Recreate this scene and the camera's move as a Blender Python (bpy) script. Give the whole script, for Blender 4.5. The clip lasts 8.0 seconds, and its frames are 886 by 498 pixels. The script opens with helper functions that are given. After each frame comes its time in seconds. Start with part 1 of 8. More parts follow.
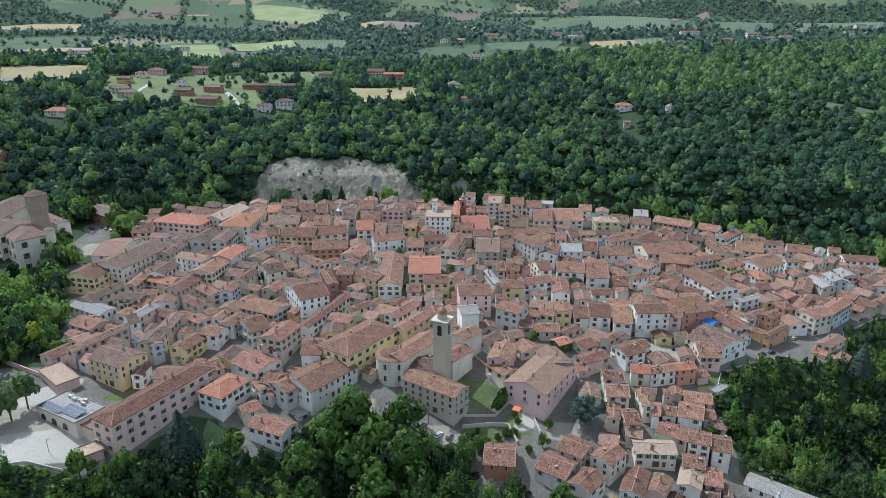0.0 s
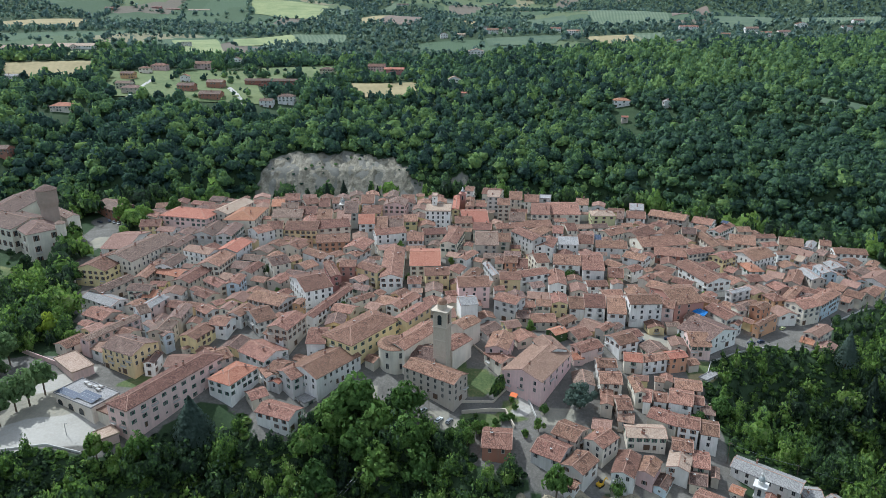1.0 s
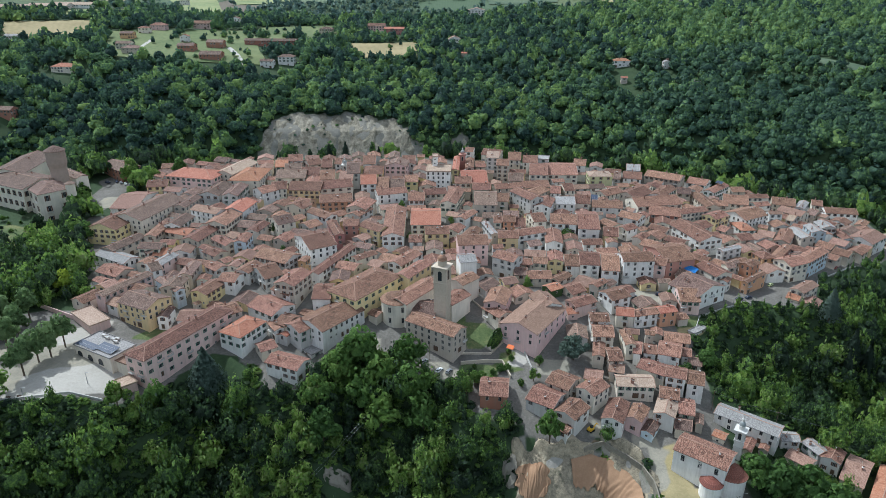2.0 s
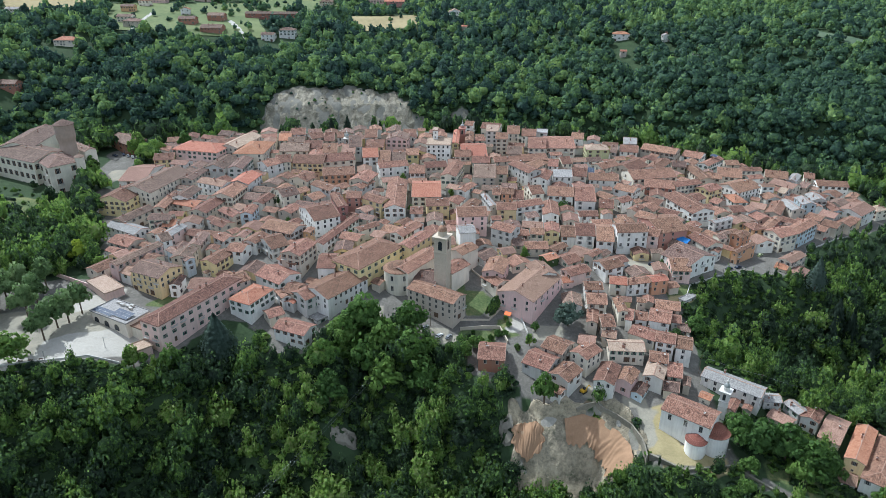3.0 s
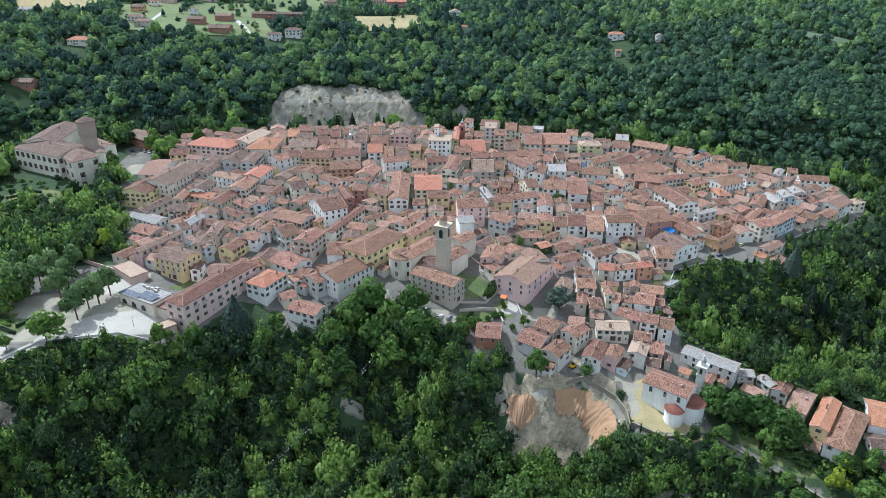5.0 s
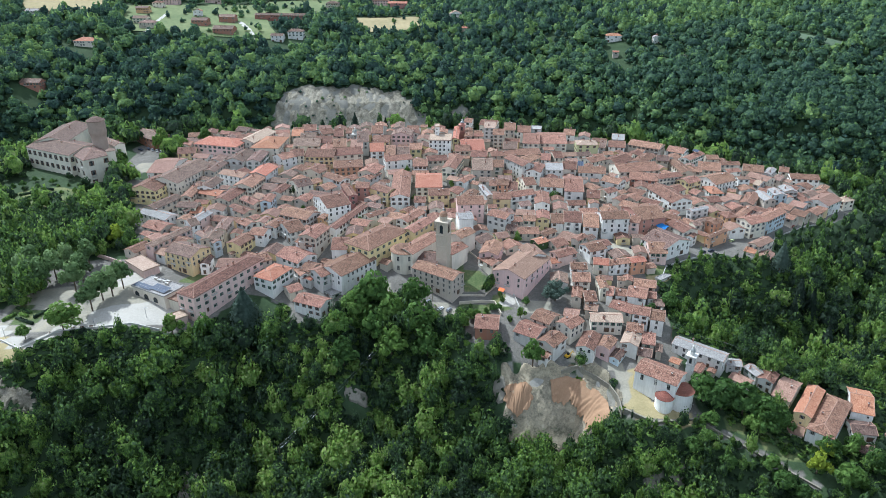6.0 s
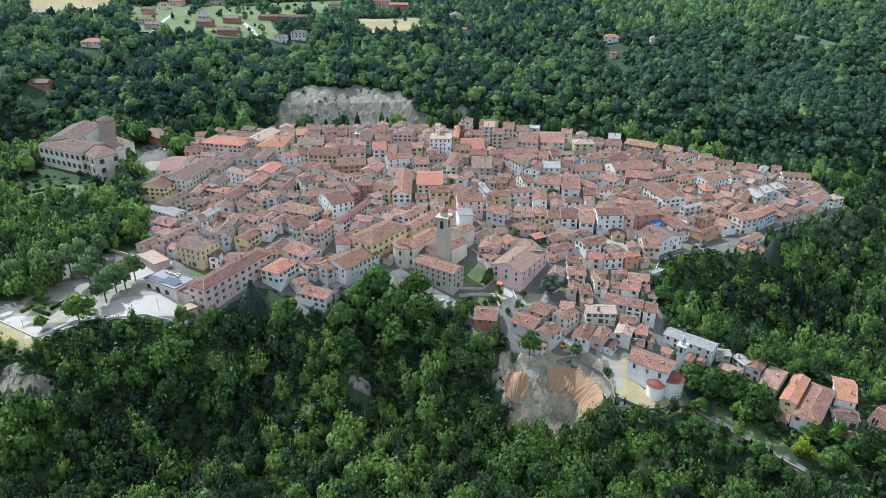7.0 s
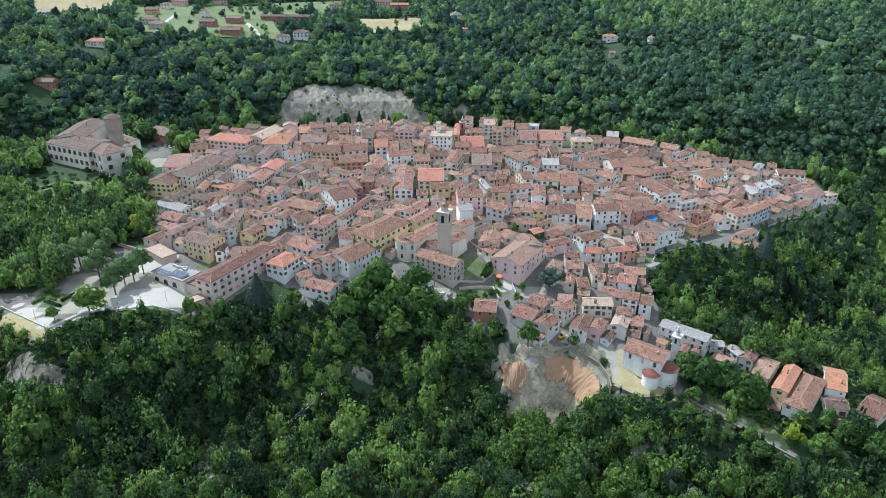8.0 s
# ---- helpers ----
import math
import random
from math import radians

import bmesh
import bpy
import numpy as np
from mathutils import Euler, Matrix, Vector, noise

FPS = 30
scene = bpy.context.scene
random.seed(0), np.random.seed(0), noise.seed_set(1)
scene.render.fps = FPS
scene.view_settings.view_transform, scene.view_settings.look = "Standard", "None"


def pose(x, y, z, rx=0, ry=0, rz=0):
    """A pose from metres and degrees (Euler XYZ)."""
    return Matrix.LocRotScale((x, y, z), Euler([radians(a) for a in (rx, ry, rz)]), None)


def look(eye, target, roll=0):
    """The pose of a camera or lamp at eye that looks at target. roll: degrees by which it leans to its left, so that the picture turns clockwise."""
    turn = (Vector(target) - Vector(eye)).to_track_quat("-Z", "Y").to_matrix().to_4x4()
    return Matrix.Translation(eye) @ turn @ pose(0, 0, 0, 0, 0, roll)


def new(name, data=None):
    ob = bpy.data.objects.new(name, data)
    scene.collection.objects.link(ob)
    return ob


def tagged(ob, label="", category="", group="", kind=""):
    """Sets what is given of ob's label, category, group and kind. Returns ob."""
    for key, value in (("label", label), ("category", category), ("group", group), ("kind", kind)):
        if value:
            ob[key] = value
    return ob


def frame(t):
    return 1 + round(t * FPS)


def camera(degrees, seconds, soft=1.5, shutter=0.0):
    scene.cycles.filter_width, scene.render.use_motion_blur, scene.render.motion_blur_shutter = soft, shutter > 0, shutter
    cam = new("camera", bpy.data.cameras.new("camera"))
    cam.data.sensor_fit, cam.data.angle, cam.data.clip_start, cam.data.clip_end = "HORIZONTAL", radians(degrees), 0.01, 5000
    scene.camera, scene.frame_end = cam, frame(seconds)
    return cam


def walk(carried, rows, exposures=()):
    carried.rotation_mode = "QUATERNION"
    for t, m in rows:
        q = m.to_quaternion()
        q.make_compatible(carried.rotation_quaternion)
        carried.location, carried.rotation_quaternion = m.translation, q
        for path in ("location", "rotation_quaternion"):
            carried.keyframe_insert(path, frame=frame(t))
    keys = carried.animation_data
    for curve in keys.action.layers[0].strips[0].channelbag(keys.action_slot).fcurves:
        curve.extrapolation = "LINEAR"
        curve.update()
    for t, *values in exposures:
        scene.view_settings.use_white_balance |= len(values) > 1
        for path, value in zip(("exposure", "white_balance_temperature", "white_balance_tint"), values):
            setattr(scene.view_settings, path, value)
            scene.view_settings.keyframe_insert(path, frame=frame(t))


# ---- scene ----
# a hill town seen from a drone that backs away and climbs; x right, y ahead, z up from the square's level
cam = camera(66.1, 8.0, soft=0.6)
METRES, EYE, TILT, LEAN, TURN = 100.0, 145.0, -19.0, 0.0, 0.0
ROWS = [
    (0.0, 0.0, 0.0, 0.0, 0.0, 0.0, -0.0),
    (0.5, 0.0005, -0.0543, -0.0004, 0.01, -0.01, 0.0),
    (1.0, 0.0015, -0.1127, -0.0049, 0.02, -0.52, 0.02),
    (1.5, 0.0018, -0.1719, -0.0075, 0.02, -1.87, 0.02),
    (2.0, 0.0029, -0.2339, -0.0147, 0.05, -3.77, 0.04),
    (3.5, 0.0038, -0.4234, -0.0241, 0.09, -6.2, 0.02),
    (4.0, 0.004, -0.489, -0.0305, 0.11, -6.2, 0.0),
    (4.5, 0.0041, -0.5561, -0.037, 0.13, -6.19, -0.0),
    (6.0, 0.0035, -0.7622, -0.0577, 0.15, -6.16, -0.05),
    (6.5, 0.0039, -0.8317, -0.0643, 0.17, -6.16, -0.06),
    (7.0, 0.0039, -0.8994, -0.0728, 0.19, -6.16, -0.07),
    (7.5, 0.0029, -0.9537, -0.0849, 0.2, -6.15, -0.07),
    (8.0, 0.002, -0.9926, -0.0993, 0.22, -6.13, -0.08),
]
walk(cam, [(t, pose(0, 0, EYE, TILT, LEAN, TURN) @ pose(METRES * x, METRES * y, METRES * z, 90 + pitch, roll, yaw)) for t, x, y, z, yaw, pitch, roll in ROWS],
     exposures=[(0.0, 0.32, 5350, 4), (2.0, 0.3, 5450, 4), (3.5, 0.6, 5400, 4), (8.0, 0.72, 5300, 4)])

# ---- light: hazy sun from the left, beyond the town ----
SUN_FROM = Vector((-0.62, 0.54, 1.08)).normalized()
world = bpy.data.worlds.new("sky")
scene.world = world
world.use_nodes = True
sky = world.node_tree.nodes.new("ShaderNodeTexSky")
sky.sky_type, sky.sun_disc = "NISHITA", False
sky.sun_elevation = math.asin(SUN_FROM.z)
sky.sun_rotation = math.atan2(SUN_FROM.x, SUN_FROM.y)
sky.air_density, sky.dust_density, sky.ozone_density = 0.9, 2.5, 0.8
veil = world.node_tree.nodes.new("ShaderNodeMix")  # an even veil of thin white cloud over the blue
veil.data_type = "RGBA"
veil.inputs[0].default_value, veil.inputs[7].default_value = 0.62, (4.5, 4.45, 4.35, 1)
back = world.node_tree.nodes["Background"]
world.node_tree.links.new(sky.outputs[0], veil.inputs[6])
world.node_tree.links.new(veil.outputs[2], back.inputs[0])
back.inputs[1].default_value = 0.15
sun = new("sun", bpy.data.lights.new("sun", "SUN"))
sun.data.energy, sun.data.angle, sun.data.color = 3.3, radians(1.2), (1.0, 0.95, 0.88)
sun.matrix_world = look(SUN_FROM * 500, (0, 0, 0))


# ---- materials ----
class Nodes:
    """A short way to write node materials."""

    def __init__(self, name, rough=0.8):
        self.mat = bpy.data.materials.new(name)
        self.mat.use_nodes = True
        self.tree = self.mat.node_tree
        self.out = self.tree.nodes["Material Output"]
        self.bsdf = self.tree.nodes["Principled BSDF"]
        self.bsdf.inputs["Roughness"].default_value = rough
        self.bsdf.inputs["Specular IOR Level"].default_value = 0.25

    def node(self, kind, **links):
        n = self.tree.nodes.new("ShaderNode" + kind)
        for key, value in links.items():
            self.feed(n.inputs[key.replace("_", " ")], value)
        return n

    def feed(self, socket, value):
        if isinstance(value, bpy.types.NodeSocket):
            self.tree.links.new(value, socket)
        else:
            socket.default_value = value

    def coords(self, which="Object"):
        return self.node("TexCoord").outputs[which]

    def scaled(self, vector, scale):
        n = self.node("Mapping", Vector=vector)
        n.inputs["Scale"].default_value = scale
        return n.outputs[0]

    def noise(self, vector, scale, detail=4.0, rough=0.6):
        return self.node("TexNoise", Vector=vector, Scale=scale, Detail=detail, Roughness=rough).outputs["Fac"]

    def ramp(self, fac, stops):
        n = self.node("ValToRGB", Fac=fac)
        e = n.color_ramp.elements
        while len(e) < len(stops):
            e.new(0.5)
        for item, (at, colour) in zip(e, stops):
            item.position, item.color = at, (*colour, 1)
        return n.outputs[0]

    def math(self, op, a, b=0.0):
        n = self.tree.nodes.new("ShaderNodeMath")
        n.operation = op
        self.feed(n.inputs[0], a)
        self.feed(n.inputs[1], b)
        return n.outputs[0]

    def mix(self, fac, a, b, blend="MIX"):
        n = self.tree.nodes.new("ShaderNodeMix")
        n.data_type, n.blend_type = "RGBA", blend
        for socket, value in ((n.inputs[0], fac), (n.inputs[6], a), (n.inputs[7], b)):
            if isinstance(value, tuple):
                value = (*value, 1)
            self.feed(socket, value)
        return n.outputs[2]

    def vary(self, colour, amount=0.2, hue=0.02):
        """Lighter or darker, and a shade warmer or cooler, from object to object."""
        r = self.math("FRACT", self.math("ADD", self.node("ObjectInfo").outputs["Random"], self.node("NewGeometry").outputs["Random Per Island"]))
        n = self.node("HueSaturation", Color=colour)
        self.feed(n.inputs["Value"], self.math("ADD", self.math("MULTIPLY", r, 2 * amount), 1 - amount))
        r2 = self.math("FRACT", self.math("MULTIPLY", r, 7.31))
        self.feed(n.inputs["Hue"], self.math("ADD", self.math("MULTIPLY", r2, 2 * hue), 0.5 - hue))
        return n.outputs[0]

    def attribute(self, name):
        n = self.tree.nodes.new("ShaderNodeAttribute")
        n.attribute_name = name
        return n.outputs["Fac"]

    def bump(self, height, strength, distance=0.05):
        n = self.node("Bump", Height=height, Strength=strength, Distance=distance)
        self.tree.links.new(n.outputs[0], self.bsdf.inputs["Normal"])

    def done(self, colour):
        self.feed(self.bsdf.inputs["Base Color"], colour if isinstance(colour, bpy.types.NodeSocket) else (*colour, 1))
        return self.mat


def plaster(name, colour, dirt=(0.25, 0.22, 0.18)):
    n = Nodes(name, 0.9)
    at = n.coords()
    wide, fine = n.noise(at, 0.16, 5), n.noise(at, 1.7, 6, 0.7)
    runs = n.noise(n.scaled(at, (1.1, 1.1, 0.09)), 1.0, 4)
    stain = n.ramp(n.math("MULTIPLY", n.math("ADD", wide, runs), 0.5), [(0.42, (0, 0, 0)), (0.72, (0.42, 0.42, 0.42))])
    base = n.mix(n.math("MULTIPLY", fine, 0.35), colour, tuple(0.72 * c for c in colour))
    n.bump(fine, 0.25, 0.03)
    return n.done(n.vary(n.mix(stain, base, dirt), 0.12, 0.012))


def tiles(name, stops, spread=0.22):
    """Old clay tiles: rows down the slope, single tiles paler or darker, lichen and soot in patches."""
    n = Nodes(name, 0.85)
    uv = n.coords("UV")
    brick = n.node("TexBrick", Vector=uv, Scale=1.0)
    brick.inputs["Brick Width"].default_value, brick.inputs["Row Height"].default_value = 0.42, 0.3
    brick.inputs["Mortar Size"].default_value = 0.03
    brick.inputs["Color1"].default_value, brick.inputs["Color2"].default_value = (0, 0, 0, 1), (1, 1, 1, 1)
    brick.inputs["Mortar"].default_value = (0.1, 0.1, 0.1, 1)
    cell = n.node("TexVoronoi", Vector=n.scaled(uv, (4.2, 2.4, 1.0)), Scale=1.0).outputs["Color"]
    patch = n.noise(uv, 0.22, 5, 0.65)
    streak = n.noise(n.scaled(uv, (2.6, 0.5, 1.0)), 1.0, 5, 0.75)
    mixed = n.math("ADD", n.math("MULTIPLY", patch, 0.4), n.math("MULTIPLY", streak, 0.36))
    grey = n.node("RGBToBW", Color=cell).outputs[0]
    tone = n.math("SUBTRACT", n.math("ADD", mixed, n.math("MULTIPLY", grey, 0.5)), 0.08)
    colour = n.ramp(tone, stops)
    wave = n.node("TexWave", Vector=uv, Scale=0.72, Distortion=0.6)
    colour = n.mix(n.math("MULTIPLY", wave.outputs["Fac"], 0.28), colour, (0.10, 0.065, 0.05))
    n.bump(n.math("ADD", wave.outputs["Fac"], n.math("MULTIPLY", grey, 0.6)), 0.6, 0.08)
    return n.done(n.vary(colour, spread, 0.009))


def plain(name, colour, rough=0.6, metal=0.0, grain=0.25, scale=3.0):
    n = Nodes(name, rough)
    n.bsdf.inputs["Metallic"].default_value = metal
    at = n.coords()
    f = n.noise(at, scale, 5)
    wide = n.noise(at, scale * 0.13, 3)
    c = n.mix(n.math("MULTIPLY", n.math("ADD", f, wide), 0.5), tuple(c * (1 + grain) for c in colour), tuple(c * (1 - grain) for c in colour))
    n.bump(f, 0.15, 0.02)
    return n.done(c)


def foliage(name, stops, gloss=0.6, sheen=0.22):
    """Leaves: each tree has its own tone, each clump a little of its own; light comes partly through."""
    n = Nodes(name, gloss)
    n.bsdf.inputs["Specular IOR Level"].default_value = sheen
    tint = n.attribute("tint")
    clump = n.node("NewGeometry").outputs["Random Per Island"]
    r = n.node("ObjectInfo").outputs["Random"]
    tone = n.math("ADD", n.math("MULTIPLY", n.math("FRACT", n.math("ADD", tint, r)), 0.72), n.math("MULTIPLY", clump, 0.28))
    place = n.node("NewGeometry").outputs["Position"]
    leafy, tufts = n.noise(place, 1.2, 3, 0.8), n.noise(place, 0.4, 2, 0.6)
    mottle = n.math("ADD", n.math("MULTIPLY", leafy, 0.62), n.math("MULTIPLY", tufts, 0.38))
    # strong speckle: dark holes between the leaves are painted into the colour
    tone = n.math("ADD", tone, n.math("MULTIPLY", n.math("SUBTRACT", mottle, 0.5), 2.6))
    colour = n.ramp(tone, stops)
    n.bump(mottle, 1.0, 1.4)
    n.done(colour)
    lit = n.node("BsdfTranslucent", Color=colour)
    both = n.node("MixShader", Fac=0.42)
    n.tree.links.new(n.bsdf.outputs[0], both.inputs[1])
    n.tree.links.new(lit.outputs[0], both.inputs[2])
    n.tree.links.new(both.outputs[0], n.out.inputs["Surface"])
    return n.mat


WALL = {
    "white": plaster("white_plaster", (0.86, 0.835, 0.78)),
    "cream": plaster("cream_plaster", (0.76, 0.69, 0.57)),
    "yellow": plaster("yellow_plaster", (0.78, 0.63, 0.34)),
    "lime": plaster("pale_lime_plaster", (0.66, 0.66, 0.36)),
    "pink": plaster("pink_plaster", (0.74, 0.53, 0.48)),
    "salmon": plaster("salmon_plaster", (0.48, 0.23, 0.19)),
    "orange": plaster("ochre_plaster", (0.60, 0.34, 0.19)),
    "grey": plaster("grey_render", (0.64, 0.62, 0.58)),
    "tan": plaster("bare_stone_and_render", (0.57, 0.50, 0.41)),
    "blue": plaster("pale_blue_plaster", (0.56, 0.64, 0.68)),
    "brick": plaster("red_brick_render", (0.36, 0.16, 0.11)),
    "ivy": plaster("ivy_green_render", (0.05, 0.09, 0.03), (0.03, 0.05, 0.02)),
}
ROOF = {
    "r": tiles("weathered_terracotta", [(0.33, (0.060, 0.036, 0.028)), (0.46, (0.135, 0.068, 0.046)), (0.58, (0.24, 0.122, 0.082)), (0.80, (0.38, 0.235, 0.17))], 0.32),
    "d": tiles("dark_terracotta", [(0.34, (0.055, 0.038, 0.032)), (0.48, (0.115, 0.072, 0.055)), (0.6, (0.19, 0.125, 0.097)), (0.78, (0.30, 0.22, 0.175))], 0.28),
    "o": tiles("new_orange_tiles", [(0.3, (0.20, 0.07, 0.042)), (0.5, (0.33, 0.132, 0.078)), (0.7, (0.44, 0.225, 0.145))], 0.14),
    "p": tiles("faded_pink_tiles", [(0.3, (0.14, 0.08, 0.058)), (0.5, (0.235, 0.14, 0.10)), (0.75, (0.35, 0.23, 0.175))], 0.25),
    "t": tiles("pale_tan_tiles", [(0.3, (0.24, 0.17, 0.12)), (0.5, (0.36, 0.26, 0.19)), (0.7, (0.46, 0.36, 0.28))], 0.12),
    "s": tiles("dark_red_tiles", [(0.3, (0.10, 0.035, 0.028)), (0.5, (0.20, 0.07, 0.05)), (0.72, (0.29, 0.12, 0.09))], 0.1),
    "g": tiles("grey_sheet_roof", [(0.3, (0.17, 0.165, 0.16)), (0.5, (0.27, 0.26, 0.25)), (0.7, (0.38, 0.37, 0.35))], 0.12),
}
CAP = plain("mortared_ridge_tiles", (0.34, 0.215, 0.16), 0.9, grain=0.4, scale=1.6)
STONE = plain("tower_stone", (0.50, 0.43, 0.34), 0.9, grain=0.35, scale=1.2)
RUBBLE = plain("mossy_rubble_stone", (0.23, 0.21, 0.165), 0.95, grain=0.8, scale=1.1)
CONCRETE = plain("pale_concrete", (0.52, 0.50, 0.46), 0.9, scale=0.8)
PALE_ROCK = plain("pale_rock", (0.22, 0.20, 0.16), 0.95, grain=0.65, scale=0.9)
PANE = plain("dark_window_pane", (0.03, 0.035, 0.04), 0.15)
FRAME = plain("pale_window_frame", (0.46, 0.42, 0.37), 0.6)
SHUT = {"green": plain("green_shutter", (0.05, 0.11, 0.075), 0.6), "brown": plain("brown_shutter", (0.13, 0.07, 0.045), 0.6),
        "grey": plain("grey_shutter", (0.28, 0.28, 0.27), 0.6)}
WOOD = plain("dark_door_wood", (0.11, 0.07, 0.045), 0.6)
METAL = plain("grey_metal", (0.35, 0.36, 0.37), 0.4, 0.8)
BRICK = plain("chimney_brick", (0.34, 0.19, 0.14), 0.9, scale=4.0)
SOLAR = plain("solar_cells", (0.05, 0.065, 0.10), 0.3)
BARK = plain("bark", (0.12, 0.09, 0.065), 0.95)
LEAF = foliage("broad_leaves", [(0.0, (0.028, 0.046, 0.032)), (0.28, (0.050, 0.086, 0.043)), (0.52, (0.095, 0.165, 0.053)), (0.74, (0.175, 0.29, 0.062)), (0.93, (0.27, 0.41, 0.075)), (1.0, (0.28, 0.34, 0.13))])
# leaves across the ravine: some blue of the haze put into their colour
HAZED_LEAF = foliage("haze_blued_leaves", [(0.0, (0.030, 0.058, 0.052)), (0.3, (0.064, 0.118, 0.092)), (0.58, (0.118, 0.205, 0.105)), (0.82, (0.215, 0.34, 0.115)), (1.0, (0.31, 0.42, 0.13))], 0.7, 0.2)
# leaves of the far hills, painted paler and bluer to stand for haze
FAR_HAZE_LEAF = foliage("haze_paled_leaves", [(0.0, (0.075, 0.125, 0.12)), (0.4, (0.11, 0.175, 0.15)), (0.75, (0.17, 0.25, 0.18)), (1.0, (0.25, 0.32, 0.20))])
NEEDLE = foliage("conifer_needles", [(0.0, (0.022, 0.040, 0.024)), (1.0, (0.055, 0.085, 0.058))])
CEDAR = foliage("blue_cedar_needles", [(0.0, (0.085, 0.13, 0.10)), (1.0, (0.16, 0.215, 0.17))])
GARDEN = foliage("garden_leaves", [(0.0, (0.065, 0.13, 0.038)), (0.5, (0.14, 0.245, 0.06)), (1.0, (0.25, 0.38, 0.09))])
BRIGHT = foliage("young_yellow_leaves", [(0.0, (0.24, 0.34, 0.04)), (1.0, (0.42, 0.50, 0.06))])
PLANE = foliage("plane_tree_leaves", [(0.0, (0.11, 0.18, 0.07)), (0.5, (0.20, 0.30, 0.12)), (1.0, (0.29, 0.39, 0.17))])


def ground_material():
    n = Nodes("ground", 0.95)
    at = n.coords()
    wide, mid, fine = n.noise(at, 0.012, 5), n.noise(at, 0.09, 5), n.noise(at, 0.9, 6, 0.7)
    floor_ = n.ramp(n.math("ADD", n.math("MULTIPLY", mid, 0.45), n.math("MULTIPLY", fine, 0.55)), [(0.3, (0.024, 0.042, 0.020)), (0.6, (0.045, 0.072, 0.030)), (0.8, (0.075, 0.085, 0.045))])
    grass = n.ramp(n.math("ADD", n.math("MULTIPLY", mid, 0.6), n.math("MULTIPLY", fine, 0.4)), [(0.36, (0.05, 0.08, 0.03)), (0.5, (0.10, 0.13, 0.05)), (0.64, (0.22, 0.205, 0.09))])
    straw = n.ramp(n.math("ADD", n.math("MULTIPLY", mid, 0.6), n.math("MULTIPLY", fine, 0.4)), [(0.35, (0.26, 0.22, 0.11)), (0.65, (0.40, 0.33, 0.18))])
    soil = n.ramp(n.math("ADD", n.math("MULTIPLY", mid, 0.55), n.math("MULTIPLY", fine, 0.45)), [(0.3, (0.10, 0.10, 0.08)), (0.45, (0.19, 0.18, 0.15)), (0.58, (0.25, 0.235, 0.20)), (0.72, (0.34, 0.32, 0.275))])
    clay = n.ramp(fine, [(0.3, (0.26, 0.17, 0.11)), (0.7, (0.42, 0.30, 0.21))])
    paving = n.ramp(n.math("ADD", n.math("MULTIPLY", mid, 0.5), n.math("MULTIPLY", fine, 0.5)), [(0.3, (0.085, 0.078, 0.068)), (0.5, (0.145, 0.135, 0.118)), (0.7, (0.24, 0.225, 0.20))])
    pale = n.ramp(n.math("ADD", n.math("MULTIPLY", mid, 0.5), n.math("MULTIPLY", fine, 0.5)), [(0.3, (0.34, 0.315, 0.27)), (0.7, (0.48, 0.45, 0.40))])
    sand = n.ramp(n.math("ADD", n.math("MULTIPLY", mid, 0.6), n.math("MULTIPLY", fine, 0.4)), [(0.35, (0.22, 0.205, 0.165)), (0.55, (0.31, 0.285, 0.225)), (0.7, (0.38, 0.33, 0.23))])
    plough = n.ramp(fine, [(0.3, (0.16, 0.115, 0.085)), (0.7, (0.24, 0.18, 0.135))])
    rows = n.node("TexWave", Vector=at, Scale=0.11, Distortion=0.4).outputs["Fac"]
    vine = n.mix(rows, (0.05, 0.085, 0.04), (0.125, 0.135, 0.08))
    cell = n.node("TexVoronoi", Vector=n.scaled(at, (0.0085, 0.0045, 0.0)), Scale=1.0)
    cell.distance = "CHEBYCHEV"
    lot = n.node("SeparateColor", Color=cell.outputs["Color"]).outputs[0]
    lots = n.ramp(lot, [(0.0, (0.065, 0.10, 0.05)), (0.30, (0.065, 0.10, 0.05)), (0.31, (0.12, 0.15, 0.07)), (0.55, (0.12, 0.15, 0.07)), (0.56, (0.08, 0.12, 0.065)), (0.78, (0.08, 0.12, 0.065)), (0.79, (0.24, 0.21, 0.12)), (0.9, (0.24, 0.21, 0.12)), (0.91, (0.16, 0.13, 0.10))])
    lots = n.mix(n.math("MULTIPLY", rows, 0.35), lots, (0.05, 0.08, 0.045))
    c = floor_
    for name, colour in (("open", lots), ("meadow", grass), ("wheat", straw), ("vines", vine), ("plough", plough), ("bare", soil), ("clay", clay), ("paved", paving), ("dry", straw), ("sand", sand), ("pale", pale)):
        edge = n.math("SUBTRACT", n.math("MULTIPLY", n.attribute(name), 1.5), n.math("MULTIPLY", mid, 0.5))
        c = n.mix(n.ramp(edge, [(0.25, (0, 0, 0)), (0.55, (1, 1, 1))]), c, colour)
    n.bump(n.math("ADD", fine, n.math("MULTIPLY", mid, 3.0)), 0.5, 0.6)
    return n.done(c)


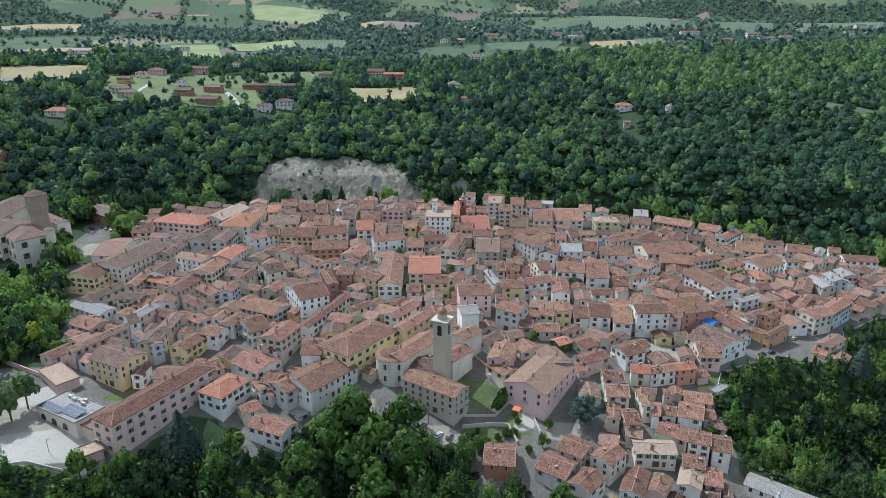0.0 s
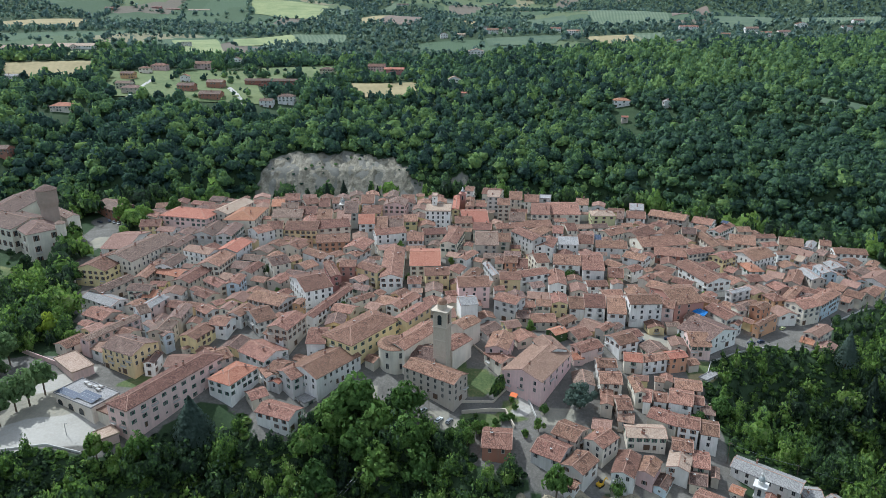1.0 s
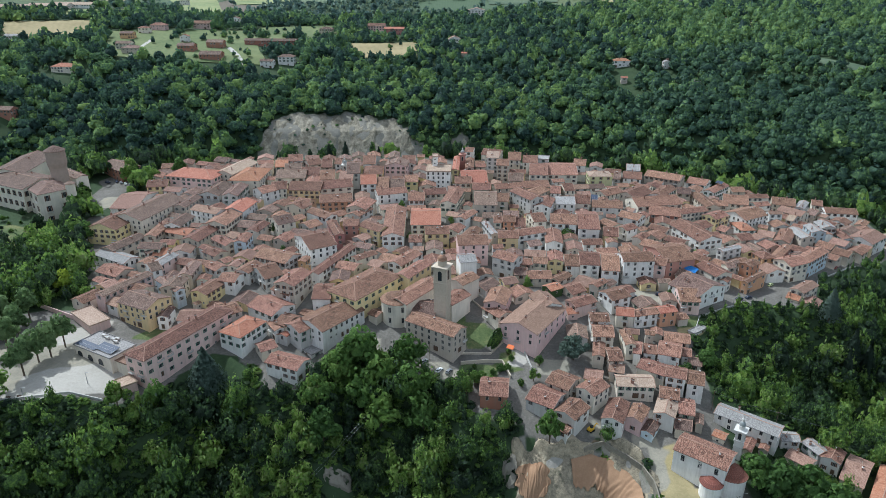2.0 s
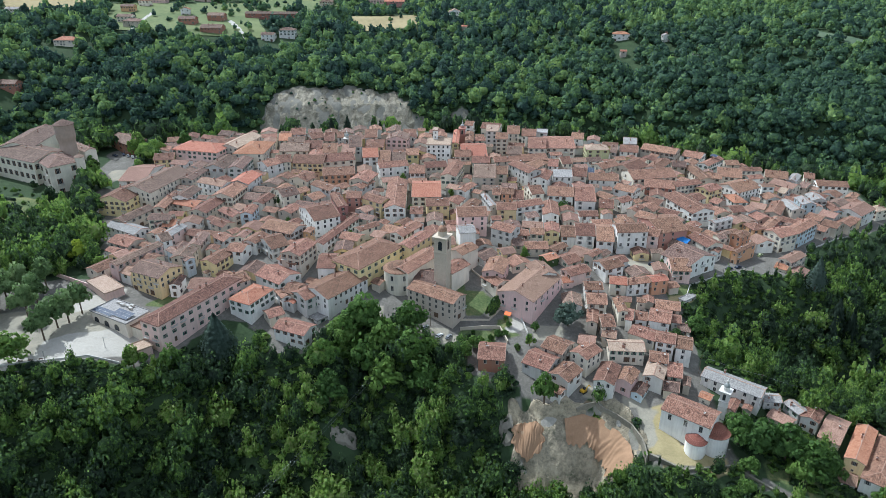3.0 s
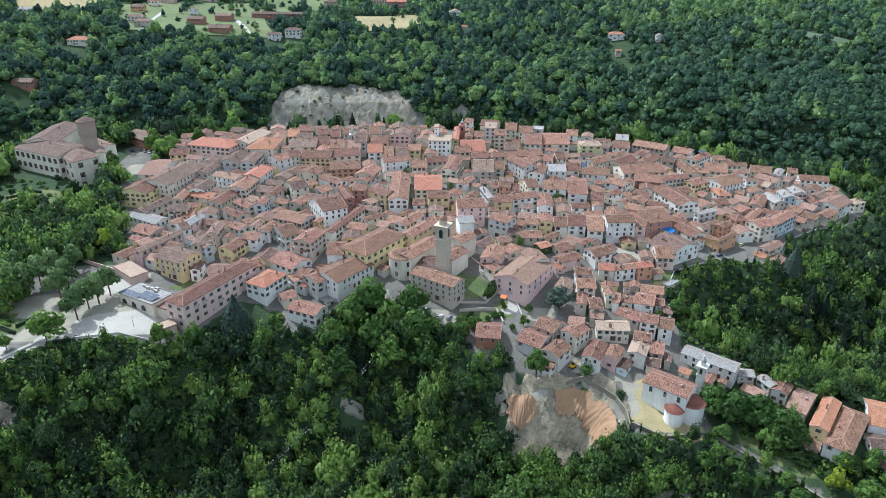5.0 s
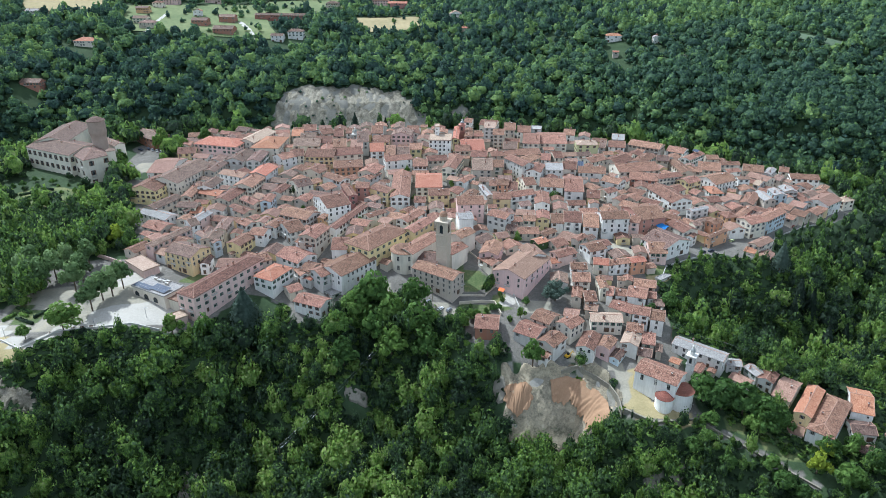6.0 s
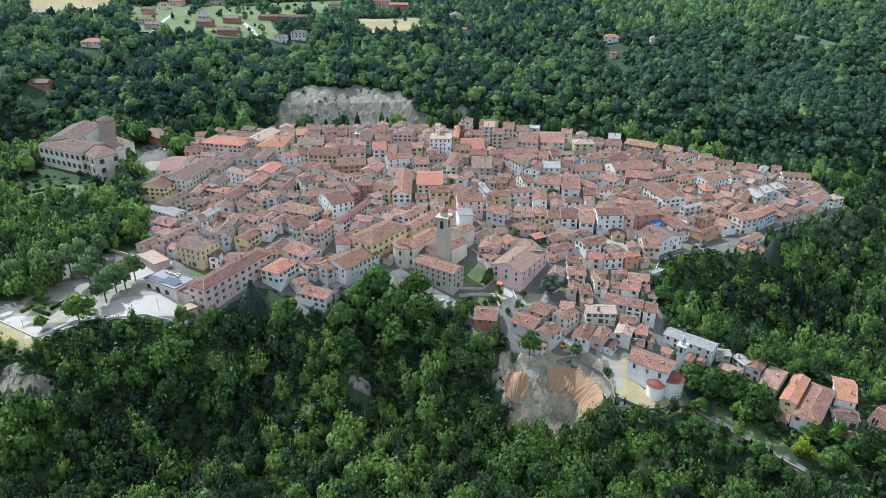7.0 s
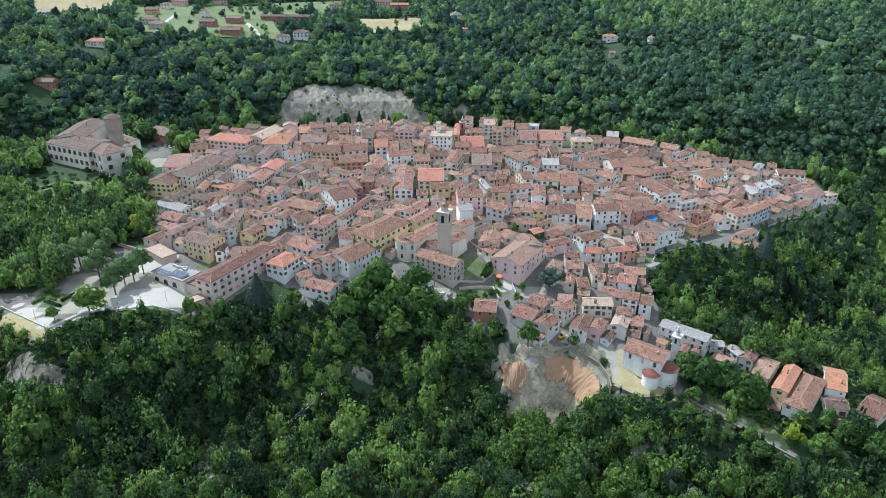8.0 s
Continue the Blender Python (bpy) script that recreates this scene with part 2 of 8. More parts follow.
def earth_material(name, pale, mid_tone, streaky=0.65, relief=1.0):
    n = Nodes(name, 0.95)
    at = n.coords()
    lumps, grain = n.noise(n.scaled(at, (0.12, 0.07, 0.16)), 1.0, 8, 0.72), n.noise(at, 0.9, 8, 0.8)
    c = n.ramp(n.math("ADD", n.math("MULTIPLY", lumps, 0.6), n.math("MULTIPLY", grain, 0.4)), [(0.34, (0.07, 0.085, 0.045)), (0.42, (0.18, 0.16, 0.115)), (0.52, mid_tone), (0.64, pale)])
    streaks = n.noise(n.scaled(at, (0.11, 0.05, 0.05)), 1.0, 7, 0.72)
    c = n.mix(n.ramp(streaks, [(0.46, (0, 0, 0)), (0.62, (streaky, streaky, streaky))]), c, (0.15, 0.13, 0.10))
    n.bump(n.math("ADD", grain, streaks), relief, 1.6 * relief)
    return n.done(c)


GROUND = ground_material()
EARTH = earth_material("bare_grey_earth", (0.46, 0.42, 0.34), (0.32, 0.288, 0.22), 0.6, 0.75)
MARL = earth_material("fresh_pale_marl", (0.52, 0.45, 0.33), (0.37, 0.315, 0.22), 0.35, 0.5)


def field_material(name, lo, hi, rows=0.0, gap=(0.05, 0.08, 0.045)):
    """A crop or meadow; rows is how strongly the planted lines show."""
    n = Nodes(name, 0.95)
    at = n.coords()
    tone = n.math("ADD", n.math("MULTIPLY", n.noise(at, 0.02, 5), 0.6), n.math("MULTIPLY", n.noise(at, 0.25, 5), 0.4))
    c = n.ramp(tone, [(0.36, lo), (0.62, hi)])
    if rows:
        wave = n.node("TexWave", Vector=n.coords("UV"), Scale=1.0, Distortion=0.3).outputs["Fac"]
        c = n.mix(n.math("MULTIPLY", wave, rows), c, gap)
    return n.done(c)


# right-hand hill fields: cloud shadow put into their dark green
CROP = {"wheat": field_material("ripe_corn", (0.24, 0.20, 0.10), (0.36, 0.295, 0.16), 0.15, (0.17, 0.15, 0.08)), "meadow": field_material("meadow_grass", (0.16, 0.20, 0.085), (0.28, 0.30, 0.14)), "garden": field_material("garden_lawns", (0.088, 0.125, 0.05), (0.17, 0.195, 0.085)), "shaded_meadow": field_material("cloud_shaded_grass", (0.065, 0.10, 0.065), (0.11, 0.145, 0.085)),
        "vines": field_material("vineyard_rows", (0.10, 0.14, 0.085), (0.16, 0.195, 0.12), 0.5), "plough": field_material("ploughed_soil", (0.15, 0.115, 0.09), (0.22, 0.17, 0.135), 0.3, (0.1, 0.08, 0.06)),
        "lane": field_material("pale_lane", (0.36, 0.34, 0.31), (0.46, 0.44, 0.40))}


# ---- mesh tools ----
def mesh_of(name, verts, faces, materials, which=None, uv=False):
    """A mesh from vertices and faces; uv: metres along and down each face."""
    me = bpy.data.meshes.new(name)
    me.from_pydata([tuple(v) for v in verts], [], [tuple(f) for f in faces])
    for m in materials:
        me.materials.append(m)
    if which is not None:
        me.polygons.foreach_set("material_index", which)
    if uv:
        layer = me.uv_layers.new(name="UVMap")
        for p in me.polygons:
            nrm = p.normal
            u = Vector((0, 0, 1)).cross(nrm)
            u = u.normalized() if u.length > 1e-4 else Vector((1, 0, 0))
            v = nrm.cross(u)
            for li in p.loop_indices:
                co = me.vertices[me.loops[li].vertex_index].co
                layer.data[li].uv = (co.dot(u), co.dot(v))
    me.update()
    return me


def under(name, me, parent, m=None, label=""):
    """One mesh object as a part of a thing or of a part."""
    ob = new(name, me)
    ob.parent = parent
    if m is not None:
        ob.matrix_basis = m
    return tagged(ob, label)


def base(name, m, label, category, group=""):
    ob = new(name)
    ob.empty_display_size = 0.5
    ob.matrix_basis = m
    return tagged(ob, label, category, group)


class Solid:
    """Gathers boxes, prisms and lathe shapes into one mesh."""

    def __init__(self):
        self.v, self.f, self.k = [], [], []

    def add(self, verts, faces, k=0):
        o = len(self.v)
        self.v += [tuple(v) for v in verts]
        self.f += [tuple(i + o for i in f) for f in faces]
        self.k += [k] * len(faces)
        return self

    def box(self, x0, x1, y0, y1, z0, z1, k=0, m=None):
        v = [(x0, y0, z0), (x1, y0, z0), (x1, y1, z0), (x0, y1, z0), (x0, y0, z1), (x1, y0, z1), (x1, y1, z1), (x0, y1, z1)]
        if m is not None:
            v = [m @ Vector(p) for p in v]
        return self.add(v, [(3, 2, 1, 0), (4, 5, 6, 7), (0, 1, 5, 4), (1, 2, 6, 5), (2, 3, 7, 6), (3, 0, 4, 7)], k)

    def cap(self, a, b, r, k=1):
        """A run of half-round ridge or verge tiles from a to b."""
        u = (b - a).normalized()
        side = u.cross(Vector((0, 0, 1))).normalized()
        up = side.cross(u)
        ring = [side * -r - up * 0.05, side * (-0.6 * r) + up * 0.1, side * (0.6 * r) + up * 0.1, side * r - up * 0.05]
        return self.add([p + q for p in (a, b) for q in ring], [(0, 1, 5, 4), (1, 2, 6, 5), (2, 3, 7, 6), (3, 2, 1, 0), (4, 5, 6, 7)], k)

    def lathe(self, rings, n=20, k=0, a0=0.0, a1=360.0, at=(0, 0)):
        """rings: (radius, z) from the bottom up."""
        full = a1 - a0 >= 360
        cols = n if full else n + 1
        v = []
        for r, z in rings:
            for i in range(cols):
                a = radians(a0 + (a1 - a0) * i / n)
                v.append((at[0] + r * math.cos(a), at[1] + r * math.sin(a), z))
        f = []
        for j in range(len(rings) - 1):
            for i in range(n):
                i2 = (i + 1) % cols
                f.append((j * cols + i, j * cols + i2, (j + 1) * cols + i2, (j + 1) * cols + i))
        f.append(tuple(range(cols))[::-1])
        f.append(tuple((len(rings) - 1) * cols + i for i in range(cols)))
        return self.add(v, f, k)

    def mesh(self, name, *materials, uv=False):
        return mesh_of(name, self.v, self.f, materials, self.k, uv)


def relief(name, xs, zs, cells, back, materials):
    """One joined panel facing -y: a grid whose cells, row by row from below, are (depth, material); None leaves a cell out."""
    v, f, k, seen_at = [], [], [], {}

    def at(x, y, z):
        key = (round(x, 4), round(y, 4), round(z, 4))
        if key not in seen_at:
            seen_at[key] = len(v)
            v.append(key)
        return seen_at[key]

    def cell(i, j):
        return cells[j][i] if 0 <= j < len(zs) - 1 and 0 <= i < len(xs) - 1 else None

    for j in range(len(zs) - 1):
        for i in range(len(xs) - 1):
            c = cell(i, j)
            if c is None:
                continue
            d, m = c
            x0, x1, z0, z1 = xs[i], xs[i + 1], zs[j], zs[j + 1]
            f.append((at(x0, -d, z0), at(x1, -d, z0), at(x1, -d, z1), at(x0, -d, z1)))
            k.append(m)
            for (ni, nj), (p, q) in (((i - 1, j), ((x0, z1), (x0, z0))), ((i + 1, j), ((x1, z0), (x1, z1))), ((i, j - 1), ((x0, z0), (x1, z0))), ((i, j + 1), ((x1, z1), (x0, z1)))):
                other = cell(ni, nj)
                deep = other[0] if other else -back
                if deep < d:
                    f.append((at(p[0], -d, p[1]), at(p[0], -deep, p[1]), at(q[0], -deep, q[1]), at(q[0], -d, q[1])))
                    k.append(m)
    return mesh_of(name, v, f, materials, k)


def window_mesh(name, w, h, shut=None, arched=False):
    """A pane set in a pale frame with a sill, and open shutters beside it; it stands on a wall, facing -y."""
    a, fr = w / 2, 0.09
    xs = [-a - fr, -a, -0.035, 0.035, a, a + fr]
    sill, pane, bar = (0.14, 1), (0.02, 0), (0.05, 1)
    rows = [[sill] * 5, [bar, pane, bar, pane, bar], [bar] * 5]
    zs = [-0.1, 0, h, h + 0.11]
    mats = [PANE, FRAME]
    if arched:
        zs = [-0.1, 0, h, h + w * 0.3, h + w * 0.45]
        rows = [[sill] * 5, [bar, pane, bar, pane, bar], [None, pane, bar, pane, None], [None, None, bar, None, None]]
    if shut:
        mats.append(shut)
        xs = [-a - fr - a, *xs, a + fr + a]
        rows = [[None, *r, None] if j != 1 else [(0.09, 2), *r, (0.09, 2)] for j, r in enumerate(rows)]
    return relief(name, xs, zs, rows, 0.02, mats)


WINDOW = {"plain": window_mesh("window_plain", 1.1, 1.7), "green": window_mesh("window_green", 1.0, 1.65, SHUT["green"]),
          "brown": window_mesh("window_brown", 1.0, 1.65, SHUT["brown"]), "grey": window_mesh("window_grey", 1.1, 1.65, SHUT["grey"]),
          "small": window_mesh("window_small", 0.8, 0.8), "arch": window_mesh("window_arch", 1.3, 1.9, None, True),
          "castle": window_mesh("window_castle", 1.5, 3.3, SHUT["brown"]), "tall": window_mesh("window_tall", 1.3, 2.6), "wide": window_mesh("window_wide", 1.7, 2.2, SHUT["green"])}


def door_mesh(name, w, h):
    a, jamb, leaf = w / 2, (0.1, 1), (0.03, 0)
    return relief(name, [-a - 0.16, -a, -0.04, 0.04, a, a + 0.16], [0, 0.25, h * 0.5, h * 0.56, h, h + 0.15],
                  [[jamb, leaf, leaf, leaf, jamb], [jamb, (0.06, 0), leaf, (0.06, 0), jamb], [jamb, leaf, leaf, leaf, jamb], [jamb, (0.06, 0), leaf, (0.06, 0), jamb], [jamb] * 5], 0.02, [WOOD, FRAME])


DOOR = door_mesh("door", 1.3, 2.3)
GATE = door_mesh("garage_door", 2.6, 2.6)


def chimney_mesh(name, w, d, h, roofed):
    s = Solid()
    s.box(-w / 2, w / 2, -d / 2, d / 2, -0.9, h, 0)
    s.box(-w / 2 - 0.1, w / 2 + 0.1, -d / 2 - 0.1, d / 2 + 0.1, h, h + 0.1, 1)
    if roofed:
        for x in (-w / 2, w / 2 - 0.12):
            s.box(x, x + 0.12, -d / 2, d / 2, h + 0.1, h + 0.4, 0)
        o = d / 2 + 0.12
        s.add([(-w / 2 - 0.1, -o, h + 0.4), (w / 2 + 0.1, -o, h + 0.4), (w / 2 + 0.1, o, h + 0.4), (-w / 2 - 0.1, o, h + 0.4), (-w / 2 - 0.1, 0, h + 0.62), (w / 2 + 0.1, 0, h + 0.62)],
              [(0, 1, 5, 4), (2, 3, 4, 5), (1, 2, 5), (3, 0, 4), (3, 2, 1, 0)], 2)
    else:
        for x in (-w / 4, w / 4):
            s.lathe([(0.12, h + 0.1), (0.1, h + 0.45)], 8, 2, at=(x, 0))
    return s.mesh(name, BRICK, CONCRETE, ROOF["r"])


CHIMNEY = [chimney_mesh("chimney_capped", 0.7, 0.55, 1.1, True), chimney_mesh("chimney_pots", 0.9, 0.5, 0.9, False), chimney_mesh("chimney_tall", 0.6, 0.6, 1.5, True)]


def balcony_mesh():
    """A slab and its thin railing."""
    slab, s = Solid().box(-1.5, 1.5, -1.05, 0.05, -0.15, 0, 0), Solid()
    for x0, x1, y0, y1 in ((-1.5, 1.5, -1.05, -1.0), (-1.5, -1.45, -1.0, 0.0), (1.45, 1.5, -1.0, 0.0)):
        s.box(x0, x1, y0, y1, 0.85, 0.95)
        n = int(max(x1 - x0, y1 - y0) / 0.5)
        for i in range(n + 1):
            a, b = (x0 + (x1 - x0 - 0.04) * i / n, y0) if x1 - x0 > 1 else (x0, y0 + (y1 - y0 - 0.04) * i / n)
            s.box(a, a + 0.04, b, b + 0.04, 0, 0.87)
    return slab.mesh("balcony", CONCRETE), s.mesh("railing", METAL)


BALCONY, RAILING = balcony_mesh()
DISH = Solid().lathe([(0.05, -0.3), (0.05, 1.2)], 6).add(*(lambda n: ([(0.1, 0, 1.5)] + [(0.32, 0.45 * math.cos(6.283 * i / n), 1.5 + 0.45 * math.sin(6.283 * i / n)) for i in range(n)], [(0, i + 1, (i + 1) % n + 1) for i in range(n)]))(10)).mesh("satellite_dish", FRAME)


def roof_mesh(w, d, kind, material, wall_z, pitch=0.34, thick=0.22):
    """A tiled roof over w by d metres, its eaves at wall_z; kind l: ridge along x, r: along y, h: hipped, rh: hipped, ridge along y, s: one slope, f: flat."""
    x, y, z = w / 2, d / 2, wall_z
    if kind == "f":
        s = Solid().box(-x, x, -y, y, z - 0.25, z, 0)
        for a in ((-x, x, -y, -y + 0.25), (-x, x, y - 0.25, y), (-x, -x + 0.25, -y + 0.25, y - 0.25), (x - 0.25, x, -y + 0.25, y - 0.25)):
            s.box(*a, z, z + 0.35, 0)
        return s.mesh("roof", material, uv=True), 0.0
    along_x = kind == "l" or (kind == "h" and w >= d)
    half, run = (y, x) if along_x else (x, y)
    rise = min(half * pitch, 3.6)
    inset = min(half, run * 0.98) if "h" in kind else 0.0
    e = [(-x, -y), (x, -y), (x, y), (-x, y)]
    ends = [(-run + inset, 0), (run - inset, 0)] if along_x else [(0, -run + inset), (0, run - inset)]
    top = [(*p, z) for p in e] + [(*p, z + rise) for p in ends]
    v = top + [(a, b, c - thick) for a, b, c in top]
    if along_x:
        f = [(0, 1, 5, 4), (2, 3, 4, 5)] + ([(1, 2, 5), (3, 0, 4)] if inset else [])
        caps = [(0, 4, 3), (1, 2, 5)]
    else:
        f = [(1, 2, 5, 4), (3, 0, 4, 5)] + ([(0, 1, 4), (2, 3, 5)] if inset else [])
        caps = [(0, 1, 4), (2, 3, 5)]
    g = [tuple(i + 6 for i in reversed(q)) for q in f]
    rim = []
    if inset:
        rim = [(0, 1), (1, 2), (2, 3), (3, 0)]
    elif along_x:
        rim = [(0, 1), (1, 5), (5, 2), (2, 3), (3, 4), (4, 0)]
    else:
        rim = [(1, 2), (2, 5), (5, 3), (3, 0), (0, 4), (4, 1)]
    g += [(b, a, a + 6, b + 6) for a, b in rim]
    s = Solid().add(v, f + g, 0)
    tips = [Vector((*p, z + rise)) for p in ends]
    s.cap(*tips, 0.19)
    corner = [Vector((*p, z)) for p in e]
    if inset:
        for i, j in ((0, 0), (3, 0), (1, 1), (2, 1)) if along_x else ((0, 0), (1, 0), (2, 1), (3, 1)):
            s.cap(corner[i], tips[j], 0.15)
    else:
        for i, j in ((0, 0), (3, 0), (1, 1), (2, 1)) if along_x else ((0, 0), (1, 0), (2, 1), (3, 1)):
            s.cap(corner[i].lerp(tips[j], 0.01), tips[j], 0.13)
    return s.mesh("roof", material, CAP, uv=True), rise


def wall_mesh(w, d, kind, rise, pitch_half, foot, z, material):
    """Walls with thickness as one closed body that follows the roof's underside at the gables."""
    x, y = w / 2, d / 2
    v = [(-x, -y, foot), (x, -y, foot), (x, y, foot), (-x, y, foot), (-x, -y, z), (x, -y, z), (x, y, z), (-x, y, z)]
    f = [(3, 2, 1, 0), (0, 1, 5, 4), (1, 2, 6, 5), (2, 3, 7, 6), (3, 0, 4, 7)]
    if kind == "l":
        v += [(-x, 0, z + rise), (x, 0, z + rise)]
        f += [(5, 6, 9), (7, 4, 8), (4, 5, 9, 8), (6, 7, 8, 9)]
    elif kind == "r":
        v += [(0, -y, z + rise), (0, y, z + rise)]
        f += [(4, 5, 8), (6, 7, 9), (5, 6, 9, 8), (7, 4, 8, 9)]
    else:
        f += [(4, 5, 6, 7)]
    return mesh_of("wall", v, f, [material])


WALL_WORDS = {"white": "white plastered", "cream": "cream plastered", "yellow": "yellow plastered", "lime": "pale yellow-green", "pink": "pink plastered", "salmon": "salmon-red", "orange": "ochre-orange",
              "grey": "grey rendered", "tan": "bare stone and tan render", "blue": "pale blue", "brick": "dull red", "ivy": "ivy-covered"}
ROOF_WORDS = {"r": "weathered terracotta tile roof", "d": "dark brown tile roof", "o": "bright orange tile roof", "p": "faded pinkish tile roof", "t": "pale tan tile roof", "g": "grey sheet roof", "s": "dark red tile roof"}
FLOOR_WORDS = {1: "single-storey", 2: "two-storey", 3: "three-storey", 4: "four-storey", 5: "tall", 6: "tall"}


def house(x, y, turn, w, d, ground, eave, kind, wall, roof, windows=True, name="house", category="house", group="town houses", label="", pitch=0.34, style="", storey=3.0, bay=0.0, shed=False):
    """A house whose eaves measure w by d; its first face looks along its own -y, the second along +x."""
    thing = base(name, pose(x, y, ground, 0, 0, turn), label, category, group)
    top = eave - ground
    over = 0.42
    rm, rise = roof_mesh(w, d, kind, ROOF[roof], top, pitch)
    ww, wd = max(w - 2 * over, 1.5), max(d - 2 * over, 1.5)
    half = (d if kind == "l" or (kind == "h" and w >= d) else w) / 2
    lift = -0.12 if kind == "f" else over * rise / half - 0.26
    gable = rise * (half - over) / half if kind in "lr" else 0.0
    under("wall", wall_mesh(ww, wd, kind, gable, half, -7.0, top + lift, WALL[wall]), thing)
    under("roof", rm, thing)
    floors = max(1, round(top / storey))
    if not label:
        tagged(thing, f"{FLOOR_WORDS[min(floors, 6)]} {WALL_WORDS[wall]} house with {ROOF_WORDS[roof]}")
    if windows:
        style = style or random.choice(("plain", "plain", "green", "brown", "grey", "brown"))
        for side, length, off in ((0, ww, wd / 2), (1, wd, ww / 2), (3, wd, ww / 2)):
            out = radians(turn + 90 * side - 90)
            if -x * math.cos(out) - (y + 50) * math.sin(out) < 0.12 * math.hypot(x, y + 50):
                continue
            turn_m = pose(0, 0, 0, 0, 0, 90 * side)
            count = max(1, int(length / (bay or random.uniform(3.0, 4.4))))
            for k in range(1 if shed else floors):
                z = top - 0.72 * storey - storey * k - (0.25 if floors > 2 else 0)
                if z < 0.3:
                    break
                ground_floor = z < 2.4
                for i in range(count):
                    if random.random() < (0.0 if bay else 0.35 if ground_floor else 0.12):
                        continue
                    u = (i + 0.5) * length / count - length / 2 + (0 if bay else random.uniform(-0.25, 0.25))
                    if ground_floor and random.random() < 0.3:
                        me = GATE if random.random() < 0.3 and length > 6 else DOOR
                        under("door", me, thing, turn_m @ pose(u, -off, 0.0))
                        continue
                    kindw = style if length > 4 and not (ground_floor and random.random() < 0.4) else "small"
                    if kindw != "small" and length / count < 2.3:
                        kindw = "plain"
                    if k < floors - 1 and not ground_floor and length > 5 and random.random() < 0.12:
                        under("railing", RAILING, under("balcony", BALCONY, thing, turn_m @ pose(u, -off, z - 0.85)))
                    under("window", WINDOW[kindw], thing, turn_m @ pose(u, -off, z))
    if kind != "f" and w * d > 50 and not shed:
        for _ in range(random.choice((1, 1, 2))):
            px, py = random.uniform(-0.33, 0.33) * w, random.uniform(-0.33, 0.33) * d
            t = abs(py) / (d / 2) if half == d / 2 else abs(px) / (w / 2)
            z = top + rise * (1 - t)
            if kind in ("h", "rh"):
                z = top + rise * min(1, min(w / 2 - abs(px), d / 2 - abs(py)) / min(w / 2, d / 2))
            under("chimney", random.choice(CHIMNEY), thing, pose(px, py, z + 0.1, 0, 0, random.choice((0, 90))))
        if random.random() < 0.3:
            px, py = (random.uniform(-0.3, 0.3) * w, 0) if half == d / 2 else (0, random.uniform(-0.3, 0.3) * d)
            under("satellite_dish", DISH, thing, pose(px, py, top + rise, 0, 0, 150 - turn + random.uniform(-15, 15)))
    return thing


def infill(x, y, turn, w, d, ground, eave, kind, wall, roof):
    """A low house or shed packed between the others."""
    house(x, y, turn, w, d, ground, eave, kind, wall, roof, windows=w > 8, name="low_house", group="low houses between the blocks", bay=5.0, shed=True)


# ---- the land ----
def step(a, b, v):
    """Smooth 0 to 1 as v goes from a to b."""
    t = np.clip((v - a) / (b - a), 0, 1)
    return t * t * (3 - 2 * t)


# the plateau's edge, anticlockwise from the square's corner
EDGE = [(-245, 214), (-194, 186), (-182, 199), (-150, 206), (-136, 205), (-121, 211), (-107, 240), (-97, 244), (-86, 238), (-79, 231), (-78, 224), (-62, 222), (-53, 240), (-40, 247), (-22, 246), (-13, 234), (4, 231),
        (12, 227), (14, 214), (31, 212), (43, 201), (58, 203), (66, 206.5), (76, 201.5), (82, 195.5), (84.5, 187), (83.5, 178), (95, 172), (115, 174), (137, 158), (160, 142),
        (176, 150), (197, 154), (222, 163), (220, 180), (206, 202), (188, 204), (168, 204), (150, 213), (134, 221), (119, 230), (120, 262), (128, 282), (148, 292), (170, 301), (179, 297), (200, 302), (207, 318),
        (216, 334), (247, 356), (274, 369), (304, 390), (305, 445), (235, 462), (180, 486), (110, 500), (-20, 500), (-130, 486), (-215, 472), (-300, 440), (-345, 370), (-335, 290)]


def edge_distance(x, y):
    """Metres outside the plateau's edge (minus: inside)."""
    best, inside = np.full(np.shape(x), 1e9), np.zeros(np.shape(x), bool)
    for (ax, ay), (bx, by) in zip(EDGE, EDGE[1:] + EDGE[:1]):
        dx, dy = bx - ax, by - ay
        t = np.clip(((x - ax) * dx + (y - ay) * dy) / (dx * dx + dy * dy), 0, 1)
        best = np.minimum(best, np.hypot(x - ax - t * dx, y - ay - t * dy))
        cross = (ay > y) != (by > y)
        inside ^= cross & (x < ax + (y - ay) * dx / (dy if dy else 1e-9))
    return np.where(inside, -best, best)


def town_level(x, y):
    """The built plateau: highest at the back, falling to the right and to the front."""
    g = -3 + 0.07 * (np.clip(y, 100, 500) - 330) - 0.045 * np.clip(x, -400, 400) - 8 * (np.clip(x, -320, 320) / 250) ** 2
    return g - 0.17 * np.maximum(290 - np.maximum(y, 130), 0) * np.clip((x + 150) / 60, 0, 1) + 1.9 * step(330, 285, y) * step(-150, -100, x) + 4 * step(-225, -265, x) * step(300, 340, y)


